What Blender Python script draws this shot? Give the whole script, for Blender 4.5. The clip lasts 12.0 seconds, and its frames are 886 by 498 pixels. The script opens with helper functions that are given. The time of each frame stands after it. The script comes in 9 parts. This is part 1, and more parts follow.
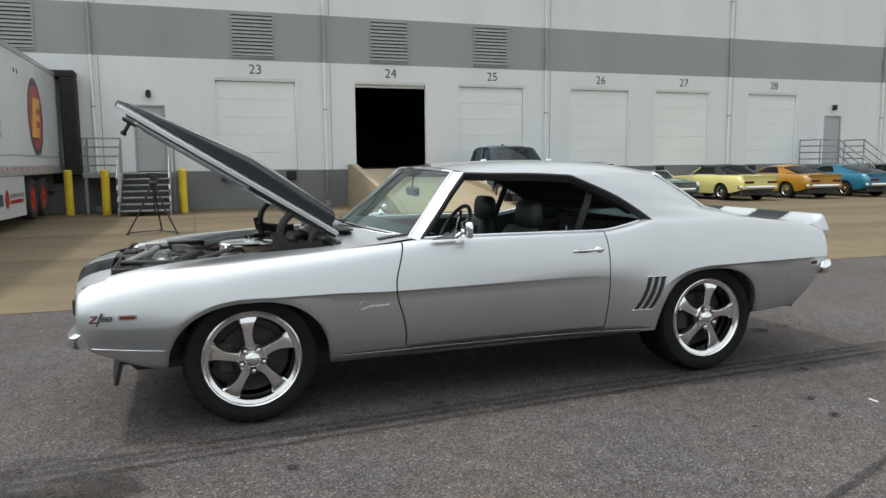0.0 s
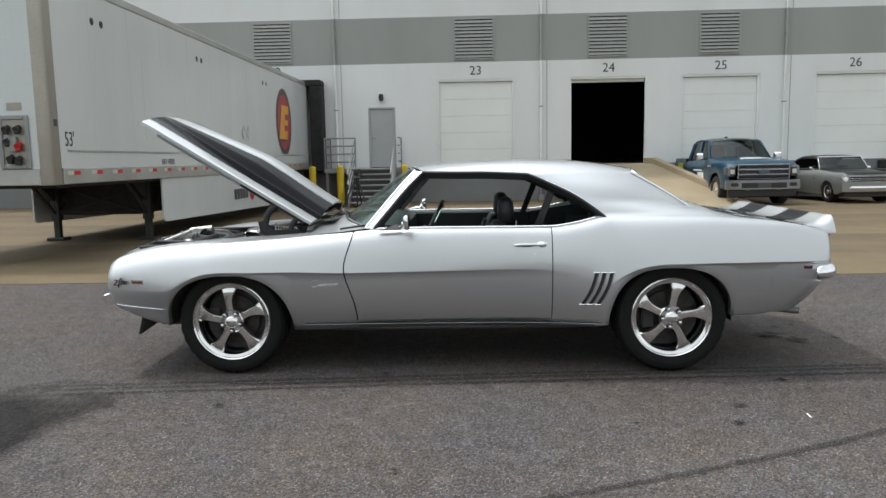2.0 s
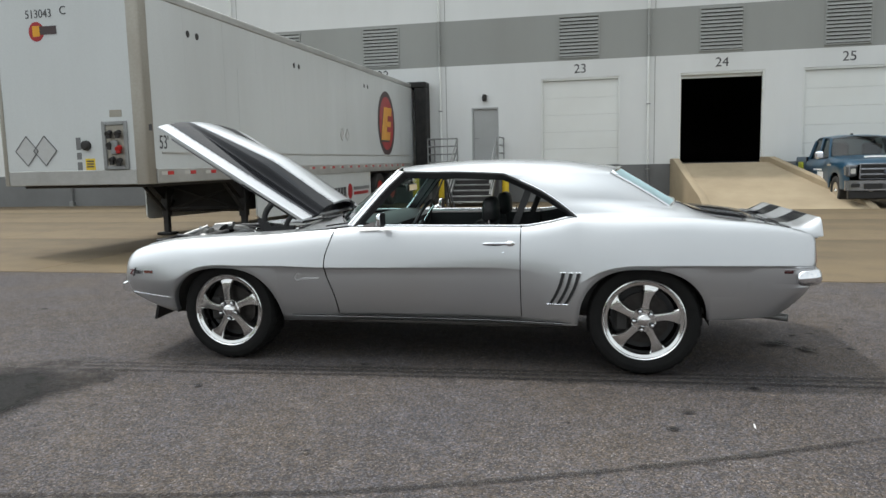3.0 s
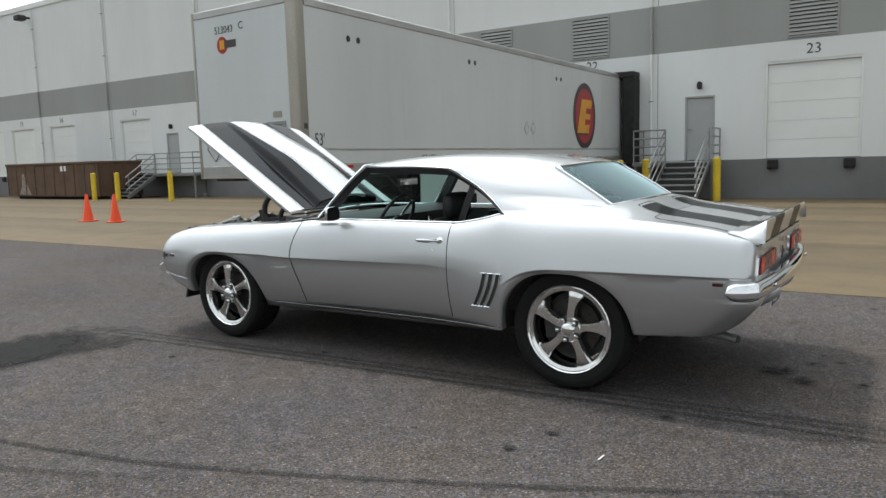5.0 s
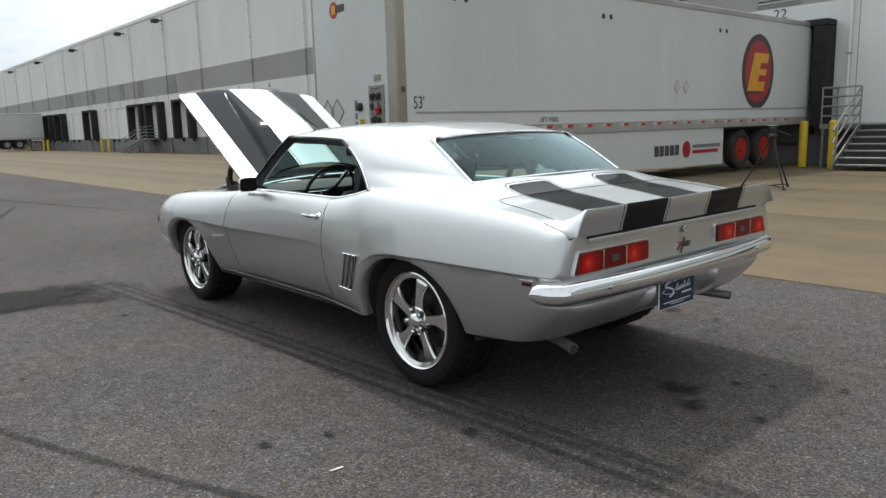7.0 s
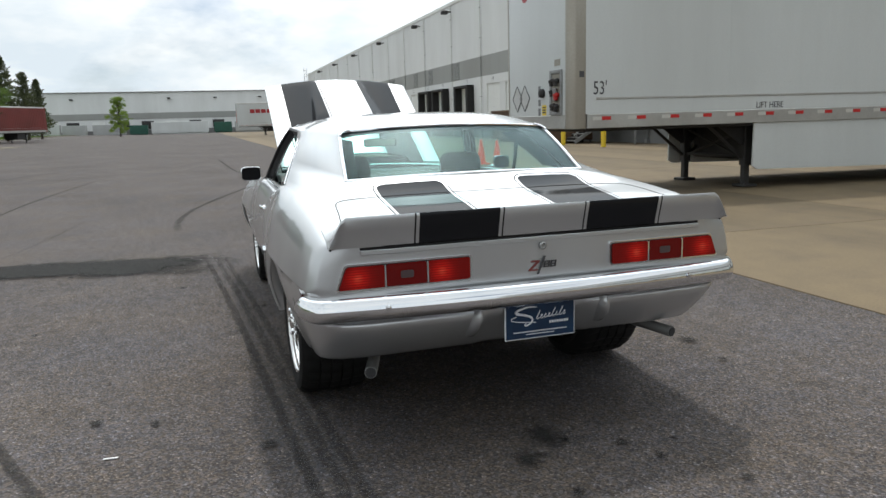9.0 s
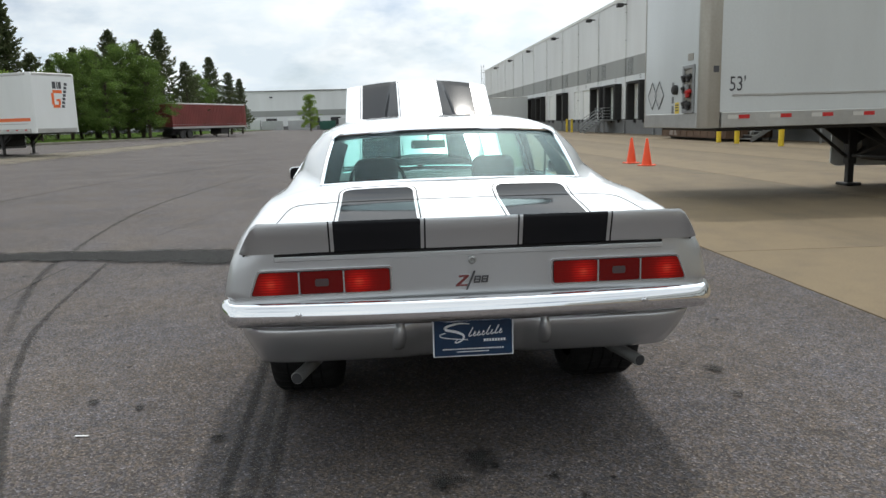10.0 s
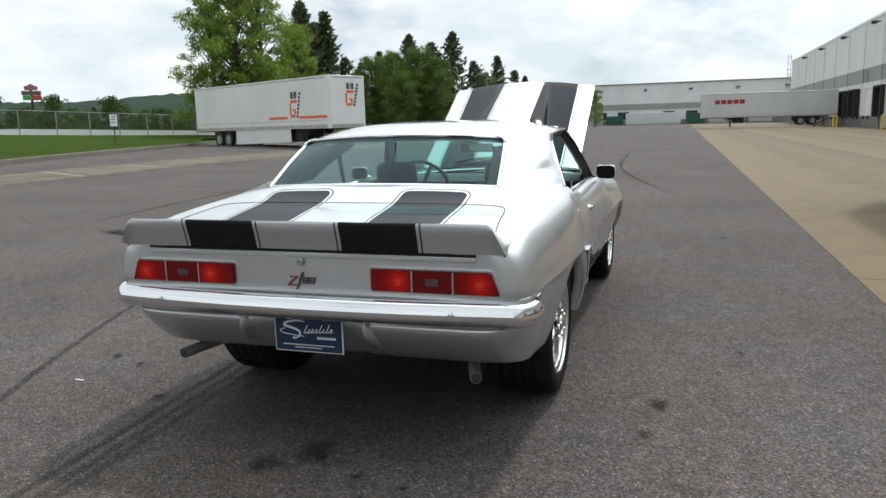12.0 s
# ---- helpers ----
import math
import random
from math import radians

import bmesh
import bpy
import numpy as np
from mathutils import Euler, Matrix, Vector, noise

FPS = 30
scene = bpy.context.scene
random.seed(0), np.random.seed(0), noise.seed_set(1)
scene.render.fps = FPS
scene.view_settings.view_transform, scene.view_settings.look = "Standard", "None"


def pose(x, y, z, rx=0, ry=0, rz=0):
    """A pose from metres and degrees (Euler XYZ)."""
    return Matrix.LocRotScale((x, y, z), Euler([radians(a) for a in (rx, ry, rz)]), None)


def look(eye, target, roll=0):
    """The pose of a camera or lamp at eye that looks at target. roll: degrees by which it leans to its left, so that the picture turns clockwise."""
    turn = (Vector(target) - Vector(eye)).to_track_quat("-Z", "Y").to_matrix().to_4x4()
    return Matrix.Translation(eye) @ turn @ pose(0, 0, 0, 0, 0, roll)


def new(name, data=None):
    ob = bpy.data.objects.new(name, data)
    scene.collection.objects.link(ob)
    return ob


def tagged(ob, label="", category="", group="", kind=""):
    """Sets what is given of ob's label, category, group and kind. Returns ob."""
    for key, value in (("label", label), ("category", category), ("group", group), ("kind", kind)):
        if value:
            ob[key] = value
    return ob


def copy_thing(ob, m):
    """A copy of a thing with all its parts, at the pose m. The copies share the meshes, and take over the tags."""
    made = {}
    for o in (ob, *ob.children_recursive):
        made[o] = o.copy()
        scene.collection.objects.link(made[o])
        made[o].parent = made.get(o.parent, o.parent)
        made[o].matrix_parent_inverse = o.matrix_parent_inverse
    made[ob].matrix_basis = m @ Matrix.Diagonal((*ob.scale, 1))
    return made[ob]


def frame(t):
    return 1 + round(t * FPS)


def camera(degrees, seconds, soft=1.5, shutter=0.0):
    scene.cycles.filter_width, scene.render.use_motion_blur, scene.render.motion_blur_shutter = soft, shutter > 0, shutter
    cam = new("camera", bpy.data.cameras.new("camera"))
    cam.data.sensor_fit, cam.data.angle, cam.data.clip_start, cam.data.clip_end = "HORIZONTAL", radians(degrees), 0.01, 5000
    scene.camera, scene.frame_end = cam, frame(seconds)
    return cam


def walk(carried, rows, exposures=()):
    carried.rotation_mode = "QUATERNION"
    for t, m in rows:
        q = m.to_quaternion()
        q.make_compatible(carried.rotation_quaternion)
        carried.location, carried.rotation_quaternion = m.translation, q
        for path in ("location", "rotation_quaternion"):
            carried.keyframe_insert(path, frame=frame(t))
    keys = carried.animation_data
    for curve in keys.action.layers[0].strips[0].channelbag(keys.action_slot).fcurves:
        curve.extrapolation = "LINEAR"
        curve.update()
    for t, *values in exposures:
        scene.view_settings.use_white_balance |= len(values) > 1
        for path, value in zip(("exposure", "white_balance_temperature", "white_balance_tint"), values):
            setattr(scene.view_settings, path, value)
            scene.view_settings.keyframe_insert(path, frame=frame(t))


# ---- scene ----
cam = camera(62.8, 12.0)
METRES, EYE, TILT, LEAN, TURN = 11.288, 1.309, 0.0, 0.0, -18.9
ROWS = [
    (0.0, 0.0, 0.0, 0.0, -0.06, -6.89, 0.49),
    (0.5, 0.0384, -0.0112, -0.0002, 5.36, -6.9, 0.57),
    (1.0, 0.0804, -0.0164, 0.0009, 10.81, -7.03, 0.71),
    (1.5, 0.1232, -0.0193, 0.0011, 15.87, -7.01, 0.88),
    (2.0, 0.1666, -0.0128, 0.001, 20.83, -7.06, 1.03),
    (2.5, 0.2091, -0.0053, 0.0011, 25.08, -6.96, 1.05),
    (3.0, 0.2487, 0.0133, -0.0003, 31.05, -6.88, 1.24),
    (5.0, 0.3753, 0.1307, -0.004, 51.36, -6.87, 1.6),
    (5.5, 0.3974, 0.1686, -0.0041, 54.74, -6.94, 1.62),
    (6.0, 0.4154, 0.206, -0.004, 58.02, -7.12, 1.55),
    (6.5, 0.4248, 0.2472, -0.0035, 62.78, -8.28, 1.63),
    (7.0, 0.4337, 0.2874, -0.0032, 67.84, -9.52, 1.62),
    (9.0, 0.4392, 0.4583, -0.0045, 90.65, -10.03, 1.68),
    (9.5, 0.4326, 0.4986, -0.004, 97.33, -9.95, 1.64),
    (10.0, 0.4203, 0.5368, -0.0032, 104.5, -9.96, 1.62),
    (10.5, 0.4097, 0.5743, -0.002, 110.83, -9.96, 1.7),
    (11.0, 0.394, 0.6079, -0.0021, 116.4, -9.94, 1.64),
    (11.5, 0.3781, 0.6422, -0.0016, 121.77, -9.83, 1.62),
    (12.0, 0.3628, 0.6736, -0.0021, 126.98, -9.69, 1.51),
]
walk(cam, [(t, pose(0, 0, EYE, TILT, LEAN, TURN) @ pose(METRES * x, METRES * y, METRES * z, 90 + pitch, roll, yaw)) for t, x, y, z, yaw, pitch, roll in ROWS],
     [(0, -0.01), (2, -0.03), (4, -0.09), (5.5, -0.21), (7, -0.23), (9, -0.15), (12, -0.12)])

# ---- light ----
SUN_WAY = Vector((0.47, -0.20, -1.0)).normalized()
elevation = math.asin(-SUN_WAY.z)
azimuth = math.atan2(-SUN_WAY.x, -SUN_WAY.y)
world = bpy.data.worlds.new("sky")
scene.world = world
world.use_nodes = True
wn, wl = world.node_tree.nodes, world.node_tree.links
wn.clear()
w_out = wn.new("ShaderNodeOutputWorld")
w_bg = wn.new("ShaderNodeBackground")
w_sky = wn.new("ShaderNodeTexSky")
w_sky.sky_type, w_sky.sun_disc = "NISHITA", False
w_sky.sun_elevation, w_sky.sun_rotation = elevation, azimuth
w_gain = wn.new("ShaderNodeMix")
w_gain.data_type, w_gain.blend_type = "RGBA", "MULTIPLY"
w_gain.inputs[0].default_value = 1.0
w_gain.inputs[7].default_value = (0.82, 0.905, 1.03, 1)
w_tc = wn.new("ShaderNodeTexCoord")
w_map = wn.new("ShaderNodeMapping")
w_map.inputs["Scale"].default_value = (2.2, 2.2, 5.0)
w_map.inputs["Location"].default_value = (1.7, 0.4, 0.2)
w_noise = wn.new("ShaderNodeTexNoise")
w_noise.inputs["Scale"].default_value, w_noise.inputs["Detail"].default_value, w_noise.inputs["Roughness"].default_value = 1.3, 7, 0.55
w_ramp = wn.new("ShaderNodeValToRGB")
w_ramp.color_ramp.elements[0].position, w_ramp.color_ramp.elements[1].position = 0.22, 0.42
w_cloud = wn.new("ShaderNodeMix")
w_cloud.data_type = "RGBA"
# the cloud itself: bright tops and blue-grey undersides
w_map2 = wn.new("ShaderNodeMapping")
w_map2.inputs["Scale"].default_value = (3.2, 3.2, 9.0)
w_map2.inputs["Location"].default_value = (0.3, 2.1, 0.0)
w_noise2 = wn.new("ShaderNodeTexNoise")
w_noise2.inputs["Scale"].default_value, w_noise2.inputs["Detail"].default_value, w_noise2.inputs["Roughness"].default_value = 1.6, 8, 0.58
w_ramp2 = wn.new("ShaderNodeValToRGB")
w_ramp2.color_ramp.elements[0].position, w_ramp2.color_ramp.elements[1].position = 0.38, 0.60
w_ramp2.color_ramp.elements[0].color, w_ramp2.color_ramp.elements[1].color = (0.74, 0.81, 0.87, 1), (0.97, 0.98, 0.98, 1)
w_lift = wn.new("ShaderNodeMix")
w_lift.data_type, w_lift.blend_type = "RGBA", "MULTIPLY"
w_lift.inputs[0].default_value = 1.0
w_lift.inputs[7].default_value = (12.15, 12.5, 12.6, 1)
wl.new(w_tc.outputs["Generated"], w_map2.inputs["Vector"])
wl.new(w_map2.outputs[0], w_noise2.inputs["Vector"])
wl.new(w_noise2.outputs["Fac"], w_ramp2.inputs[0])
wl.new(w_ramp2.outputs[0], w_lift.inputs[6])
wl.new(w_lift.outputs[2], w_cloud.inputs[7])
wl.new(w_tc.outputs["Generated"], w_map.inputs["Vector"])
wl.new(w_map.outputs[0], w_noise.inputs["Vector"])
wl.new(w_noise.outputs["Fac"], w_ramp.inputs[0])
wl.new(w_ramp.outputs[0], w_cloud.inputs[0])
wl.new(w_sky.outputs[0], w_gain.inputs[6])
wl.new(w_gain.outputs[2], w_cloud.inputs[6])
# thin cloud is brighter low down, where one looks through more of it
w_xyz = wn.new("ShaderNodeSeparateXYZ")
w_rise = wn.new("ShaderNodeMapRange")
w_rise.inputs["From Min"].default_value, w_rise.inputs["From Max"].default_value = 0.0, 1.0
w_rise.inputs["To Min"].default_value, w_rise.inputs["To Max"].default_value = 0.99, 0.83
w_over = wn.new("ShaderNodeMix")
w_over.data_type, w_over.blend_type = "RGBA", "MULTIPLY"
w_over.inputs[0].default_value = 1.0
wl.new(w_tc.outputs["Generated"], w_xyz.inputs[0])
wl.new(w_xyz.outputs[2], w_rise.inputs["Value"])
wl.new(w_cloud.outputs[2], w_over.inputs[6])
wl.new(w_rise.outputs[0], w_over.inputs[7])
# thin cloud glows round the sun
w_sun = wn.new("ShaderNodeVectorMath")
w_sun.operation = "DOT_PRODUCT"
w_sun.inputs[1].default_value = -SUN_WAY
w_glow = wn.new("ShaderNodeMapRange")
w_glow.interpolation_type = "SMOOTHSTEP"
w_glow.inputs["From Min"].default_value, w_glow.inputs["From Max"].default_value = 0.45, 1.0
w_glow.inputs["To Min"].default_value, w_glow.inputs["To Max"].default_value = 0.64, 1.75
w_veil = wn.new("ShaderNodeMix")
w_veil.data_type, w_veil.blend_type = "RGBA", "MULTIPLY"
w_veil.inputs[0].default_value = 1.0
wl.new(w_tc.outputs["Generated"], w_sun.inputs[0])
wl.new(w_sun.outputs["Value"], w_glow.inputs["Value"])
wl.new(w_over.outputs[2], w_veil.inputs[6])
wl.new(w_glow.outputs[0], w_veil.inputs[7])
wl.new(w_veil.outputs[2], w_bg.inputs[0])
wl.new(w_bg.outputs[0], w_out.inputs[0])
w_bg.inputs[1].default_value = 0.149
sun = new("sun", bpy.data.lights.new("sun", "SUN"))
sun.data.energy, sun.data.angle, sun.data.color = 2.05, radians(3.0), (1.0, 0.965, 0.905)
sun.matrix_world = look((-30, 12, 60), Vector((-30, 12, 60)) + SUN_WAY)

# ---- mesh helpers ----
class Shape:
    """Vertices and faces of one mesh, with a material slot for each face."""

    def __init__(self):
        self.v, self.f, self.m = [], [], []

    def add(self, verts, faces, slot=0):
        n = len(self.v)
        self.v += [tuple(float(c) for c in p) for p in verts]
        self.f += [tuple(i + n for i in f) for f in faces]
        self.m += [slot] * len(faces)
        return self

    def box(self, a, b, c=0.0, slot=0, m=None):
        """A box from corner a to corner b with its edges chamfered by c."""
        lo = [min(p, q) for p, q in zip(a, b)]
        hi = [max(p, q) for p, q in zip(a, b)]
        c = min(c, *[0.45 * (h - l) for l, h in zip(lo, hi)])
        if c <= 0:
            v = [(x, y, z) for x in (lo[0], hi[0]) for y in (lo[1], hi[1]) for z in (lo[2], hi[2])]
            f = [(0, 1, 3, 2), (4, 6, 7, 5), (0, 4, 5, 1), (2, 3, 7, 6), (0, 2, 6, 4), (1, 5, 7, 3)]
        else:
            v, f, key = [], [], {}
            for sx in (0, 1):
                for sy in (0, 1):
                    for sz in (0, 1):
                        s = (sx, sy, sz)
                        for ax in range(3):
                            p = []
                            for k in range(3):
                                e = hi[k] if s[k] else lo[k]
                                p.append(e if k == ax else e - c if s[k] else e + c)
                            key[s, ax] = len(v)
                            v.append(p)
            for ax in range(3):
                u, w = (ax + 1) % 3, (ax + 2) % 3
                for side in (0, 1):
                    q = []
                    for su, sw in ((0, 0), (1, 0), (1, 1), (0, 1)):
                        s = [0, 0, 0]
                        s[ax], s[u], s[w] = side, su, sw
                        q.append(key[tuple(s), ax])
                    f.append(tuple(q if side else q[::-1]))
                for su in (0, 1):
                    for sw in (0, 1):
                        s0, s1 = [0, 0, 0], [0, 0, 0]
                        s0[ax], s1[ax] = 0, 1
                        s0[u] = s1[u] = su
                        s0[w] = s1[w] = sw
                        q = (key[tuple(s0), u], key[tuple(s1), u], key[tuple(s1), w], key[tuple(s0), w])
                        f.append(q if su != sw else q[::-1])
            for sx in (0, 1):
                for sy in (0, 1):
                    for sz in (0, 1):
                        q = tuple(key[(sx, sy, sz), k] for k in range(3))
                        f.append(q if (sx + sy + sz) % 2 else q[::-1])
        if m is not None:
            v = [m @ Vector(p) for p in v]
        return self.add(v, f, slot)

    def loops(self, rings, closed=True, caps=True, slot=0):
        """A skin over rings of equal length."""
        n = len(rings[0])
        v = [p for r in rings for p in r]
        f = []
        for i in range(len(rings) - 1):
            for j in range(n if closed else n - 1):
                k = (j + 1) % n
                f.append((i * n + j, i * n + k, (i + 1) * n + k, (i + 1) * n + j))
        if caps and closed:
            f.append(tuple(range(n))[::-1])
            f.append(tuple((len(rings) - 1) * n + j for j in range(n)))
        return self.add(v, f, slot)

    def cyl(self, p, q, r, r2=None, n=16, slot=0, caps=True):
        p, q = Vector(p), Vector(q)
        r2 = r if r2 is None else r2
        turn = (q - p).to_track_quat("Z", "Y").to_matrix()
        ring = [turn @ Vector((math.cos(2 * math.pi * k / n), math.sin(2 * math.pi * k / n), 0)) for k in range(n)]
        return self.loops([[p + d * r for d in ring], [q + d * r2 for d in ring]], caps=caps, slot=slot)

    def tube(self, pts, r, n=8, slot=0, closed=False):
        pts = [Vector(p) for p in pts]
        rings, side = [], None
        for i, p in enumerate(pts):
            if closed:
                d = pts[(i + 1) % len(pts)] - pts[i - 1]
            else:
                d = pts[min(i + 1, len(pts) - 1)] - pts[max(i - 1, 0)]
            d.normalize()
            if side is None:
                side = d.orthogonal().normalized()
            side = (side - d * side.dot(d)).normalized()
            up = d.cross(side)
            rr = r[i] if isinstance(r, (list, tuple)) else r
            rings.append([p + (side * math.cos(2 * math.pi * k / n) + up * math.sin(2 * math.pi * k / n)) * rr for k in range(n)])
        if closed:
            rings.append(rings[0])
        return self.loops(rings, caps=not closed, slot=slot)

    def lathe(self, prof, n=32, m=None, slot=0, closed=False):
        """Turns a profile of (radius, height) round the z axis, then applies m."""
        m = m or Matrix.Identity(4)
        rings = [[m @ Vector((r * math.cos(2 * math.pi * k / n), r * math.sin(2 * math.pi * k / n), z)) for k in range(n)] for r, z in prof]
        if closed:
            rings.append(rings[0])
        return self.loops(rings, caps=not closed, slot=slot)

    def grid(self, P, slot=0, flip=False):
        ni, nj = len(P), len(P[0])
        v = [p for row in P for p in row]
        f = []
        for i in range(ni - 1):
            for j in range(nj - 1):
                q = (i * nj + j, i * nj + j + 1, (i + 1) * nj + j + 1, (i + 1) * nj + j)
                f.append(q[::-1] if flip else q)
        return self.add(v, f, slot)

    def prism(self, poly, a, b, axis="y", slot=0):
        """A flat outline of (u, w), pushed from a to b along an axis."""
        place = {"x": lambda u, w, t: (t, u, w), "y": lambda u, w, t: (u, t, w), "z": lambda u, w, t: (u, w, t)}[axis]
        return self.loops([[place(u, w, a) for u, w in poly], [place(u, w, b) for u, w in poly]], slot=slot)

    def moved(self, m):
        out = Shape()
        out.v = [tuple(m @ Vector(p)) for p in self.v]
        out.f, out.m = list(self.f), list(self.m)
        if m.to_3x3().determinant() < 0:
            out.f = [f[::-1] for f in out.f]
        return out

    def join(self, other):
        n = len(self.v)
        self.v += other.v
        self.f += [tuple(i + n for i in f) for f in other.f]
        self.m += other.m
        return self

    def both(self):
        """The shape and its mirror image across y = 0."""
        return self.join(self.moved(MIRROR))


MIRROR = Matrix.Diagonal((1, -1, 1, 1))


def mesh_of(name, shape, mats, angle=35, weld=0.0, tidy=True):
    me = bpy.data.meshes.new(name)
    me.from_pydata(shape.v, [], shape.f)
    for m in mats if isinstance(mats, (list, tuple)) else [mats]:
        me.materials.append(m)
    me.polygons.foreach_set("material_index", shape.m)
    if weld or tidy:
        bm = bmesh.new()
        bm.from_mesh(me)
        if weld:
            bmesh.ops.remove_doubles(bm, verts=bm.verts, dist=weld)
        if tidy:
            bmesh.ops.recalc_face_normals(bm, faces=bm.faces)
        bm.to_mesh(me)
        bm.free()
    me.polygons.foreach_set("use_smooth", [True] * len(me.polygons))
    me.set_sharp_from_angle(angle=radians(angle))
    return me


def part(name, shape, mats, parent, label="", angle=35, weld=0.0, tidy=True, at=None):
    """One mesh under a thing or a part."""
    ob = new(name, mesh_of(name, shape, mats, angle, weld, tidy))
    ob.parent = parent
    if at is not None:
        ob.matrix_basis = at
    return tagged(ob, label)


def whole(name, shape, mats, label, category, group="", kind="", at=None, angle=35, tidy=True):
    """A thing, or a piece of the setting, that is one mesh."""
    ob = new(name, mesh_of(name, shape, mats, angle, tidy=tidy))
    if at is not None:
        ob.matrix_basis = at
    return tagged(ob, label, category, group, kind)


def base(name, at, label, category, group="", kind=""):
    ob = new(name)
    ob.matrix_basis = at
    ob.empty_display_size = 0.2
    return tagged(ob, label, category, group, kind)


def smooth_curve(*pts):
    """A smooth function through (x, value) pairs, without overshoot."""
    xs = np.array([p[0] for p in pts], float)
    ys = np.array([p[1] for p in pts], float)
    h, d = np.diff(xs), np.diff(ys) / np.diff(xs)
    s = np.zeros(len(xs))
    for k in range(1, len(xs) - 1):
        if d[k - 1] * d[k] > 0:
            w1, w2 = 2 * h[k] + h[k - 1], h[k] + 2 * h[k - 1]
            s[k] = (w1 + w2) / (w1 / d[k - 1] + w2 / d[k])
    s[0], s[-1] = d[0], d[-1]

    def at(x):
        x = min(max(x, xs[0]), xs[-1])
        k = int(min(max(np.searchsorted(xs, x) - 1, 0), len(h) - 1))
        t = (x - xs[k]) / h[k]
        return float(ys[k] * (1 + 2 * t) * (1 - t) ** 2 + s[k] * h[k] * t * (1 - t) ** 2 + ys[k + 1] * t * t * (3 - 2 * t) + s[k + 1] * h[k] * t * t * (t - 1))

    return at


def spline(pts, n):
    """n points along a smooth line through pts, at even steps of length."""
    pts = np.array([tuple(p) for p in pts], float)
    q = np.vstack([2 * pts[0] - pts[1], pts, 2 * pts[-1] - pts[-2]])
    out = []
    for i in range(1, len(q) - 2):
        a, b, c, d = q[i - 1], q[i], q[i + 1], q[i + 2]
        for t in np.linspace(0, 1, 24, endpoint=False):
            out.append(0.5 * (2 * b + (c - a) * t + (2 * a - 5 * b + 4 * c - d) * t * t + (3 * b - a - 3 * c + d) * t ** 3))
    out.append(pts[-1])
    out = np.array(out)
    run = np.concatenate([[0], np.cumsum(np.linalg.norm(np.diff(out, axis=0), axis=1))])
    at = np.linspace(0, run[-1], n)
    return [tuple(np.interp(s, run, out[:, k]) for k in range(out.shape[1])) for s in at]


def coons(top, bottom, left, right, us=None):
    """A patch between four edge lines; rows run from top to bottom."""
    top, bottom, left, right = (np.array(e, float) for e in (top, bottom, left, right))
    nu, nv = len(top), len(left)
    P = np.zeros((nv, nu, 3))
    for j in range(nv):
        v = j / (nv - 1)
        for i in range(nu):
            u = us[i] if us else i / (nu - 1)
            P[j, i] = (1 - v) * top[i] + v * bottom[i] + (1 - u) * left[j] + u * right[j] - (
                (1 - u) * (1 - v) * top[0] + u * (1 - v) * top[-1] + (1 - u) * v * bottom[0] + u * v * bottom[-1])
    return P


# ---- materials ----
def material(name, colour, rough=0.5, metal=0.0, spec=0.5, coat=0.0, coat_rough=0.05):
    m = bpy.data.materials.new(name)
    m.use_nodes = True
    b = m.node_tree.nodes["Principled BSDF"]
    b.inputs["Base Color"].default_value = (*colour, 1)
    b.inputs["Roughness"].default_value, b.inputs["Metallic"].default_value = rough, metal
    b.inputs["Specular IOR Level"].default_value = spec
    b.inputs["Coat Weight"].default_value, b.inputs["Coat Roughness"].default_value = coat, coat_rough
    return m


def node(m, kind, **values):
    n = m.node_tree.nodes.new(kind)
    for k, v in values.items():
        n.inputs[k].default_value = v
    return n


def link(m, a, b):
    m.node_tree.links.new(a, b)


def coords(m, space="Object"):
    return node(m, "ShaderNodeTexCoord").outputs[space]


def noise_of(m, scale, detail=4, rough=0.55, vector=None, space="Object", stretch=None):
    n = node(m, "ShaderNodeTexNoise", Scale=scale, Detail=detail, Roughness=rough)
    v = vector or coords(m, space)
    if stretch:
        mp = node(m, "ShaderNodeMapping")
        mp.inputs["Scale"].default_value = stretch
        link(m, v, mp.inputs["Vector"])
        v = mp.outputs[0]
    link(m, v, n.inputs["Vector"])
    return n.outputs["Fac"]


def ramp(m, fac, stops):
    r = node(m, "ShaderNodeValToRGB")
    e = r.color_ramp.elements
    while len(e) < len(stops):
        e.new(0.5)
    for k, (p, c) in enumerate(stops):
        e[k].position = p
        e[k].color = (c, c, c, 1) if isinstance(c, (int, float)) else (*c, 1)
    link(m, fac, r.inputs[0])
    return r.outputs[0]


def mix(m, fac, a, b, mode="MIX"):
    n = node(m, "ShaderNodeMix")
    n.data_type, n.blend_type = "RGBA", mode
    for s, v in ((0, fac), (6, a), (7, b)):
        if isinstance(v, (int, float)):
            n.inputs[s].default_value = v if s == 0 else (v, v, v, 1)
        elif isinstance(v, tuple):
            n.inputs[s].default_value = (*v, 1)
        else:
            link(m, v, n.inputs[s])
    return n.outputs[2]


def calc(m, op, a, b=0.0, c=0.0):
    n = node(m, "ShaderNodeMath")
    n.operation = op
    for k, v in enumerate((a, b, c)):
        if isinstance(v, (int, float)):
            n.inputs[k].default_value = v
        else:
            link(m, v, n.inputs[k])
    return n.outputs[0]


def bsdf(m):
    return m.node_tree.nodes["Principled BSDF"]


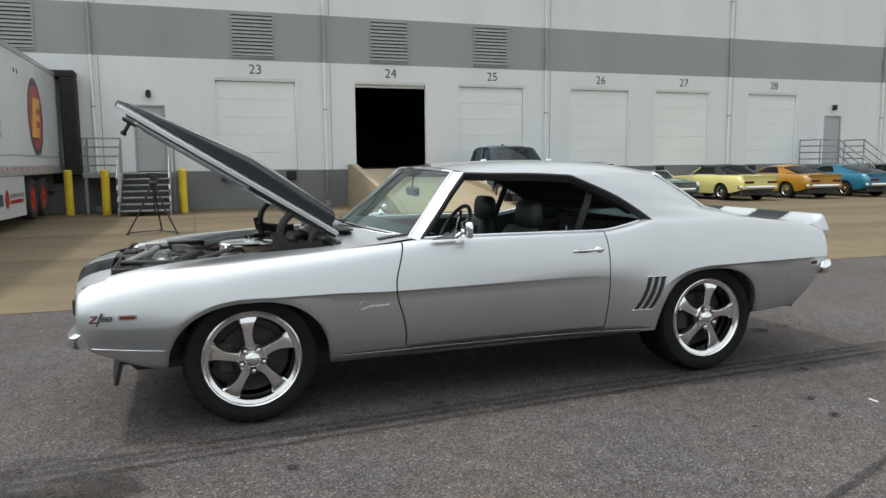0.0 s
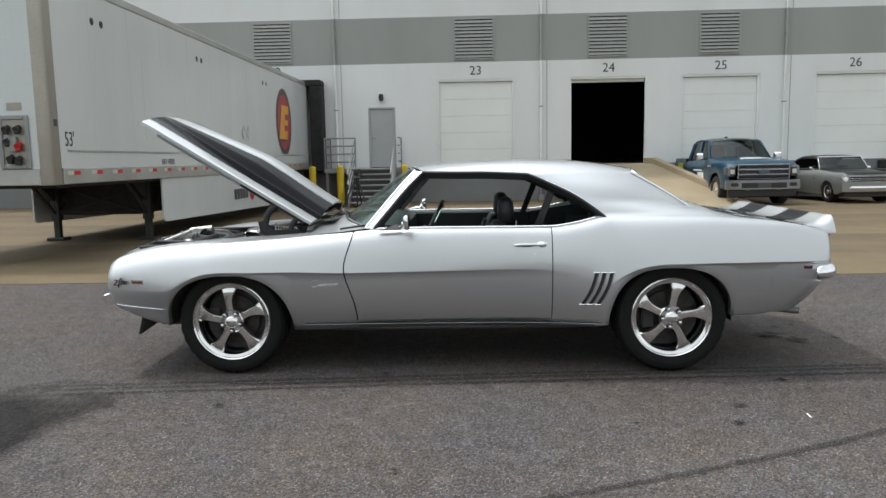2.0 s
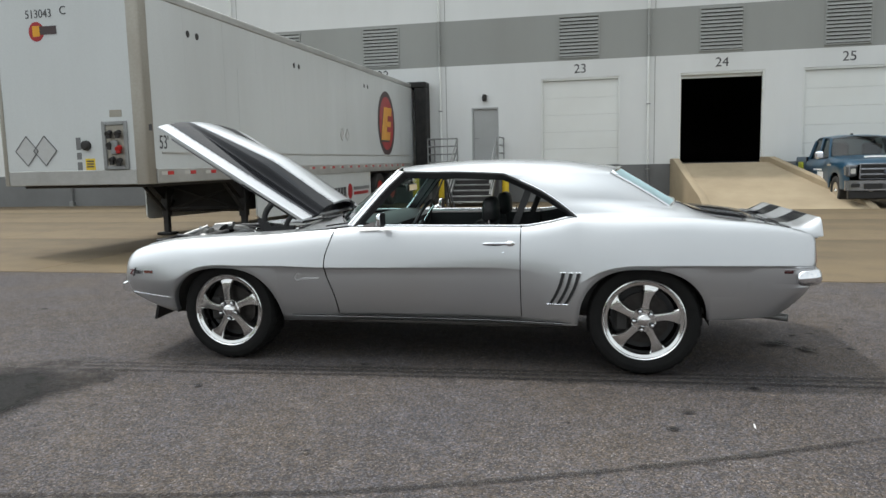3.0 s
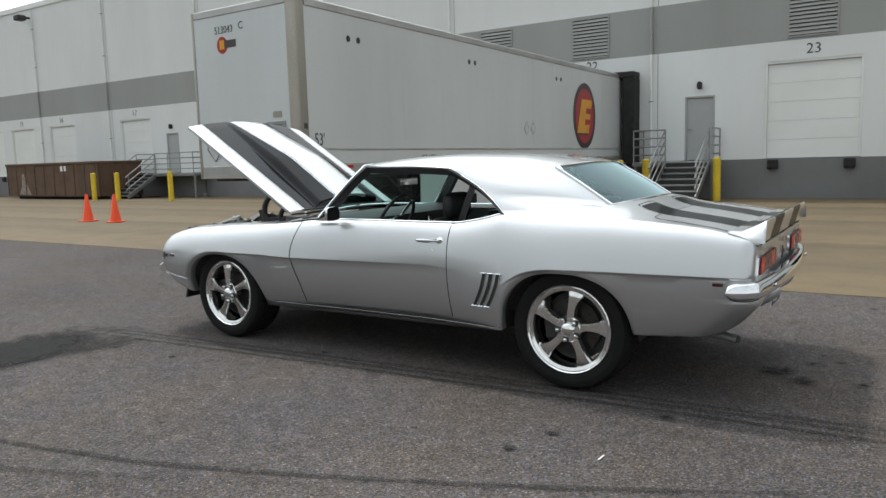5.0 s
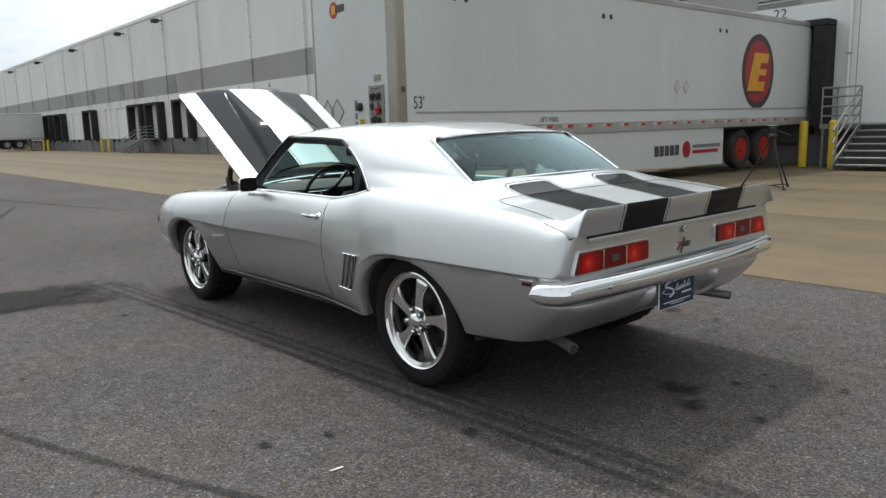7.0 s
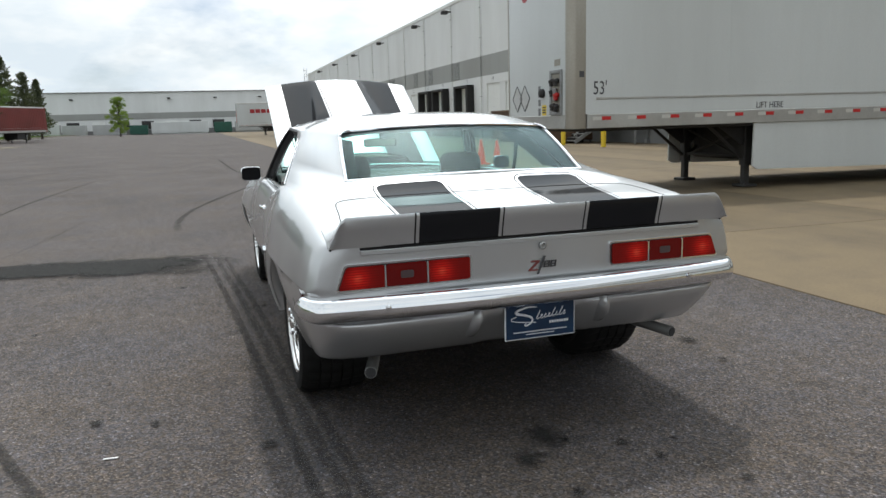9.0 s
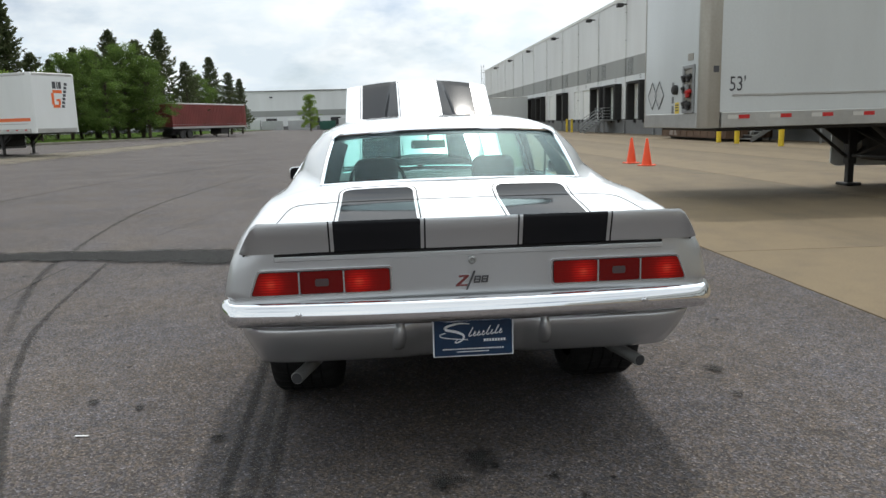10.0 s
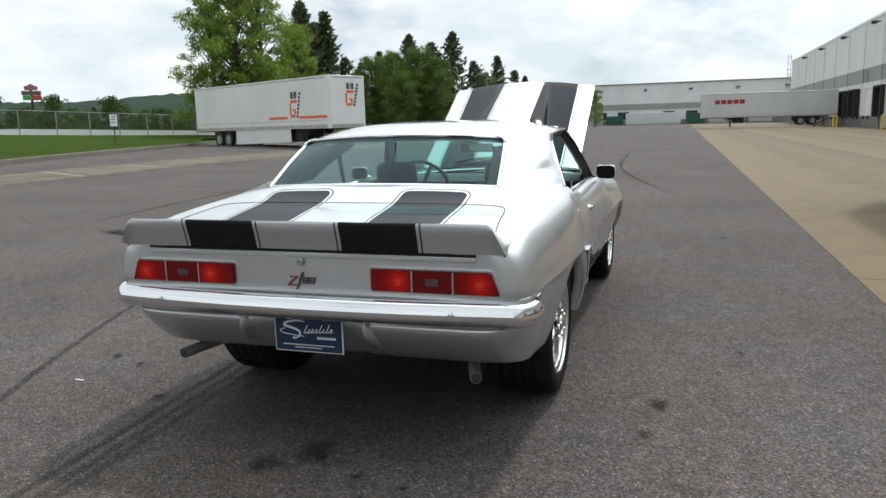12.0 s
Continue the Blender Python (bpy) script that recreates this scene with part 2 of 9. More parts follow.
def bump(m, height, strength=0.3, distance=0.005):
    n = node(m, "ShaderNodeBump", Strength=strength, Distance=distance)
    link(m, height, n.inputs["Height"])
    link(m, n.outputs[0], bsdf(m).inputs["Normal"])


def worn(name, colour, dark, rough=0.6, scale=1.2, grain=60, lump=0.15, metal=0.0, spec=0.4, streak=None):
    """Paint, plaster or concrete with stains at one scale and grain at another."""
    m = material(name, colour, rough, metal, spec)
    big = noise_of(m, scale, 6, 0.6, stretch=streak)
    fine = noise_of(m, grain, 3)
    c = mix(m, ramp(m, big, [(0.35, 0.0), (0.75, 1.0)]), colour, dark)
    c = mix(m, ramp(m, fine, [(0.3, 0.0), (0.8, 0.35)]), c, dark)
    link(m, c, bsdf(m).inputs["Base Color"])
    bump(m, fine, lump, 0.003)
    return m


def glass(name, tint, rough=0.0, floor=0.05, shine=0.8, tone=(0.8, 0.8, 0.8)):
    """Thin glazing: mostly see-through, with a mirror-like gloss at a slant, alike from both sides."""
    m = bpy.data.materials.new(name)
    m.use_nodes = True
    t = m.node_tree
    t.nodes.clear()
    out = t.nodes.new("ShaderNodeOutputMaterial")
    mx = t.nodes.new("ShaderNodeMixShader")
    lw = t.nodes.new("ShaderNodeLayerWeight")
    lw.inputs["Blend"].default_value = 0.5
    tr = t.nodes.new("ShaderNodeBsdfTransparent")
    tr.inputs[0].default_value = (*tint, 1)
    gl = t.nodes.new("ShaderNodeBsdfGlossy")
    gl.inputs["Roughness"].default_value = rough
    gl.inputs["Color"].default_value = (*tone, 1)
    t.links.new(tr.outputs[0], mx.inputs[1])
    t.links.new(gl.outputs[0], mx.inputs[2])
    t.links.new(calc(m, "ADD", calc(m, "MULTIPLY", calc(m, "POWER", lw.outputs["Facing"], 5.0), shine), floor), mx.inputs[0])
    t.links.new(mx.outputs[0], out.inputs[0])
    return m


# asphalt: grey binder with light aggregate, patches and oil spots
ASPHALT = material("asphalt", (0.075, 0.073, 0.07), 0.9, spec=0.18)
_v = node(ASPHALT, "ShaderNodeTexVoronoi", Scale=135.0, Randomness=1.0)
link(ASPHALT, coords(ASPHALT), _v.inputs["Vector"])
_stone = ramp(ASPHALT, _v.outputs["Color"], [(0.06, (0.040, 0.036, 0.034)), (0.50, (0.092, 0.082, 0.076)), (0.82, (0.148, 0.133, 0.122)), (0.96, (0.285, 0.265, 0.250))])
# some stones are bluish, some brown
_tint = ramp(ASPHALT, noise_of(ASPHALT, 42, 2, 0.5), [(0.38, (0.93, 0.98, 1.10)), (0.62, (1.07, 1.0, 0.92))])
_cast = ramp(ASPHALT, noise_of(ASPHALT, 1.3, 4, 0.6), [(0.35, (0.97, 0.99, 1.06)), (0.65, (1.05, 1.0, 0.94))])
_patch = ramp(ASPHALT, noise_of(ASPHALT, 0.35, 8, 0.62), [(0.3, 0.74), (0.7, 1.10)])
_wear = ramp(ASPHALT, noise_of(ASPHALT, 9, 5, 0.65), [(0.3, 0.76), (0.7, 1.12)])
_grit = ramp(ASPHALT, noise_of(ASPHALT, 260, 2, 0.6), [(0.34, 0.58), (0.60, 1.20)])
_spot = ramp(ASPHALT, noise_of(ASPHALT, 4.6, 6, 0.6), [(0.72, 1.0), (0.77, 0.6)])
_c = mix(ASPHALT, 1.0, _stone, _patch, "MULTIPLY")
for _k in (_wear, _grit, _spot, _tint, _cast):
    _c = mix(ASPHALT, 1.0, _c, _k, "MULTIPLY")
link(ASPHALT, _c, bsdf(ASPHALT).inputs["Base Color"])
bump(ASPHALT, _v.outputs["Distance"], 0.75, 0.004)

CONCRETE = material("concrete", (0.36, 0.29, 0.2), 0.8, spec=0.3)
_big = noise_of(CONCRETE, 0.22, 7, 0.6, stretch=(0.35, 1.6, 1))
_c = mix(CONCRETE, ramp(CONCRETE, _big, [(0.35, 0.0), (0.7, 1.0)]), (0.275, 0.203, 0.116), (0.188, 0.142, 0.085))
_c = mix(CONCRETE, ramp(CONCRETE, noise_of(CONCRETE, 1.6, 5), [(0.45, 0.0), (0.85, 0.6)]), _c, (0.120, 0.096, 0.069))
_rust = ramp(CONCRETE, noise_of(CONCRETE, 0.12, 4, 0.5, stretch=(0.3, 2.4, 1)), [(0.62, 0.0), (0.75, 0.45)])
_c = mix(CONCRETE, _rust, _c, (0.25, 0.135, 0.07))
_tracks = ramp(CONCRETE, noise_of(CONCRETE, 0.5, 6, 0.6, stretch=(0.05, 0.75, 1)), [(0.48, 1.0), (0.70, 0.6)])
_c = mix(CONCRETE, 1.0, _c, _tracks, "MULTIPLY")
_c = mix(CONCRETE, 1.0, _c, ramp(CONCRETE, noise_of(CONCRETE, 70, 3), [(0.2, 0.49), (0.8, 0.70)]), "MULTIPLY")
link(CONCRETE, _c, bsdf(CONCRETE).inputs["Base Color"])
bump(CONCRETE, noise_of(CONCRETE, 120, 3), 0.2, 0.002)

WHITE_WALL = worn("white_wall_paint", (0.72, 0.735, 0.73), (0.62, 0.63, 0.62), 0.7, 0.35, 45, 0.12, streak=(1, 1, 0.25))
BAND_GREY = worn("grey_band_paint", (0.32, 0.33, 0.315), (0.28, 0.285, 0.27), 0.7, 0.4, 45, 0.12, streak=(1, 1, 0.25))
BASE_GREY = worn("grey_base_paint", (0.19, 0.195, 0.195), (0.14, 0.14, 0.138), 0.7, 0.5, 45, 0.15)
DOOR_WHITE = worn("white_door_paint", (0.76, 0.78, 0.76), (0.69, 0.70, 0.67), 0.45, 0.6, 30, 0.05)
DOOR_GREY = worn("grey_door_paint", (0.40, 0.41, 0.41), (0.34, 0.35, 0.34), 0.5, 0.9, 30, 0.05)
STEEL = worn("galvanised_steel", (0.33, 0.34, 0.34), (0.24, 0.24, 0.23), 0.45, 2.5, 40, 0.08, metal=0.7)
DARK_STEEL = worn("dark_steel", (0.05, 0.05, 0.05), (0.03, 0.027, 0.025), 0.6, 3, 40, 0.1, metal=0.3)
YELLOW = worn("yellow_paint", (0.80, 0.58, 0.03), (0.55, 0.38, 0.04), 0.45, 2.2, 40, 0.05)
ORANGE = material("orange_plastic", (0.82, 0.075, 0.012), 0.5)
BLACK_RUBBER = worn("black_rubber", (0.012, 0.012, 0.012), (0.028, 0.027, 0.026), 0.8, 6, 80, 0.15)
# near-black colour that stands in for the shade inside a hollow
UNLIT_SHADE = material("painted_interior_shade", (0.03, 0.03, 0.032), 0.9)
LETTER = material("dark_lettering", (0.06, 0.06, 0.065), 0.6)
TRAILER_WHITE = worn("trailer_panel", (0.60, 0.625, 0.62), (0.50, 0.515, 0.505), 0.24, 0.5, 30, 0.03, streak=(1, 1, 0.2))
TRAILER_RAIL = worn("trailer_rail", (0.5, 0.5, 0.48), (0.36, 0.35, 0.33), 0.35, 1.5, 30, 0.05, metal=0.5)
POST_TAN = worn("corner_post", (0.42, 0.40, 0.35), (0.26, 0.23, 0.19), 0.35, 1.2, 30, 0.05, metal=0.6, streak=(1, 1, 0.25))
RED_PAINT = worn("red_paint", (0.45, 0.02, 0.018), (0.25, 0.015, 0.012), 0.4, 2, 30, 0.03)
RED_BOX = worn("oxide_red_paint", (0.20, 0.042, 0.036), (0.13, 0.03, 0.025), 0.6, 0.5, 20, 0.1)
RUST = worn("rusty_brown_paint", (0.135, 0.082, 0.050), (0.075, 0.045, 0.030), 0.75, 1.2, 20, 0.2)
MARK_RED = material("red_reflector", (0.5, 0.02, 0.02), 0.3)
MARK_WHITE = material("white_reflector", (0.8, 0.8, 0.8), 0.3)
MARK_DULL = material("worn_reflector", (0.55, 0.54, 0.50), 0.4)
BLACK_PAINT = material("black_paint", (0.012, 0.012, 0.013), 0.4)

# ---- ground ----
WALL_Y = 24.18      # face of the long dock wall
SEAM_Y = 7.2        # where the asphalt ends and the concrete apron begins
FALL = -0.008       # slope of the apron towards the docks


def step(a, b, x):
    t = min(max((x - a) / (b - a), 0), 1)
    return t * t * (3 - 2 * t)


def land(x, y):
    """Height of the ground."""
    if y > SEAM_Y:
        return FALL * (min(y, WALL_Y + 1) - SEAM_Y)
    return 0.32 * step(-6, -24, y) * step(6, -22, x)


def sheet(xs, ys, lift=0.0):
    s = Shape()
    s.grid([[(x, y, land(x, y) + lift) for y in ys] for x in xs], flip=True)
    return s


_xs = [-1500, -800, -450, -300, *range(-220, 60, 8), 70, 120, 300, 900]
_ys = [-1500, -700, -350, -200, -120, -80, -60, -50, *range(-44, 8, 4), SEAM_Y, 24, 40, 120, 400, 1200]
whole("ground", sheet(_xs, _ys, -0.004), ASPHALT, "grey worn asphalt lot with light aggregate and oil spots", "asphalt", kind="structure", tidy=False)

apron = base("concrete_apron", pose(0, SEAM_Y, 0, math.degrees(math.atan(FALL)), 0, 0), "tan concrete apron along the loading docks", "concrete apron", kind="structure")
_slab = Shape().box((0.006, 0.006, -0.1), (4.574, 4.244, 0.004), 0.004)
_slab_mesh = mesh_of("slab", _slab, CONCRETE)
for i in range(-17, 9):
    for j in range(4):
        s = new("slab", _slab_mesh)
        s.parent, s.location = apron, (i * 4.58, j * 4.25, 0)
part("far_slab", Shape().box((-182, 0, -0.1), (-17 * 4.58 - 0.006, 16.99, 0.004), 0.004), CONCRETE, apron)
part("far_slab", Shape().box((9 * 4.58 + 0.006, 0, -0.1), (90, 16.99, 0.004), 0.004), CONCRETE, apron)

# ---- long warehouse with loading docks ----
ROOF_Z, BAND_0, BAND_1, BASE_1 = 10.92, 4.53, 6.03, 1.07
X_WEST, X_EAST = -141.0, 62.0
DOOR_TOP, DOOR_SILL = 3.96, 1.08
DOCK_ROWS = [  # west edges of the dock doors, number, has a black dock shelter
    (-6.03, "22", True), (0.75, "23", False), (5.18, "24", False), (8.88, "25", False), (13.26, "26", False), (16.95, "27", False), (21.34, "28", False)]
MAN_DOORS = [-1.62, 25.36]
_west = [(-31.4, "17", False), (-38.3, "16", False), (-42.6, "15", False), (-46.2, "14", False), (-51.8, "13", True), (-58.0, "12", True), (-62.4, "11", True),
         (-67.5, "10", False), (-71.0, "9", False), (-76.4, "8", True), (-83.0, "7", False), (-88.0, "6", True), (-93.5, "5", True), (-101.0, "4", False), (-106.0, "3", True), (-112.0, "2", True), (-122.0, "1", False)]
ALL_DOCKS = _west + DOCK_ROWS
WEST_MAN = [-27.6, -56.0 + 31.0 - 62.0, -97.6]
DOOR_W = 2.58


def wall_strip(s, x0, x1, z0, z1, slot):
    s.box((x0, WALL_Y, z0), (x1, WALL_Y + 0.3, z1), 0, slot)


openings = sorted([(x, x + DOOR_W, DOOR_SILL, DOOR_TOP) for x, _, _ in ALL_DOCKS] + [(x, x + 0.92, DOOR_SILL, 3.1) for x in MAN_DOORS + WEST_MAN])
warehouse = base("wall_north", pose(0, 0, 0), "long white warehouse wall with a grey band and a grey base", "warehouse wall", kind="structure")
_s = Shape()
wall_strip(_s, X_WEST, X_EAST, BAND_1, ROOF_Z, 0)
wall_strip(_s, X_WEST, X_EAST, BAND_0, BAND_1, 1)
wall_strip(_s, X_WEST, X_EAST, DOOR_TOP, BAND_0, 0)
wall_strip(_s, X_WEST, X_EAST, -0.5, BASE_1, 2)
_edge = X_WEST
for x0, x1, z0, z1 in openings:
    wall_strip(_s, _edge, x0, BASE_1, DOOR_TOP, 0)
    if z1 < DOOR_TOP:
        wall_strip(_s, x0, x1, z1, DOOR_TOP, 0)
    _edge = x1
wall_strip(_s, _edge, X_EAST, BASE_1, DOOR_TOP, 0)
part("wall", _s, [WHITE_WALL, BAND_GREY, BASE_GREY], warehouse)
part("end_wall", Shape().box((X_WEST, WALL_Y + 0.3, -0.5), (X_WEST + 0.3, WALL_Y + 70, ROOF_Z), 0), WHITE_WALL, warehouse)
part("roof", Shape().box((X_WEST, WALL_Y, ROOF_Z), (X_EAST, WALL_Y + 70, ROOF_Z + 0.12), 0.02), STEEL, warehouse)
part("parapet_cap", Shape().box((X_WEST - 0.05, WALL_Y - 0.06, ROOF_Z - 0.14), (X_EAST, WALL_Y - 0.003, ROOF_Z + 0.16), 0.02), DOOR_WHITE, warehouse)
# the room's surfaces are coloured near black to paint in its unlit gloom
part("room_floor", Shape().box((X_WEST + 0.3, WALL_Y + 0.3, 0.9), (X_EAST, WALL_Y + 14, DOOR_SILL)), UNLIT_SHADE, warehouse)
part("room_back", Shape().box((X_WEST + 0.3, WALL_Y + 14, 0.9), (X_EAST, WALL_Y + 14.2, 8)), UNLIT_SHADE, warehouse)
part("room_ceiling", Shape().box((X_WEST + 0.3, WALL_Y + 0.3, 8), (X_EAST, WALL_Y + 14.2, 8.2)), UNLIT_SHADE, warehouse)


def word(text, size, m, mat, parent=None, name="lettering", label="", depth=0.004, centre=True, xscale=1.0):
    """Writing as flat solid letters: it faces -y before m."""
    cu = bpy.data.curves.new(name, "FONT")
    cu.body, cu.size, cu.extrude = text, size, depth / 2
    cu.align_x = "CENTER" if centre else "LEFT"
    cu.align_y = "CENTER"
    cu.resolution_u = 3
    tmp = bpy.data.objects.new(name, cu)
    scene.collection.objects.link(tmp)
    bpy.context.view_layer.update()
    me = bpy.data.meshes.new_from_object(tmp.evaluated_get(bpy.context.evaluated_depsgraph_get()))
    bpy.data.objects.remove(tmp)
    me.name = name
    me.materials.clear()
    me.materials.append(mat)
    me.transform(m @ pose(0, 0, 0, 90, 0, 0) @ Matrix.Diagonal((xscale, 1, 1, 1)))
    ob = new(name, me)
    ob.parent = parent
    return tagged(ob, label)


def dock_door(x, open_):
    d = base("dock_door", pose(x, WALL_Y, DOOR_SILL), "open dock doorway into a dark warehouse" if open_ else "closed white sectional dock door", "dock door", group="dock doors", kind="structure")
    w, h = DOOR_W, DOOR_TOP - DOOR_SILL
    f = Shape()
    f.box((0.0, 0.02, 0), (0.06, 0.16, h), 0.006).box((w - 0.06, 0.02, 0), (w, 0.16, h), 0.006).box((0.06, 0.02, h - 0.07), (w - 0.06, 0.16, h), 0.006)
    part("door_frame", f, DOOR_WHITE, d)
    if open_:
        part("door_leaf", Shape().box((0.06, 0.16, h - 0.17), (w - 0.06, 0.22, h - 0.003), 0.01), DOOR_WHITE, d)
        return d
    n = 5
    for k in range(n):
        z0, z1 = 0.003 + k * (h - 0.08) / n, (k + 1) * (h - 0.08) / n - 0.001
        part("door_leaf", Shape().box((0.063, 0.10, z0), (w - 0.063, 0.15, z1), 0.004), DOOR_WHITE, d)
    return d


def dock_bumpers(x):
    for k in (0.12, DOOR_W - 0.42):
        whole("dock_bumper", Shape().box((0, -0.13, 0), (0.3, -0.003, 0.28), 0.02).box((0.02, -0.15, 0.05), (0.28, -0.131, 0.23), 0.008), BLACK_RUBBER, "black rubber dock bumper on the grey wall base", "dock bumper", group="dock bumpers", at=pose(x + k, WALL_Y, 0.76))


def dock_shelter(x):
    d = base("dock_shelter", pose(x, WALL_Y, DOOR_SILL), "black fabric dock shelter round the doorway", "dock shelter", group="dock shelters")
    h, w, D = 2.72, DOOR_W, 0.62
    part("side_curtain", Shape().box((-0.36, -D, -0.1), (0.04, -0.003, h), 0.03), BLACK_RUBBER, d)
    part("side_curtain", Shape().box((w - 0.04, -D, -0.1), (w + 0.36, -0.003, h), 0.03), BLACK_RUBBER, d)
    part("head_curtain", Shape().box((-0.36, -D, h), (w + 0.36, -0.003, h + 0.20), 0.03), BLACK_RUBBER, d)


def louvre(x, z, w=1.34, h=1.36):
    d = base("wall_louvre", pose(x, WALL_Y, z), "grey metal ventilation louvre set in the band", "louvre", group="wall louvres", kind="structure")
    f = Shape().box((0, -0.04, 0), (0.05, -0.003, h), 0.006).box((w - 0.05, -0.04, 0), (w, -0.003, h), 0.006).box((0.05, -0.04, h - 0.05), (w - 0.05, -0.003, h), 0.006).box((0.05, -0.04, 0), (w - 0.05, -0.003, 0.05), 0.006)
    part("frame", f, BAND_GREY, d)
    part("backing", Shape().box((0.05, -0.008, 0.05), (w - 0.05, -0.004, h - 0.05)), DARK_STEEL, d)
    for k in range(11):
        z0 = 0.07 + k * (h - 0.12) / 11
        part("slat", Shape().add([(0.05, -0.055, z0), (w - 0.05, -0.055, z0), (w - 0.05, -0.012, z0 + 0.085), (0.05, -0.012, z0 + 0.085), (0.05, -0.049, z0 - 0.004), (w - 0.05, -0.049, z0 - 0.004), (w - 0.05, -0.008, z0 + 0.08), (0.05, -0.008, z0 + 0.08)],
             [(0, 1, 2, 3), (7, 6, 5, 4), (0, 4, 5, 1), (1, 5, 6, 2), (2, 6, 7, 3), (3, 7, 4, 0)]), BAND_GREY, d)
    return d


for x, num, shelter in ALL_DOCKS:
    dock_door(x, num == "24")
    if num != "24":
        dock_bumpers(x)
    if shelter:
        dock_shelter(x)
    tagged(word(num, 0.42, pose(x + DOOR_W / 2, WALL_Y - 0.006, 4.33 if shelter else 4.24), LETTER, name="dock_number"), "dark grey dock number painted above the door", "dock number", "dock numbers", "structure")

_near_louvre = louvre(1.32, 4.6)
for x in (5.76, 9.43, -5.47, -9.1, -53.6, -61.0, -66.0, -75.0, -83.0):
    copy_thing(_near_louvre, pose(x, WALL_Y, 4.6))


def downpipe(x):
    d = base("downpipe", pose(x, WALL_Y, 0), "white rainwater downpipe fixed to the wall", "downpipe", group="downpipes", kind="structure")
    for k, m, z0, z1 in ((0, DOOR_WHITE, BAND_1, ROOF_Z - 0.2), (1, BAND_GREY, BAND_0, BAND_1), (0, DOOR_WHITE, BASE_1, BAND_0), (1, BASE_GREY, 0.05, BASE_1)):
        part("pipe", Shape().cyl((0, -0.07, z0), (0, -0.07, z1), 0.042, n=12, caps=False), m, d)
    part("foot", Shape().box((-0.09, -0.16, -0.22), (0.09, -0.003, 0.06), 0.01), STEEL, d)
    for z in (0.9, 3.0, 5.2, 7.4, 9.6):
        part("clamp", Shape().box((-0.06, -0.118, z), (0.06, -0.003, z + 0.04), 0.004), STEEL, d)
    return d


_pipe = downpipe(4.22)
for x in (-2.7, 12.25, 20.37, 28.5, -10.4, -17.6, -24.8, -32.3, -39.1, -47.2, -54.0, -61.9, -69.1, -76.0, -84, -92, -100, -108, -116, -124, -132):
    copy_thing(_pipe, pose(x, WALL_Y, 0))
# panel joints in the tilt-up wall
for x in (4.42, -2.5, 12.45, 20.57, 28.7, -10.2, -17.4, -24.6, -32.1, -47.0, -61.7, -76.2, -92.2, -108.2, -124.2):
    whole("wall_joint", Shape().box((x - 0.012, WALL_Y - 0.004, BASE_1), (x + 0.012, WALL_Y + 0.002, ROOF_Z - 0.15)), BAND_GREY, "thin sealed joint between wall panels", "wall joint", group="wall joints", kind="structure")


def man_door(x):
    d = base("door", pose(x, WALL_Y, DOOR_SILL), "closed grey steel personnel door", "door", group="personnel doors", kind="structure")
    part("door_frame", Shape().box((0, -0.02, 0), (0.055, 0.12, 2.02), 0.005).box((0.865, -0.02, 0), (0.92, 0.12, 2.02), 0.005).box((0.055, -0.02, 1.965), (0.865, 0.12, 2.02), 0.005), DOOR_GREY, d)
    leaf = part("door_leaf", Shape().box((0.058, 0.03, 0.006), (0.862, 0.075, 1.962), 0.004), DOOR_GREY, d)
    part("handle", Shape().cyl((0.13, -0.03, 0.98), (0.13, 0.03, 0.98), 0.025, n=12).cyl((0.13, -0.03, 0.98), (0.24, -0.03, 0.98), 0.011, n=8), STEEL, leaf)


def bulkhead_lamp(x, z=3.42):
    d = base("wall_lamp", pose(x, WALL_Y, z), "small dark wall lamp above the door", "wall lamp", group="wall lamps")
    part("back_plate", Shape().box((-0.07, -0.05, -0.11), (0.07, -0.003, 0.11), 0.03), DARK_STEEL, d)
    part("shade", Shape().lathe([(0.02, 0.12), (0.06, 0.10), (0.085, 0.0), (0.06, -0.10), (0.02, -0.12)], 16, pose(0, -0.12, 0)), DARK_STEEL, d)


for x in MAN_DOORS + WEST_MAN:
    man_door(x)
    bulkhead_lamp(x + 0.46)


def flood_lamp(x):
    d = base("flood_lamp", pose(x, WALL_Y, 10.2), "dark floodlight high on the white wall", "floodlight", group="floodlights")
    part("arm", Shape().box((-0.05, -0.4, 0.02), (0.05, -0.003, 0.12), 0.01), DARK_STEEL, d)
    part("head", Shape().box((-0.28, -0.85, -0.14), (0.28, -0.35, 0.16), 0.05), DARK_STEEL, d)


for x in (-39.3, -54.0, -63.2, -78, -93, -108, -123):
    flood_lamp(x)


def roof_ladder():
    d = base("cage_ladder", pose(X_WEST - 0.4, WALL_Y - 0.4, 0), "steel cage ladder at the corner of the warehouse", "ladder", kind="structure")
    for y in (-0.25, 0.25):
        part("rail", Shape().cyl((0, y, 0.3), (0, y, 12.2), 0.035, n=8), STEEL, d)
    for k in range(38):
        part("rung", Shape().cyl((0, -0.25, 0.5 + 0.3 * k), (0, 0.25, 0.5 + 0.3 * k), 0.015, n=6), STEEL, d)
    for k in range(9):
        z = 3 + k * 1.1
        part("hoop", Shape().tube([(-0.8 * math.sin(a), -0.42 * math.cos(a), z) for a in np.linspace(0.2, math.pi - 0.2, 10)], 0.03, 6), STEEL, d)


roof_ladder()


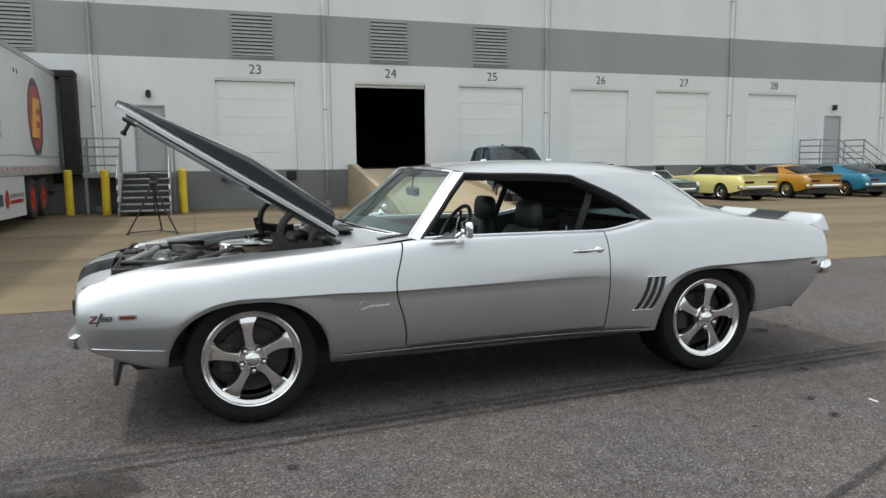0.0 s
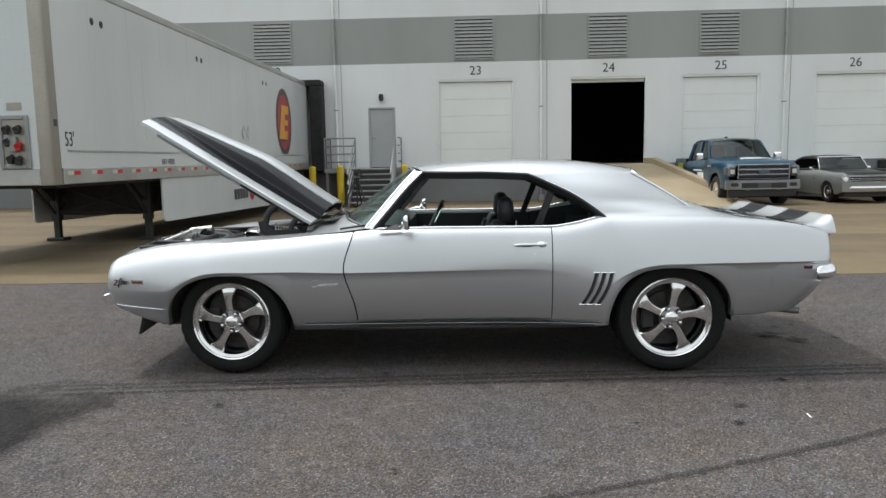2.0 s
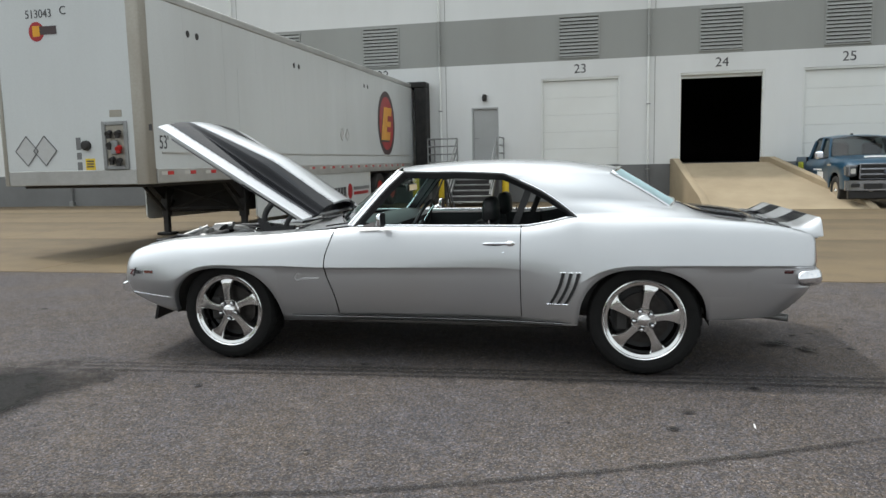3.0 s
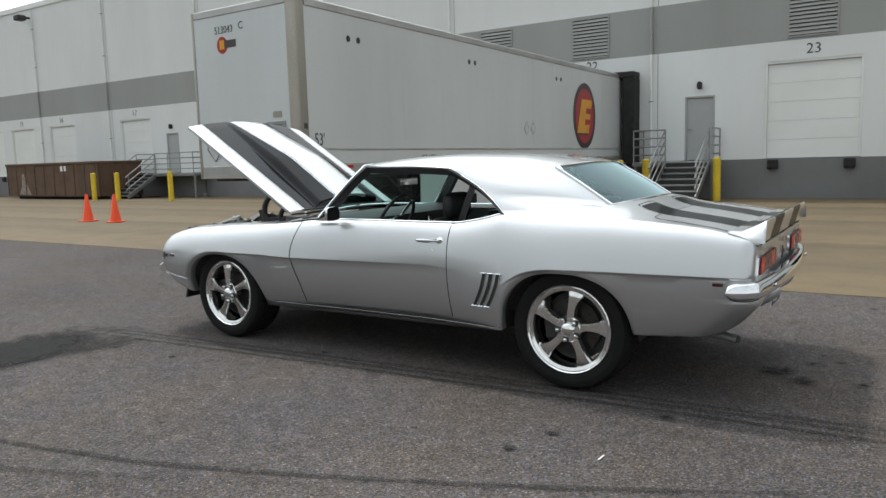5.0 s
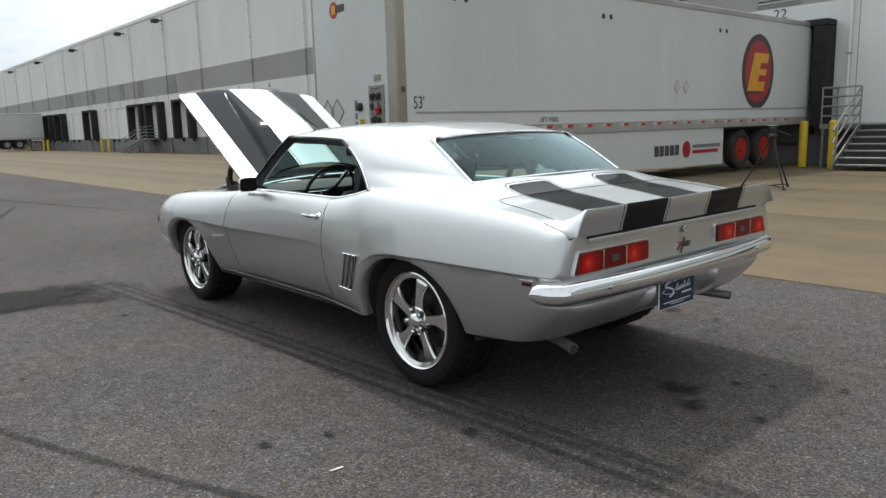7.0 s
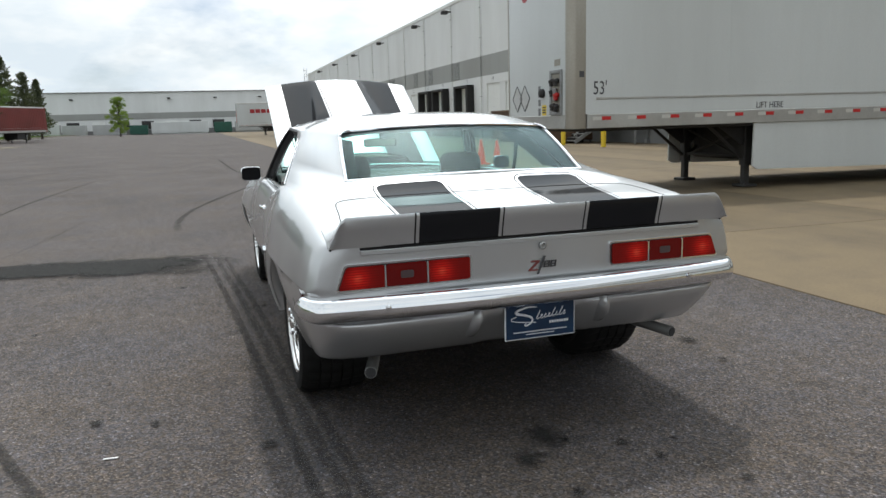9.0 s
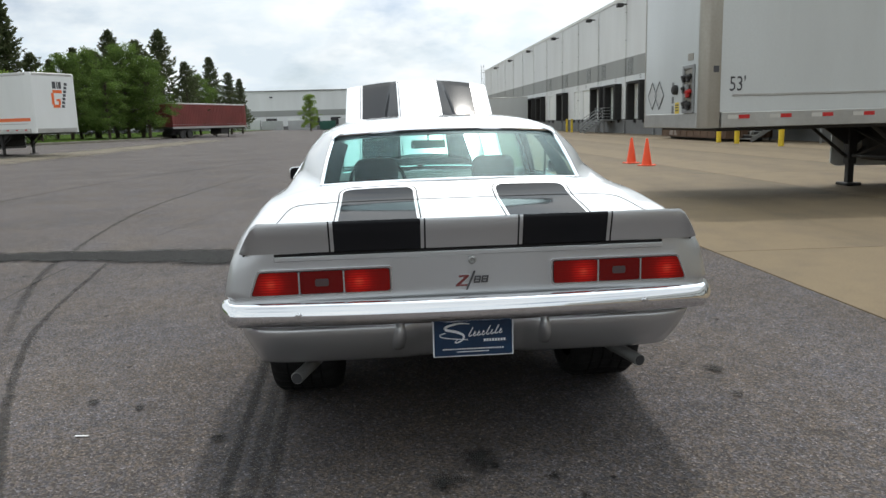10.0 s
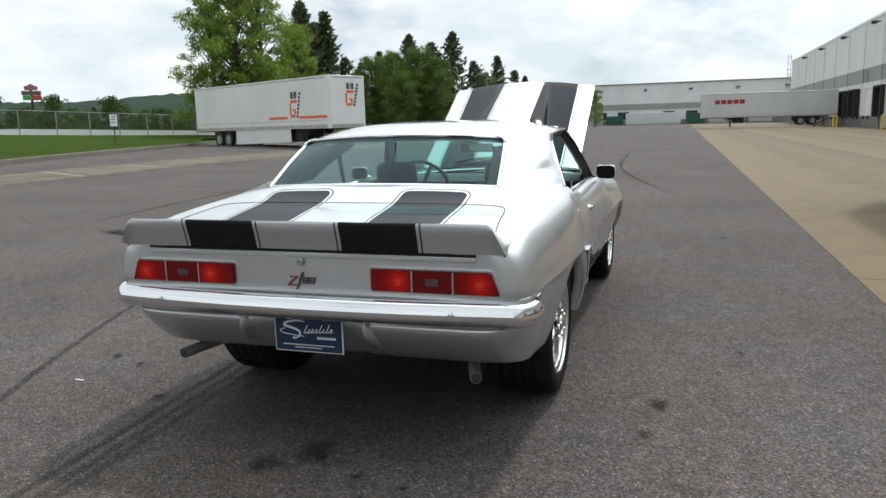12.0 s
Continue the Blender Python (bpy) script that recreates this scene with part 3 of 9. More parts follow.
# ---- ramp at the open door ----
# lighter than the apron: sunlight on the incline is put into the colour
RAMP_CONCRETE_LIT = worn("sunlit_ramp_concrete", (0.37, 0.30, 0.20), (0.26, 0.205, 0.135), 0.85, 0.8, 60, 0.15)


def ramp_thing():
    """The ramp widens towards the lot."""
    d = base("vehicle_ramp", pose(0, 0, 0), "tan concrete vehicle ramp with low side walls up to the dock", "ramp", kind="structure")
    ya, yb = WALL_Y - 0.003, 19.1
    za, zb = DOOR_SILL - 0.01, land(6, yb) - 0.01
    deck, west, east = [], [], []
    for y in (ya, ya - 0.5, 22.6, 21.6, 20.6, 19.8, 19.3, yb):
        t = (ya - y) / (ya - yb)
        xl, xr = 4.93 + 0.42 * t, 7.87 + 1.65 * t
        z = za if y > ya - 0.51 else zb + (za - zb) * (y - yb) / (ya - 0.5 - yb)
        k = min(0.17, 0.02 + 0.3 * (y - yb))
        deck.append([(xl + 0.1, y, -0.5), (xl + 0.1, y, z), (xr - 0.1, y, z), (xr - 0.1, y, -0.5)])
        for wall, x in ((west, xl), (east, xr - 0.2)):
            wall.append([(x, y, -0.5), (x, y, z + k - 0.02), (x + 0.03, y, z + k), (x + 0.17, y, z + k), (x + 0.2, y, z + k - 0.02), (x + 0.2, y, -0.5)])
    part("ramp_deck", Shape().loops(deck), RAMP_CONCRETE_LIT, d)
    for wall in (west, east):
        part("side_wall", Shape().loops(wall), RAMP_CONCRETE_LIT, d)


ramp_thing()

# ---- the silver coupe: x runs to its tail from the front axle, y to its right-hand side ----
CAR_AT = pose(0.205, 4.482, 0)
coupe = base("muscle_car", CAR_AT, "silver two-door muscle car with black stripes and its hood raised", "car")


def paint(name, colour, metal=0.86, rough=0.36, coat=1.0):
    m = material(name, colour, rough, metal, coat=coat, coat_rough=0.02)
    fl = noise_of(m, 900, 2)
    c = mix(m, ramp(m, fl, [(0.35, 0.0), (0.65, 1.0)]), tuple(0.97 * c for c in colour), tuple(min(1, 1.03 * c) for c in colour))
    link(m, c, bsdf(m).inputs["Base Color"])
    dust = ramp(m, noise_of(m, 3.0, 5), [(0.3, rough * 0.9), (0.8, rough * 1.2)])
    link(m, dust, bsdf(m).inputs["Roughness"])
    return m


SILVER = paint("silver_paint", (0.53, 0.542, 0.552))


def striped(name, start=-50.0):
    """Silver paint with two black stripes and fine border lines, along the car's length."""
    m = paint(name, (0.53, 0.542, 0.552))
    b = bsdf(m)
    xyz = node(m, "ShaderNodeSeparateXYZ")
    link(m, coords(m), xyz.inputs[0])
    y = calc(m, "ABSOLUTE", xyz.outputs[1])

    # distance to a rounded stripe outline, open towards the tail
    r = 0.036
    qy = calc(m, "MAXIMUM", calc(m, "SUBTRACT", calc(m, "ABSOLUTE", calc(m, "SUBTRACT", y, 0.335)), 0.153 - r), 0.0)
    qx = calc(m, "MAXIMUM", calc(m, "SUBTRACT", start + r, xyz.outputs[0]), 0.0)
    d = calc(m, "SUBTRACT", calc(m, "SQRT", calc(m, "ADD", calc(m, "MULTIPLY", qy, qy), calc(m, "MULTIPLY", qx, qx))), r)
    pin = calc(m, "MULTIPLY", calc(m, "GREATER_THAN", d, 0.012), calc(m, "LESS_THAN", d, 0.018))
    fac = calc(m, "ADD", calc(m, "LESS_THAN", d, 0.0), pin)
    old = b.inputs["Base Color"].links[0].from_socket
    link(m, mix(m, fac, old, (0.0095, 0.010, 0.012)), b.inputs["Base Color"])
    link(m, calc(m, "MULTIPLY", calc(m, "SUBTRACT", 1.0, fac), 0.86), b.inputs["Metallic"])
    link(m, calc(m, "SUBTRACT", 1.0, calc(m, "MULTIPLY", fac, 0.55)), b.inputs["Coat Weight"])
    link(m, calc(m, "ADD", calc(m, "MULTIPLY", fac, 0.05), 0.02), b.inputs["Coat Roughness"])
    link(m, calc(m, "MULTIPLY", calc(m, "SUBTRACT", 1.0, fac), 0.5), b.inputs["Specular IOR Level"])
    return m


STRIPED = striped("striped_paint")
DECK_PAINT = striped("striped_deck_paint", 3.040)
CHROME = material("chrome", (0.82, 0.83, 0.85), 0.06, 1.0)
POLISHED = material("polished_alloy", (0.78, 0.78, 0.77), 0.14, 1.0)
GLASS = glass("tinted_glass", (0.54, 0.76, 0.71), floor=0.04)
REAR_GLASS = glass("rear_window_glass", (0.52, 0.80, 0.77), 0.40, 0.012, 1.6, (0.70, 0.90, 0.94))
TRIM_BLACK = material("black_trim", (0.012, 0.012, 0.013), 0.45)
VINYL = worn("black_vinyl", (0.016, 0.016, 0.017), (0.03, 0.03, 0.03), 0.5, 5, 90, 0.2)
CLOTH = worn("dark_grey_cloth", (0.04, 0.04, 0.042), (0.065, 0.065, 0.066), 0.9, 12, 220, 0.3)
GAP = material("panel_gap", (0.01, 0.01, 0.01), 0.8)

AX_F, AX_R = 0.0, 2.743
X_NOSE, X_TAIL = -0.757, 3.69
sill_z = smooth_curve((-0.757, 0.47), (-0.66, 0.42), (-0.45, 0.34), (-0.32, 0.31), (0.47, 0.275), (0.85, 0.285), (2.35, 0.30), (3.10, 0.345), (3.27, 0.353), (3.325, 0.357), (3.345, 0.42), (3.365, 0.52), (3.385, 0.568), (3.42, 0.574), (3.69, 0.574))
crease_z = smooth_curve((-0.757, 0.555), (-0.5, 0.545), (-0.36, 0.545), (-0.25, 0.580), (-0.14, 0.622), (-0.05, 0.645), (0.05, 0.655), (0.4, 0.655), (0.8, 0.645), (1.4, 0.65), (1.85, 0.655), (2.08, 0.640), (2.28, 0.590), (2.38, 0.575), (2.45, 0.610), (2.53, 0.648), (2.62, 0.668), (2.74, 0.676), (3.1, 0.680), (3.69, 0.680))
crease_w = smooth_curve((-0.757, 0.758), (-0.750, 0.790), (-0.725, 0.815), (-0.6, 0.855), (-0.3, 0.905), (0.05, 0.925), (0.5, 0.92), (1.0, 0.908), (1.7, 0.905), (2.2, 0.922), (2.74, 0.945), (3.1, 0.935), (3.4, 0.915), (3.6, 0.898), (3.66, 0.885), (3.69, 0.855))
top_z = smooth_curve((-0.757, 0.700), (-0.72, 0.728), (-0.6, 0.765), (-0.335, 0.81), (0.025, 0.838), (0.375, 0.855), (0.725, 0.88), (0.9, 0.897), (1.3, 0.903), (2.02, 0.90), (2.2, 0.925), (2.36, 0.957), (2.55, 0.960), (2.9, 0.954), (3.2, 0.932), (3.5, 0.897), (3.69, 0.85))
top_w = smooth_curve((-0.757, 0.68), (-0.72, 0.705), (-0.6, 0.735), (-0.3, 0.765), (0.4, 0.79), (0.9, 0.80), (1.3, 0.815), (2.0, 0.82), (2.36, 0.805), (2.74, 0.80), (3.1, 0.80), (3.5, 0.80), (3.66, 0.795), (3.69, 0.775))
# centre, half-width behind it, height, and how much further it reaches ahead
ARCHES = [(0.045, 0.385, 0.636, 0.020), (2.741, 0.372, 0.655, 0.0)]


def arch_u(x, arch):
    c, w, top, ahead = arch
    return (x - c) / (w if x > c else w + ahead)



def arch_z(x):
    for arch in ARCHES:
        u, top = arch_u(x, arch), arch[2]
        if abs(u) < 1:
            low = sill_z(x)
            return low + (top - low) * (1 - abs(u) ** 2.5) ** (1 / 2.2)
    return sill_z(x)


fold = smooth_curve((-0.757, 0.0), (-0.14, 0.0), (-0.02, 1.0), (0.9, 1.0), (1.4, 0.85), (1.85, 0.4), (2.12, 0.0), (2.40, 0.0), (2.52, 1.0), (3.69, 1.0))


lean_up = smooth_curve((-0.757, 0.0), (-0.55, 0.05), (-0.40, 0.35), (-0.18, 1.0), (0.9, 1.0), (1.4, 0.85), (1.85, 0.5), (2.12, 0.35), (2.28, 0.6), (2.42, 1.0), (3.69, 1.0))


def flare(x, z):
    """A narrow lip round the wheel openings, turned in."""
    out = 0.0
    for arch in ARCHES:
        c, w, top, ahead = arch
        low = sill_z(x)
        if z > low - 0.05 and abs(x - c) < w + 0.12:
            r = (abs(arch_u(x, arch)) ** 2.5 + max(0.0, (z - low) / (top - low)) ** 2.2) ** (1 / 2.35)
            d = max(0.0, (r - 1) * 0.37)
            out = min(out, -0.011 * max(0.0, 1 - d / 0.020) * (1 if x < c + 0.1 else 0.4))
    return out


def side_point(x, z):
    """Half-width of the flank at a height below the crease: a step in under the crease, then a belly that tucks under."""
    d = max(crease_z(x) - z, 0)
    k = fold(x)
    t = min(d / 0.37, 1)
    tuck = 0.090 * t ** 2.0
    ahead = 1 - step(-0.30, 0.10, x)
    tuck += (0.165 * t ** 1.5 - tuck) * ahead
    return crease_w(x) - 0.011 * k * min(1, d / 0.012) - 0.012 * k * t - tuck + flare(x, z)


def gap_lean(x, z):
    """The door's leading edge leans: forward at the crease, back at the belt and the sill."""
    f = math.exp(-((x - 0.80) / 0.16) ** 2)
    g = 0.068 * (1 - math.exp(-((z - 0.665) / 0.17) ** 2)) - 0.034
    return f * g


stations = set(np.round(np.linspace(X_NOSE, X_TAIL, 70), 4))
for c, w, top, lean in ARCHES:
    stations = {x for x in stations if abs(x - c - w) > 0.03 and abs(c - w - lean - x) > 0.03}
    for a in np.linspace(0, math.pi, 41):
        stations.add(round(c - (w + lean * (math.cos(a) > 0)) * math.cos(a) * 0.99999, 5))
DOOR_0, DOOR_1 = 0.80, 2.028
stations = {x for x in stations if min(abs(x - DOOR_0), abs(x - DOOR_1)) > 0.02}
for c, w, top, lean in ARCHES:
    for d in (0.007, 0.015, 0.022, 0.03, 0.055, 0.085):
        stations |= {round(c - w - lean - d, 4), round(c + w + d, 4)}
stations |= {DOOR_0 - 0.004, DOOR_0 + 0.004, DOOR_1 - 0.003, DOOR_1 + 0.003, 2.36, 3.02, 3.325, 3.335, 3.345, 3.355, 3.365, 3.375, 3.385, -0.7545, -0.750, -0.741, 3.66, 3.68}
stations = sorted(stations)
LOW, UP = 10, 14


def flank(x):
    """One station of the left flank, from the sill to the shoulder."""
    z0, zc = arch_z(x), crease_z(x)
    zc = max(zc, z0 + 0.022)
    row = [(x, -(side_point(x, z0) - 0.05), z0 + 0.004)]
    for k in range(LOW):
        h = zc - z0
        z = zc - max(0.016 * min(1, h / 0.03), h * (1 - k / (LOW - 3))) if k < LOW - 3 else zc - min((0.012, 0.004, 0.0)[k - LOW + 3], 0.4 * h)
        w = side_point(x, z)
        row.append((x + gap_lean(x, z), -w, z))
    wc, wt, zt = crease_w(x), top_w(x), top_z(x)
    for k in range(1, UP + 1):
        v = 0.014 if k == 1 else math.sin((k - 1) / (UP - 1) * math.pi / 2)
        z = zc + (zt - zc) * v
        u = 1 - math.sqrt(max(0, 1 - v ** 3.2))
        soft = 1 + 1.0 * (1 - lean_up(x))
        y = wc - (wc - wt) * (0.36 * v ** soft + 0.64 * u) + flare(x, z) * (1 - v)
        row.append((x + gap_lean(x, z), -y, z))
    return row


rows = [flank(x) for x in stations]
body, door = Shape(), Shape()
i0, i1 = [k for k, x in enumerate(stations) if x > DOOR_0][0], [k for k, x in enumerate(stations) if x > DOOR_1][0] - 1
body.grid(rows[: i0])
body.grid([[(x, y + 0.012, z) for x, y, z in r] for r in rows[i0 - 1: i0 + 1]], slot=2)
body.grid(rows[i1 + 1:])
body.grid([[(x, y + 0.012, z) for x, y, z in r] for r in rows[i1: i1 + 2]], slot=2)
door.grid([r[1:] for r in rows[i0: i1 + 1]])
body.grid([r[:3] for r in rows[i0 - 1: i1 + 2]])


def shoulder_at(x):
    return (x, -top_w(x), top_z(x))


centre_z = smooth_curve((2.9, 1.022), (2.99, 1.014), (3.08, 0.976), (3.165, 0.950), (3.35, 0.922), (3.5, 0.897), (3.60, 0.876), (3.69, 0.848))


def deck_z(x, y):
    """Height of the tail deck."""
    f = min(1.0, abs(y) / top_w(x))
    edge = top_z(x)
    return edge + (centre_z(x) - edge) * (1 - f ** 4)


# greenhouse lines on the left-hand side
T0, T1, T2 = (1.245, -0.625, 1.245), (1.90, -0.655, 1.222), (2.562, -0.546, 1.216)
rail_a = spline([T0, (1.40, -0.648, 1.240), (1.65, -0.660, 1.236), T1], 15)
seam_x = [x for x in stations if 2.3599 < x < 3.0201]
seam_u = [(x - seam_x[0]) / (seam_x[-1] - seam_x[0]) for x in seam_x]
_fine = spline([T1, (2.12, -0.640, 1.226), (2.34, -0.604, 1.228), T2], 201)
rail_b = [_fine[int(round(200 * u))] for u in seam_u]
rail = rail_a[:-1] + rail_b
spine_z = smooth_curve((1.10, 1.272), (1.4, 1.300), (1.8, 1.313), (2.2, 1.300), (2.5, 1.264), (2.64, 1.238))
spine_x = [1.12 + 1.515 * (r[0] - rail[0][0]) / (rail[-1][0] - rail[0][0]) for r in rail]
NC = 11
roof = Shape()
P = []
for k, r in enumerate(rail):
    c = (spine_x[k], 0.0, spine_z(spine_x[k]))
    row = []
    for j in range(NC):
        w = math.sin(j / (NC - 1) * math.pi / 2)
        bow = w ** 2
        row.append((c[0] + (r[0] - c[0]) * bow, r[1] * w, c[2] + (r[2] - c[2]) * w ** 4.5))
    P.append(row)
roof.grid(P, flip=True)
headliner = Shape().grid([[(x, y * 0.97, z - 0.03) for x, y, z in row] for row in P])
B2 = (2.915, -0.59, deck_z(2.915, -0.59))
sail_front = spline([T1, (1.985, -0.672, 1.186), (2.16, -0.725, 1.103), (2.29, -0.775, 1.015), shoulder_at(2.36)], 15)
sail_rear_a = spline([T2, (2.735, -0.571, 1.116), B2], 11)
sail_rear_b = [(x, y, deck_z(x, y)) for x, y, z in spline([B2, (2.955, -0.68, 0.985), shoulder_at(3.02)], 5)]
window_base = [(x, y, deck_z(x, y)) for x, y, z in spline([B2, (2.955, -0.40, 1.012), (2.985, -0.2, 1.016), (2.995, 0, 1.018)], 9)]
sail_rear = sail_rear_a + sail_rear_b[1:]
sail_bottom = [shoulder_at(x) for x in seam_x]
sail = coons(rail_b, sail_bottom, sail_front, sail_rear, seam_u)
for j in range(sail.shape[0]):
    for i in range(sail.shape[1]):
        u, v = seam_u[i], j / (sail.shape[0] - 1)
        # the pillar leaves the roof steeply and runs out flat on to the shoulder
        run = np.array((0.0, sail_bottom[i][1] - rail_b[i][1], sail_bottom[i][2] - rail_b[i][2]))
        size = float(np.linalg.norm(run))
        leave, land_on = np.array((0.0, -0.52, -0.85)) * size, np.array((0.0, -0.93, -0.37)) * size * 0.95
        fade = 0.35 * math.sin(math.pi * u) ** 0.7
        sail[j, i] += np.array((0.0, -0.85, 0.35)) * 0.046 * math.sin(math.pi * u ** 0.85) * math.sin(math.pi * v ** 1.2) ** 0.9
        sail[j, i] += fade * ((v ** 3 - 2 * v ** 2 + v) * (leave - run) + (v ** 3 - v ** 2) * (land_on - run))
roof.grid([[tuple(p) for p in r] for r in sail])


def strip_between(a, b, n=3):
    return [[tuple(np.array(p) + (np.array(q) - np.array(p)) * k / (n - 1)) for k in range(n)] for p, q in zip(a, b)]


# windscreen pillars
pillar_out = spline([(0.935, -0.782, 0.898), (1.03, -0.742, 1.01), (1.15, -0.682, 1.15), T0], 12)
pillar_in = spline([(0.885, -0.725, 0.905), (0.97, -0.690, 1.005), (1.09, -0.632, 1.145), (1.19, -0.578, 1.250)], 12)
roof.grid(strip_between(pillar_out, pillar_in), flip=True)
roof.grid(strip_between(pillar_out, [(x + 0.03, y + 0.05, z - 0.015) for x, y, z in pillar_out]))
body.join(roof)
headliner.both()
part("headliner", headliner, VINYL, coupe)

# tail deck, cowl and nose
deck = Shape()
front_edge = sail_rear_b[::-1] + window_base[1:]
deck_rows = []
for k in range(22):
    t = k / 21
    row = []
    for e in front_edge:
        xs = 3.02 + (X_TAIL - 0.01 - 3.02) * t
        x = e[0] + (X_TAIL - 0.01 - e[0]) * t
        y = e[1] * (top_w(xs) / top_w(3.02))
        row.append((x, y, deck_z(x, y)))
    deck_rows.append(row)
deck.grid(deck_rows, slot=1)
body.join(deck)
# tail panel
tail_edge = rows[-1][1:]
tail_rows = []
for p in tail_edge:
    tail_rows.append([(p[0] + 0.006 * math.sin(math.pi / 2 * k / 10), p[1] * (1 - k / 10), p[2] if p[2] < 0.80 else 0.80 + (p[2] - 0.80) * (1 - 0.6 * math.sin(math.pi / 2 * min(1, k / 4)))) for k in range(11)])
body.grid(tail_rows, flip=True)
# nose
nose_rows = []
for p in rows[0][1:]:
    rise = 0.052 * step(0.58, top_z(X_NOSE), p[2])
    nose_rows.append([(p[0] - 0.04 * math.sin(math.pi / 2 * k / 8), p[1] * (1 - k / 8), p[2] + rise * math.sin(math.pi / 2 * k / 8)) for k in range(9)])
body.grid(nose_rows)
head = []
for x in np.linspace(X_NOSE, -0.60, 6):
    t = (x - X_NOSE) / 0.157
    head.append([(x - (0.04 - 0.01 * t) * math.sin(math.pi / 2 * k / 8), -top_w(x) * (1 - k / 8), top_z(x) + (0.052 - 0.014 * t) * math.sin(math.pi / 2 * k / 8)) for k in range(9)])
body.grid(head, slot=3, flip=True)
# flange beside the engine bay, and the cowl
flange = []
for x in np.linspace(-0.60, 0.52, 18):
    e = shoulder_at(x)
    yi = -0.66
    flange.append([e, (x, (e[1] + yi) / 2, e[2] + 0.012), (x, yi, e[2] + 0.008), (x, yi + 0.004, e[2] - 0.02), (x, yi + 0.02, e[2] - 0.03)])
body.grid(flange, flip=True)
cowl = []
for x in np.linspace(0.52, 0.935, 9):
    t = (x - 0.52) / 0.415
    e = shoulder_at(x)
    cowl.append([(x - (0.10 + 0.18 * t) * math.sin(math.pi / 2 * k / 10), e[1] * (1 - k / 10), e[2] + 0.03 * math.sin(math.pi / 2 * k / 10) + 0.008 * t) for k in range(11)])
body.grid(cowl, flip=True)
# belt flange inside the doors
body.grid([[shoulder_at(x), (x, -top_w(x) + 0.05, top_z(x) + 0.002), (x, -top_w(x) + 0.055, top_z(x) - 0.05)] for x in np.linspace(2.028, 2.36, 9)], flip=True)
door.grid([[shoulder_at(x), (x, -top_w(x) + 0.05, top_z(x) + 0.002), (x, -top_w(x) + 0.055, top_z(x) - 0.05)] for x in np.linspace(0.90, 2.02, 12)], flip=True)
body.both()
part("body", body, [SILVER, DECK_PAINT, GAP, STRIPED], coupe, weld=0.0025, angle=75)
door_l = part("door", door, SILVER, coupe, weld=0.002, angle=75)
door_r = part("door", door.moved(MIRROR), SILVER, coupe, weld=0.002, angle=75)

# glass
ws = []
for k, p in enumerate(pillar_in):
    t = k / (len(pillar_in) - 1)
    cx, cz = 0.665 + (1.115 - 0.665) * t, 0.94 + (1.268 - 0.94) * t
    ws.append([(cx + (p[0] - cx) * math.sin(j / 12 * math.pi / 2) ** 2, p[1] * math.sin(j / 12 * math.pi / 2), cz + (p[2] - cz) * math.sin(j / 12 * math.pi / 2) ** 2) for j in range(13)])
wind = Shape().grid(ws).both()
windshield = part("windshield", wind, GLASS, coupe, "tinted windshield glass", weld=0.002, angle=80)
windshield.visible_shadow = False
rw = []
for k, p in enumerate(sail_rear_a):
    t = k / (len(sail_rear_a) - 1)
    cx, cz = 2.635 + (2.99 - 2.635) * t, 1.238 + (1.017 - 1.238) * t
    rw.append([(cx + (p[0] - cx) * math.sin(j / 12 * math.pi / 2) ** 2, p[1] * math.sin(j / 12 * math.pi / 2), cz + (p[2] - cz) * math.sin(j / 12 * math.pi / 2) ** 2) for j in range(13)])
rear_glass = part("rear_window", Shape().grid([[(x, y, z - 0.004) for x, y, z in r] for r in rw]).both(), REAR_GLASS, coupe, "greenish tinted rear window", weld=0.002, angle=80)
rear_glass.visible_shadow = False

rw_loop = sail_rear_a + [r for r in rw[-1][::-1][1:]] + [(x, -y, z) for x, y, z in rw[-1][1:]] + [(x, -y, z) for x, y, z in sail_rear_a[::-1][1:]] + [(x, -y, z) for x, y, z in rw[0][::-1][1:]] + rw[0][1:-1]
part("window_trim", Shape().tube(rw_loop, 0.0085, 8, closed=True), CHROME, rear_glass)
# the upper corners of the glass are rounded off by the roof skin
for sgn in (1, -1):
    up, down, across = np.array(sail_rear_a[0]), np.array(sail_rear_a[2]), np.array(rw[0][-3])
    d1, d2 = (down - up) / np.linalg.norm(down - up), (across - up) / np.linalg.norm(across - up)
    r = 0.050
    arc = [up + d1 * r * (1 - math.sin(a)) + d2 * r * (1 - math.cos(a)) + np.array((0.0, 0.0, 0.003)) for a in np.linspace(0, math.pi / 2, 9)]
    lift = np.array((0.004, 0.0, 0.004))
    fillet = Shape().grid([[tuple((up + lift) * (1, sgn, 1)), tuple((p + lift) * (1, sgn, 1))] for p in arc])
    part("window_corner", fillet, SILVER, rear_glass)
    part("window_trim", Shape().tube([tuple((p + lift) * (1, sgn, 1)) for p in arc], 0.0065, 6), CHROME, rear_glass)
ws_loop = pillar_in[::-1] + ws[0][::-1][1:] + [(x, -y, z) for x, y, z in ws[0][1:]] + [(x, -y, z) for x, y, z in pillar_in[1:]] + [(x, -y, z) for x, y, z in ws[-1][::-1][1:]] + ws[-1][1:-1]
part("window_trim", Shape().tube(ws_loop, 0.010, 6, closed=True), CHROME, windshield)
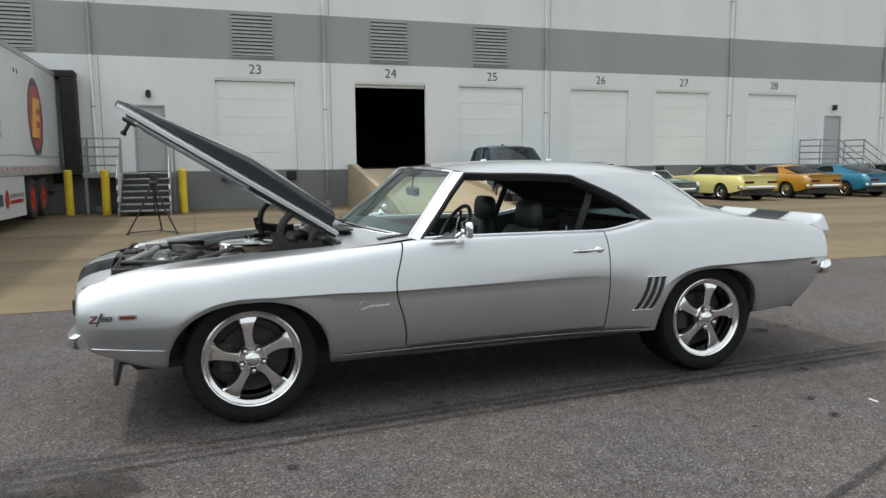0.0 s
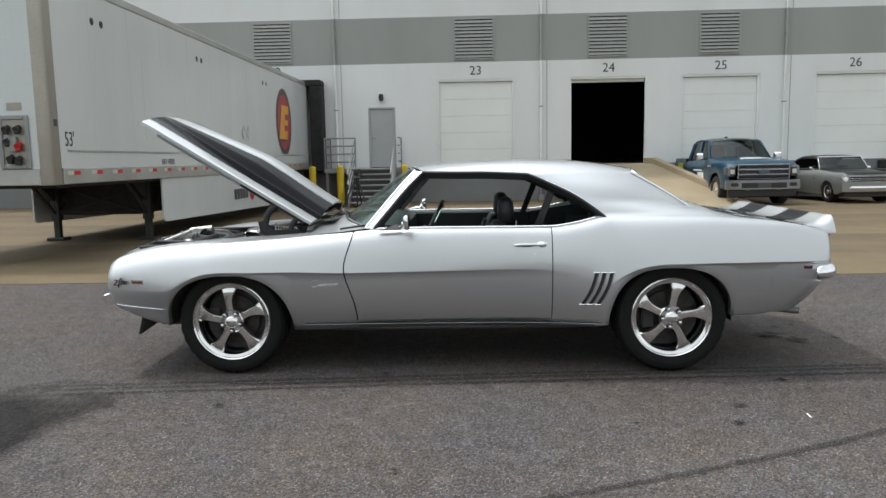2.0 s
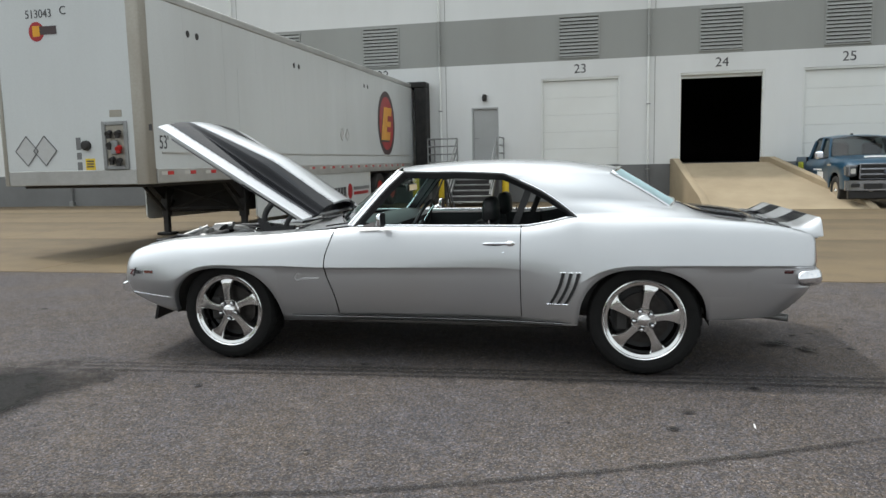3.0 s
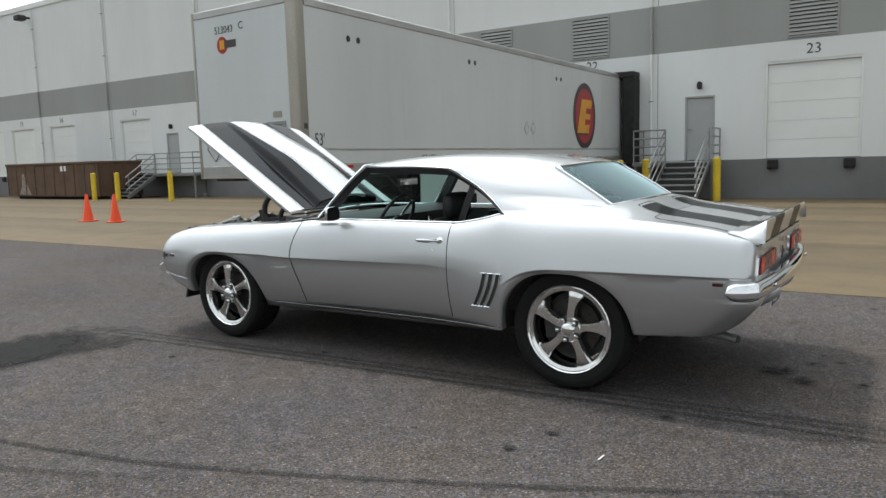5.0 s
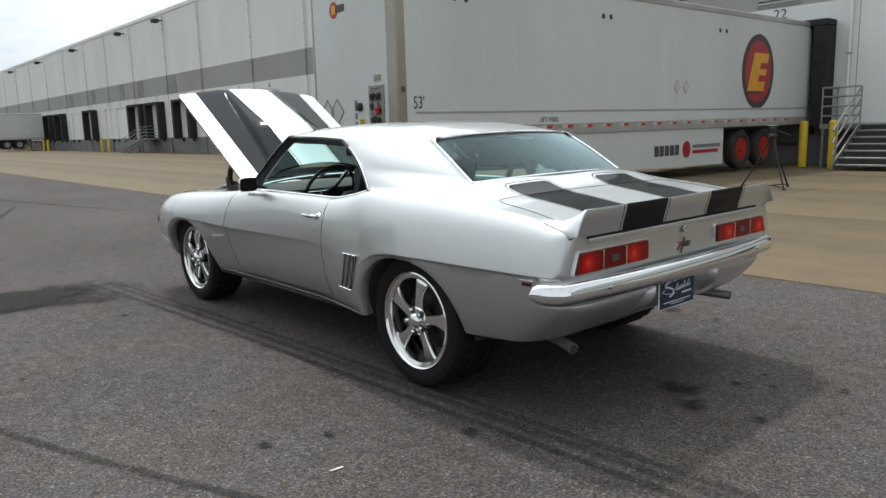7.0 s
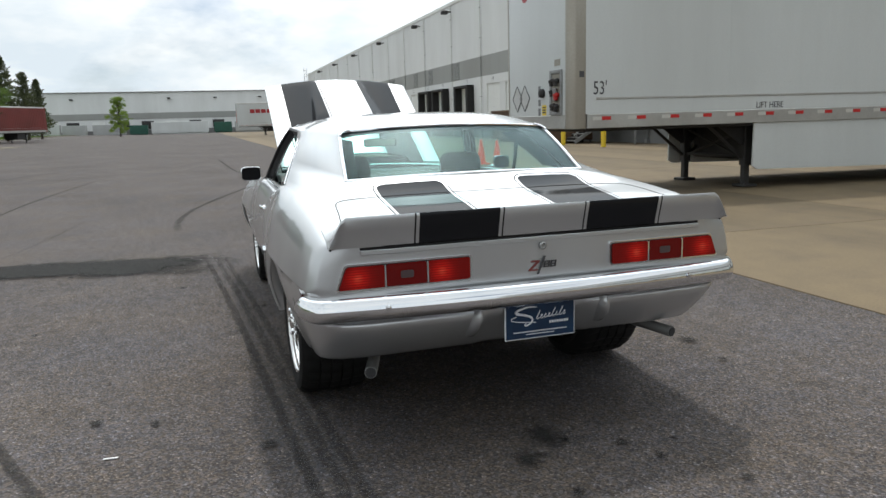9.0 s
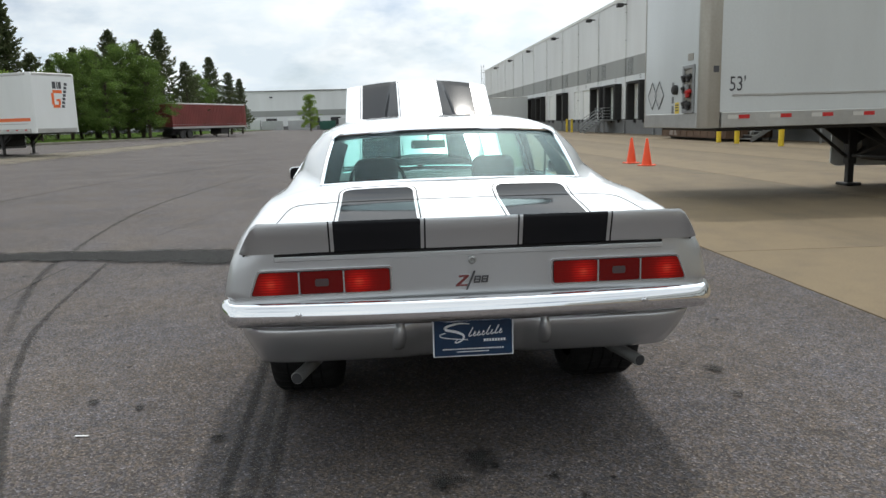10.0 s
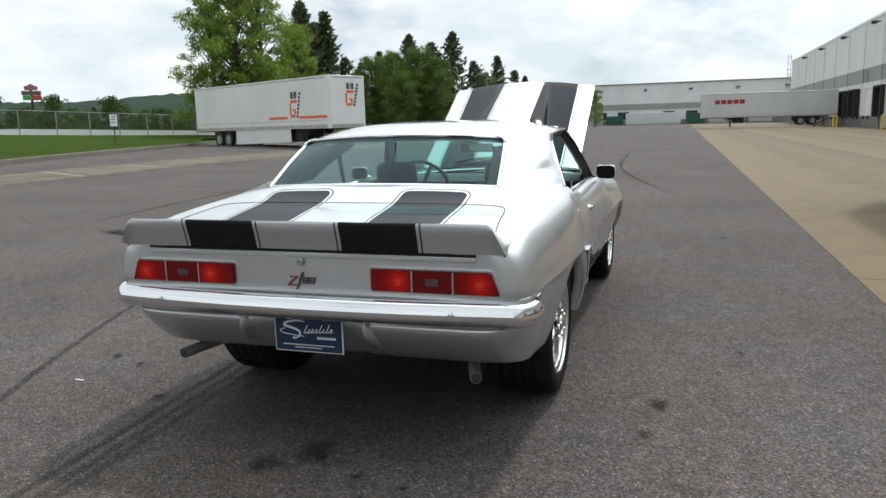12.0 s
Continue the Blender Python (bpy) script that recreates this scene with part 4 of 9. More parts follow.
for sgn in (1, -1):
    line = [(x, sgn * (y - 0.004), z - 0.006) for x, y, z in pillar_out + rail_a[1:-1] + sail_front]
    part("drip_rail", Shape().tube(line, 0.010, 6), TRIM_BLACK, coupe)
    line = [(x, sgn * (y - 0.004), z + 0.003) for x, y, z in sail_front[3:]]
    part("window_trim", Shape().tube(line, 0.004, 6), CHROME, coupe)
    part("belt_trim", Shape().tube([(x, -sgn * (top_w(x) - 0.02), top_z(x) + 0.004) for x in np.linspace(0.93, 2.36, 30)], 0.0045, 6), CHROME, coupe)

# hood, raised on its hinges
HOOD_M = pose(0.525, 0, 0.935) @ pose(0, 0, 0, 0, 32.1, 0)
hood_len = smooth_curve((0.0, 1.305), (0.3, 1.29), (0.63, 1.245))


def hood_point(s, y):
    """s from the hinge edge (0) to the leading edge (1)."""
    edge = 0.335 - 0.13 * s
    q = abs(y)
    a = q / 0.305 * edge if q < 0.305 else edge + q - 0.305 if q < 0.345 else edge + 0.04 + (q - 0.345) / 0.285 * (0.59 - edge)
    y = math.copysign(a, y)
    L = hood_len(a)
    z = 0.034 * math.cos(a / 0.63 * math.pi / 2)
    rise = min(1.0, (1 - s) / 0.55) ** 0.85 * (1 - 0.25 * step(0.45, 0.0, s))
    z += (0.050 * (1 - step(edge, edge + 0.04, a)) + 0.060 * max(0.0, 1 - (a / (edge + 0.04)) ** 2)) * rise
    if s > 0.96:
        z -= 0.004 * ((s - 0.96) / 0.04) ** 2
    if a > 0.615:
        z -= 0.004 * ((a - 0.615) / 0.015) ** 2
    return (-L * s, y, z)


ys = sorted(set(list(np.linspace(-0.63, 0.63, 43)) + [q * k for q in (-1, 1) for k in (0.615, 0.295, 0.305, 0.311, 0.317, 0.325, 0.333, 0.339, 0.345, 0.355)]))
top = [[hood_point(s, y) for y in ys] for s in [k / 30 for k in range(31)]]
under = [[(x, y, z - 0.018) for x, y, z in r] for r in top]
hood_s = Shape().grid(top, flip=True)
hood_s.grid(under)
for a, b in ((top[0], under[0]), (top[-1], under[-1]), ([r[0] for r in top], [r[0] for r in under]), ([r[-1] for r in top], [r[-1] for r in under])):
    hood_s.grid([a, b])
hood = part("hood", hood_s, STRIPED, coupe, "raised hood with black stripes", weld=0.002, angle=40, at=HOOD_M)
brace = Shape()
for y in (-0.55, 0.55):
    brace.box((-1.14, y - 0.05, -0.048), (-0.06, y + 0.05, -0.022), 0.01)
brace.box((-0.14, -0.5, -0.045), (-0.04, 0.5, -0.018), 0.01).box((-1.21, -0.5, -0.045), (-1.13, 0.5, -0.018), 0.01)
for sgn in (1, -1):
    brace.tube([(-1.13, sgn * 0.08, -0.03), (-0.6, sgn * 0.22, -0.03), (-0.1, sgn * 0.46, -0.03)], 0.022, 8)
part("inner_frame", brace, paint("dark_silver_paint", (0.35, 0.36, 0.38)), hood)
part("latch", Shape().box((-1.255, -0.035, -0.055), (-1.17, 0.035, -0.02), 0.008).cyl((-1.21, 0, -0.11), (-1.21, 0, -0.05), 0.011, n=10).cyl((-1.21, 0, -0.125), (-1.21, 0, -0.105), 0.017, n=10), DARK_STEEL, hood)

# ---- coupe: wheels ----
TYRE = worn("tyre_rubber", (0.006, 0.006, 0.006), (0.012, 0.0115, 0.011), 0.75, 8, 120, 0.15, spec=0.2)
DISC = worn("brake_steel", (0.06, 0.056, 0.053), (0.03, 0.026, 0.024), 0.45, 20, 60, 0.1, metal=0.8)


def tyre_shape(R, W, rim=0.238, n=120):
    """Round the z axis, outer face at z = 0."""
    prof = [(rim, -0.012, 0), (rim + 0.014, 0.004, 0), (rim + 0.04, 0.012, 0), (R - 0.045, 0.012, 0), (R - 0.02, 0.004, 0), (R - 0.007, -0.012, 1)]
    ribs = 5
    for k in range(ribs):
        z0, z1 = -0.024 - (W - 0.048) * k / ribs, -0.024 - (W - 0.048) * (k + 1) / ribs
        prof += [(R, z0 - 0.003, 1), (R, z1 + 0.005, 1)]
        if k < ribs - 1:
            prof += [(R - 0.009, z1 + 0.004, 0), (R - 0.009, z1 - 0.002, 0)]
    prof += [(R - 0.007, -W + 0.012, 1), (R - 0.02, -W - 0.004, 0), (rim + 0.04, -W - 0.012, 0), (rim, -W + 0.012, 0)]
    rings = []
    for r, z, cut in prof:
        ring = []
        for k in range(n):
            a = 2 * math.pi * (k + 14 * abs(z + W / 2)) / n
            rr = r - (0.007 if cut and k % 4 == 0 else 0)
            ring.append((rr * math.cos(a), rr * math.sin(a), z))
        rings.append(ring)
    return Shape().loops(rings, caps=False)


def rim_shape(W):
    """The barrel with its stepped lip."""
    s = Shape()
    s.lathe([(0.246, -0.008), (0.245, 0.002), (0.240, 0.005), (0.234, 0.001), (0.231, -0.006), (0.217, -0.011), (0.213, -0.013), (0.210, -0.022), (0.207, -0.040), (0.204, -0.12), (0.203, -W + 0.01)], 64)
    s.m = [0] * len(s.f)
    s.f, s.m = s.f[:-2], s.m[:-2]
    return s


def spoke_shape(angle):
    wide = smooth_curve((0.03, 0.030), (0.06, 0.027), (0.10, 0.0235), (0.145, 0.028), (0.185, 0.040), (0.216, 0.056))
    lift = smooth_curve((0.03, -0.012), (0.08, -0.014), (0.14, -0.014), (0.19, -0.016), (0.216, -0.024))
    m = pose(0, 0, 0, 0, 0, angle)
    rings = []
    for r in np.linspace(0.035, 0.2155, 12):
        w, z = wide(r), lift(r)
        sweep = 0.010 * math.sin((r - 0.035) / 0.18 * math.pi)
        ring = [(r, sweep + w, z - 0.034), (r, sweep + w, z - 0.008), (r, sweep + w * 0.82, z), (r, sweep, z + 0.003), (r, sweep - w * 0.82, z), (r, sweep - w, z - 0.008), (r, sweep - w, z - 0.034)]
        rings.append([m @ Vector(p) for p in ring])
    return Shape().loops(rings)


def wheel(at, R, W, turn, side):
    m = at @ pose(0, 0, 0, 90 * side, 0, 0)
    rim = part("wheel", rim_shape(W), POLISHED, coupe, "polished five-spoke alloy wheel", angle=38, at=m)
    part("hub", Shape().lathe([(0.074, -0.05), (0.074, -0.016), (0.066, -0.008), (0.045, -0.006), (0.001, -0.006)], 32), POLISHED, rim, angle=38)
    for k in range(5):
        part("spoke", spoke_shape(90 + 72 * k + turn), POLISHED, rim, angle=38)
    part("tyre", tyre_shape(R, W), TYRE, rim, "low-profile black tyre", angle=30)
    part("hub_cap", Shape().lathe([(0.040, -0.008), (0.040, 0.004), (0.034, 0.012), (0.020, 0.018), (0.001, 0.020)], 28), POLISHED, rim)
    for k in range(5):
        a = radians(90 + 36 + 72 * k + turn)
        c = (0.0575 * math.cos(a), 0.0575 * math.sin(a))
        part("lug_nut", Shape().cyl((c[0], c[1], -0.014), (c[0], c[1], 0.010), 0.0125, n=6).lathe([(0.0125, 0.010), (0.009, 0.017), (0.001, 0.019)], 12, pose(c[0], c[1], 0)), CHROME, rim)
        part("nut_seat", Shape().cyl((c[0], c[1], -0.012), (c[0], c[1], -0.0045), 0.018, n=16), TRIM_BLACK, rim)
    part("brake_disc", Shape().lathe([(0.05, -0.085), (0.155, -0.085), (0.155, -0.108), (0.05, -0.108)], 40, closed=True), DISC, rim)
    part("brake_caliper", Shape().box((-0.165, -0.08, -0.13), (-0.085, 0.08, -0.065), 0.012), DARK_STEEL, rim)
    part("drum", Shape().lathe([(0.19, -0.115), (0.19, -W + 0.02), (0.02, -W + 0.02), (0.02, -0.115)], 32, closed=True), TRIM_BLACK, rim)


for side, turn in ((1, 3), (-1, 20)):
    wheel(pose(AX_F + 0.036, -side * 0.826, 0.334), 0.334, 0.235, turn, side)
for side, turn in ((1, -13), (-1, 8)):
    wheel(pose(AX_R + 0.013, -side * 0.848, 0.337), 0.337, 0.295, turn, side)

# ---- coupe: underside, wheel housings and engine bay ----
UNDER = worn("underbody_black", (0.045, 0.043, 0.041), (0.07, 0.062, 0.054), 0.8, 4, 50, 0.2)
under = Shape().box((-0.55, -0.58, 0.26), (2.35, 0.58, 0.34), 0.03).box((2.35, -0.58, 0.40), (3.50, 0.58, 0.46), 0.02)
part("floor_pan", under, UNDER, coupe)
for sgn in (1, -1):
    part("frame_rail", Shape().box((0.55, sgn * 0.80, 0.27), (2.33, sgn * 0.60, 0.34), 0.01), UNDER, coupe)
    for c, w, top, ahead in ARCHES:
        arc = []
        for a in np.linspace(0, math.pi, 25):
            x, z = c - (w + 0.02 + ahead * (math.cos(a) > 0)) * math.cos(a), 0.30 + (top - 0.27) * math.sin(a)
            arc.append([(x, sgn * (side_point(x, min(z, crease_z(x))) - 0.03), z), (x, sgn * 0.56, z)])
        liner = Shape().grid(arc)
        part("wheel_housing", liner, UNDER, coupe)
    part("inner_wall", Shape().box((-0.60, sgn * 0.575, 0.30), (0.55, sgn * 0.56, 0.80), 0.0), UNDER, coupe)
    part("inner_wall", Shape().box((2.30, sgn * 0.575, 0.30), (3.30, sgn * 0.56, 0.86), 0.0), UNDER, coupe)
    part("bay_wall", Shape().grid([[(x, sgn * 0.642, top_z(x) - 0.02), (x, sgn * 0.60, top_z(x) - 0.12), (x, sgn * 0.56, 0.62)] for x in np.linspace(-0.62, 0.52, 8)]), TRIM_BLACK, coupe)
part("bay_floor", Shape().box((-0.70, -0.56, 0.36), (0.60, 0.56, 0.44)), UNDER, coupe)
part("firewall", Shape().box((0.50, -0.66, 0.34), (0.53, 0.66, 0.89), 0.005), TRIM_BLACK, coupe)
part("radiator_support", Shape().box((-0.64, -0.62, 0.45), (-0.58, 0.62, 0.765), 0.012), TRIM_BLACK, coupe)
part("radiator", Shape().box((-0.57, -0.36, 0.44), (-0.50, 0.36, 0.79), 0.02).box((-0.58, -0.36, 0.775), (-0.49, 0.36, 0.80), 0.01), DARK_STEEL, coupe)
part("radiator_cap", Shape().lathe([(0.03, 0), (0.03, 0.015), (0.02, 0.022), (0.001, 0.024)], 16, pose(-0.53, 0.22, 0.80)), CHROME, coupe)
ENGINE = worn("engine_paint", (0.16, 0.035, 0.012), (0.05, 0.02, 0.012), 0.5, 8, 60, 0.1)
part("engine_block", Shape().box((-0.38, -0.24, 0.42), (0.40, 0.24, 0.68), 0.04), ENGINE, coupe)
part("intake_manifold", Shape().box((-0.30, -0.13, 0.66), (0.34, 0.13, 0.745), 0.03), POLISHED, coupe)
for sgn in (1, -1):
    part("valve_cover", Shape().box((-0.33, -0.07, -0.045), (0.34, 0.07, 0.045), 0.02, m=pose(0, sgn * 0.235, 0.715, sgn * -38, 0, 0)), CHROME, coupe, "chrome valve cover")
    part("brace_bar", Shape().tube([(-0.58, sgn * 0.40, 0.80), (-0.2, sgn * 0.52, 0.80), (0.45, sgn * 0.58, 0.84)], 0.012, 8), TRIM_BLACK, coupe)
cleaner = part("air_cleaner", Shape().lathe([(0.165, 0.0), (0.172, 0.004), (0.172, 0.062), (0.165, 0.066)], 40, pose(0.10, 0, 0.765)), worn("filter_paper", (0.34, 0.30, 0.24), (0.2, 0.17, 0.13), 0.9, 20, 150, 0.3), coupe)
part("lid", Shape().lathe([(0.178, 0.064), (0.180, 0.070), (0.172, 0.078), (0.10, 0.086), (0.001, 0.088)], 40, pose(0.10, 0, 0.765)), CHROME, cleaner)
part("wing_nut", Shape().cyl((0.10, 0, 0.85), (0.10, 0, 0.872), 0.012, n=10).box((0.07, -0.004, 0.86), (0.13, 0.004, 0.882), 0.003), CHROME, cleaner)
part("tray", Shape().lathe([(0.182, -0.012), (0.184, 0.0), (0.16, 0.0), (0.02, -0.02)], 40, pose(0.10, 0, 0.765)), CHROME, cleaner)
part("top_hose", Shape().tube(spline([(-0.50, -0.2, 0.75), (-0.42, -0.16, 0.79), (-0.34, -0.02, 0.74)], 12), 0.026, 10), BLACK_RUBBER, coupe)
part("alternator", Shape().cyl((-0.42, -0.30, 0.70), (-0.28, -0.30, 0.70), 0.065, n=20), POLISHED, coupe)
part("fan_shroud", Shape().lathe([(0.25, -0.03), (0.25, 0.05), (0.23, 0.05), (0.23, -0.03)], 32, pose(-0.45, 0, 0.60, 0, 90, 0), closed=True), TRIM_BLACK, coupe)
part("battery", Shape().box((-0.52, 0.36, 0.55), (-0.30, 0.54, 0.76), 0.012), TRIM_BLACK, coupe)
part("washer_bottle", Shape().box((-0.50, -0.56, 0.60), (-0.36, -0.42, 0.77), 0.03), DOOR_WHITE, coupe)
part("master_cylinder", Shape().cyl((0.34, -0.42, 0.78), (0.50, -0.42, 0.78), 0.035, n=14).cyl((0.46, -0.42, 0.78), (0.50, -0.42, 0.78), 0.11, n=24), CHROME, coupe)
part("heater_box", Shape().box((0.36, 0.12, 0.62), (0.50, 0.52, 0.85), 0.03), TRIM_BLACK, coupe)
RED_WIRE = material("red_wire", (0.07, 0.008, 0.007), 0.5)
for k, (y0, y1) in enumerate(((-0.14, -0.3), (-0.1, -0.33), (0.12, 0.3), (0.1, 0.34))):
    part("plug_wire", Shape().tube(spline([(0.36, y0, 0.76), (0.25 - 0.1 * k, (y0 + y1) / 2, 0.80), (0.15 - 0.12 * k, y1, 0.70)], 12), 0.005, 6), RED_WIRE, coupe)
part("distributor_cap", Shape().lathe([(0.05, 0), (0.05, 0.05), (0.035, 0.08), (0.001, 0.085)], 16, pose(0.38, 0, 0.73)), RED_WIRE, coupe)
part("latch_plate", Shape().box((-0.66, -0.10, 0.77), (-0.56, 0.10, 0.80), 0.01).box((-0.60, -0.03, 0.70), (-0.52, 0.03, 0.82), 0.01), DARK_STEEL, coupe)
part("throttle_rod", Shape().tube([(0.48, -0.25, 0.80), (0.30, -0.2, 0.83), (0.2, -0.1, 0.78)], 0.008, 6), POLISHED, coupe)
for sgn in (1, -1):
    hinge = part("hood_hinge", Shape().tube(spline([(0.23, sgn * 0.585, 0.80), (0.215, sgn * 0.585, 0.92), (0.24, sgn * 0.585, 1.00), (0.30, sgn * 0.585, 1.055)], 12), [0.021] * 11 + [0.015], 8)
                 .tube(spline([(0.37, sgn * 0.585, 0.82), (0.385, sgn * 0.585, 0.91), (0.43, sgn * 0.585, 0.968)], 8), 0.018, 8)
                 .tube([(0.07, sgn * 0.59, 1.185), (0.46, sgn * 0.59, 0.938)], 0.016, 6), TRIM_BLACK, coupe)
    part("bracket", Shape().prism([(0.17, 0.94), (0.185, 0.86), (0.36, 0.83), (0.44, 0.85), (0.44, 0.89), (0.27, 0.885), (0.20, 0.945)], sgn * 0.57, sgn * 0.60, "y"), TRIM_BLACK, hinge)
    coil = [(0.19 + 0.20 * k / 120, sgn * 0.55 + 0.017 * math.cos(k * 0.62), 0.895 - 0.025 * k / 120 + 0.017 * math.sin(k * 0.62)) for k in range(121)]
    part("spring", Shape().tube(coil, 0.005, 5), TRIM_BLACK, hinge)
    part("inner_apron", Shape().box((-0.60, sgn * 0.645, 0.42), (0.50, sgn * 0.625, 0.80), 0.004), TRIM_BLACK, coupe)
    part("wire_loom", Shape().tube(spline([(-0.55, sgn * 0.57, 0.77), (-0.25, sgn * 0.55, 0.80), (0.0, sgn * 0.58, 0.775), (0.3, sgn * 0.54, 0.83), (0.49, sgn * 0.40, 0.85)], 26), 0.009, 6), BLACK_RUBBER, coupe)
    part("cowl_seal", Shape().box((0.50, sgn * 0.02, 0.905), (0.515, sgn * 0.60, 0.917), 0.003), BLACK_RUBBER, coupe)
    part("cowl_vent", Shape().box((0.56, sgn * 0.12, 0.925), (0.64, sgn * 0.46, 0.934), 0.003), TRIM_BLACK, coupe)
    # wipers
    part("wiper", Shape().tube([(0.60, sgn * 0.30 + 0.05, 0.944), (0.62, sgn * 0.30 - 0.16, 0.950), (0.68, sgn * 0.30 - 0.36, 0.952)], 0.005, 6), DARK_STEEL, coupe)
for p, q, r, m in (((-0.55, -0.36, 0.795), (-0.40, -0.27, 0.855), 0.016, STEEL), ((-0.46, -0.30, 0.85), (-0.28, -0.22, 0.80), 0.013, STEEL), ((-0.52, 0.05, 0.82), (-0.36, 0.05, 0.835), 0.032, STEEL), ((-0.20, -0.42, 0.80), (-0.02, -0.30, 0.835), 0.012, STEEL),
                   ((-0.30, -0.45, 0.79), (-0.18, -0.36, 0.82), 0.03, DARK_STEEL), ((-0.15, 0.38, 0.80), (0.15, 0.44, 0.83), 0.02, STEEL), ((0.22, -0.34, 0.80), (0.36, -0.30, 0.84), 0.028, POLISHED)):
    part("bracket", Shape().cyl(p, q, r, n=10), m, coupe)
for k in range(2):
    y = -0.36 + 0.5 * k
    part("hose", Shape().tube(spline([(-0.50, y, 0.78), (-0.34, y + 0.05, 0.81), (-0.16, y - 0.03, 0.80), (-0.06, y + 0.05, 0.77)], 16), 0.013, 8), BLACK_RUBBER, coupe)
CAST = worn("cast_aluminium", (0.42, 0.42, 0.41), (0.26, 0.26, 0.25), 0.4, 14, 80, 0.1, metal=0.85)
part("accessory_bracket", Shape().prism([(-0.46, 0.78), (-0.40, 0.845), (-0.34, 0.85), (-0.33, 0.80), (-0.40, 0.76)], -0.34, -0.30, "y").prism([(-0.47, 0.765), (-0.30, 0.80), (-0.30, 0.815), (-0.47, 0.785)], -0.42, -0.26, "y"), CAST, coupe)
part("steering_pump", Shape().lathe([(0.055, 0.0), (0.062, 0.02), (0.062, 0.09), (0.04, 0.11), (0.022, 0.115), (0.022, 0.14), (0.001, 0.142)], 24, pose(-0.36, -0.38, 0.70)), CAST, coupe)
part("drive_pulley", Shape().lathe([(0.085, 0.0), (0.07, 0.012), (0.085, 0.026), (0.03, 0.03), (0.02, 0.04), (0.001, 0.04)], 28, pose(-0.44, 0.05, 0.71, 0, -90, 0)), CAST, coupe)
part("coolant_neck", Shape().tube(spline([(-0.20, 0.04, 0.74), (-0.25, 0.03, 0.80), (-0.33, 0.0, 0.815)], 10), 0.030, 12), CAST, coupe)
for sgn in (1, -1):
    for k in range(4):
        part("header_tube", Shape().tube(spline([(-0.26 + 0.17 * k, sgn * 0.27, 0.66), (-0.24 + 0.17 * k, sgn * 0.38, 0.655), (-0.20 + 0.15 * k, sgn * 0.44, 0.56)], 10), 0.020, 8), STEEL, coupe)
part("intake_duct", Shape().box((-0.14, -0.20, 0.79), (-0.03, 0.02, 0.83), 0.012, m=pose(0, 0, 0, 0, 6, 0)), POLISHED, coupe)
part("seal", Shape().tube([(-0.60, y, 0.79) for y in np.linspace(-0.6, 0.6, 14)], 0.008, 6), BLACK_RUBBER, coupe)

# ---- coupe: tail ----
def skin_bar(x0, x1, z0, z1, out, sgn):
    """A small raised block that follows the flank."""
    return Shape().loops([[(x, -sgn * (crease_w(x) + o), z) for o, z in ((-0.03, z0), (out, z0), (out, z1), (-0.03, z1))] for x in np.linspace(x0, x1, 4)])



part("spoiler", Shape().loops([[(3.565, y, deck_z(3.565, y) + 0.001), (3.568, y, deck_z(3.568, y) + 0.003 + 0.007 * h), (3.62, y, deck_z(3.62, y) + 0.004 + 0.018 * h), (3.67, y, 0.850 + 0.063 * h), (3.705, y, 0.846 + 0.086 * h), (3.722, y, 0.842 + 0.100 * h), (3.730, y, 0.842 + 0.100 * h), (3.733, y, 0.840 + 0.093 * h), (3.722, y, 0.838 + 0.055 * h), (3.712, y, 0.838 + 0.02 * h), (3.707, y, 0.832), (3.66, y, 0.828), (3.57, y, 0.835)]
     for y, h in [(-0.812, 0.0), (-0.804, 0.22), (-0.788, 0.55), (-0.770, 0.86), (-0.750, 1.0), (-0.69, 1.0)] + [(y, 1.0) for y in np.linspace(-0.6, 0.6, 13)] + [(0.69, 1.0), (0.750, 1.0), (0.770, 0.86), (0.788, 0.55), (0.804, 0.22), (0.812, 0.0)]]), STRIPED, coupe, "raised rear spoiler with the stripes carried over", angle=40)
part("spoiler_gap", Shape().box((3.66, -0.70, 0.8195), (3.700, 0.70, 0.8275), 0.002), GAP, coupe)
part("lid_lip", Shape().box((3.66, -0.70, 0.801), (3.7045, 0.70, 0.819), 0.003), SILVER, coupe)
part("seal", Shape().tube(spline([(3.562, y, deck_z(3.562, y) + 0.001) for y in np.linspace(-0.76, 0.76, 13)], 40), 0.0028, 5), GAP, coupe)
for sgn in (1, -1):
    part("seal", Shape().tube(spline([(3.64, sgn * 0.806, 0.856), (3.67, sgn * 0.808, 0.842), (3.70, sgn * 0.804, 0.828)], 12), 0.004, 6), GAP, coupe)
gap_line = [(3.55, -0.735), (3.40, -0.715), (3.25, -0.70), (3.185, -0.675), (3.165, -0.60), (3.163, -0.3), (3.163, 0.0)]
gap_pts = spline([(x, y, 0.0) for x, y in gap_line], 60)
gap_pts = [(x, y, deck_z(x, y)) for x, y, z in gap_pts]
part("trunk_seam", Shape().tube(gap_pts, 0.0022, 5).both(), GAP, coupe)

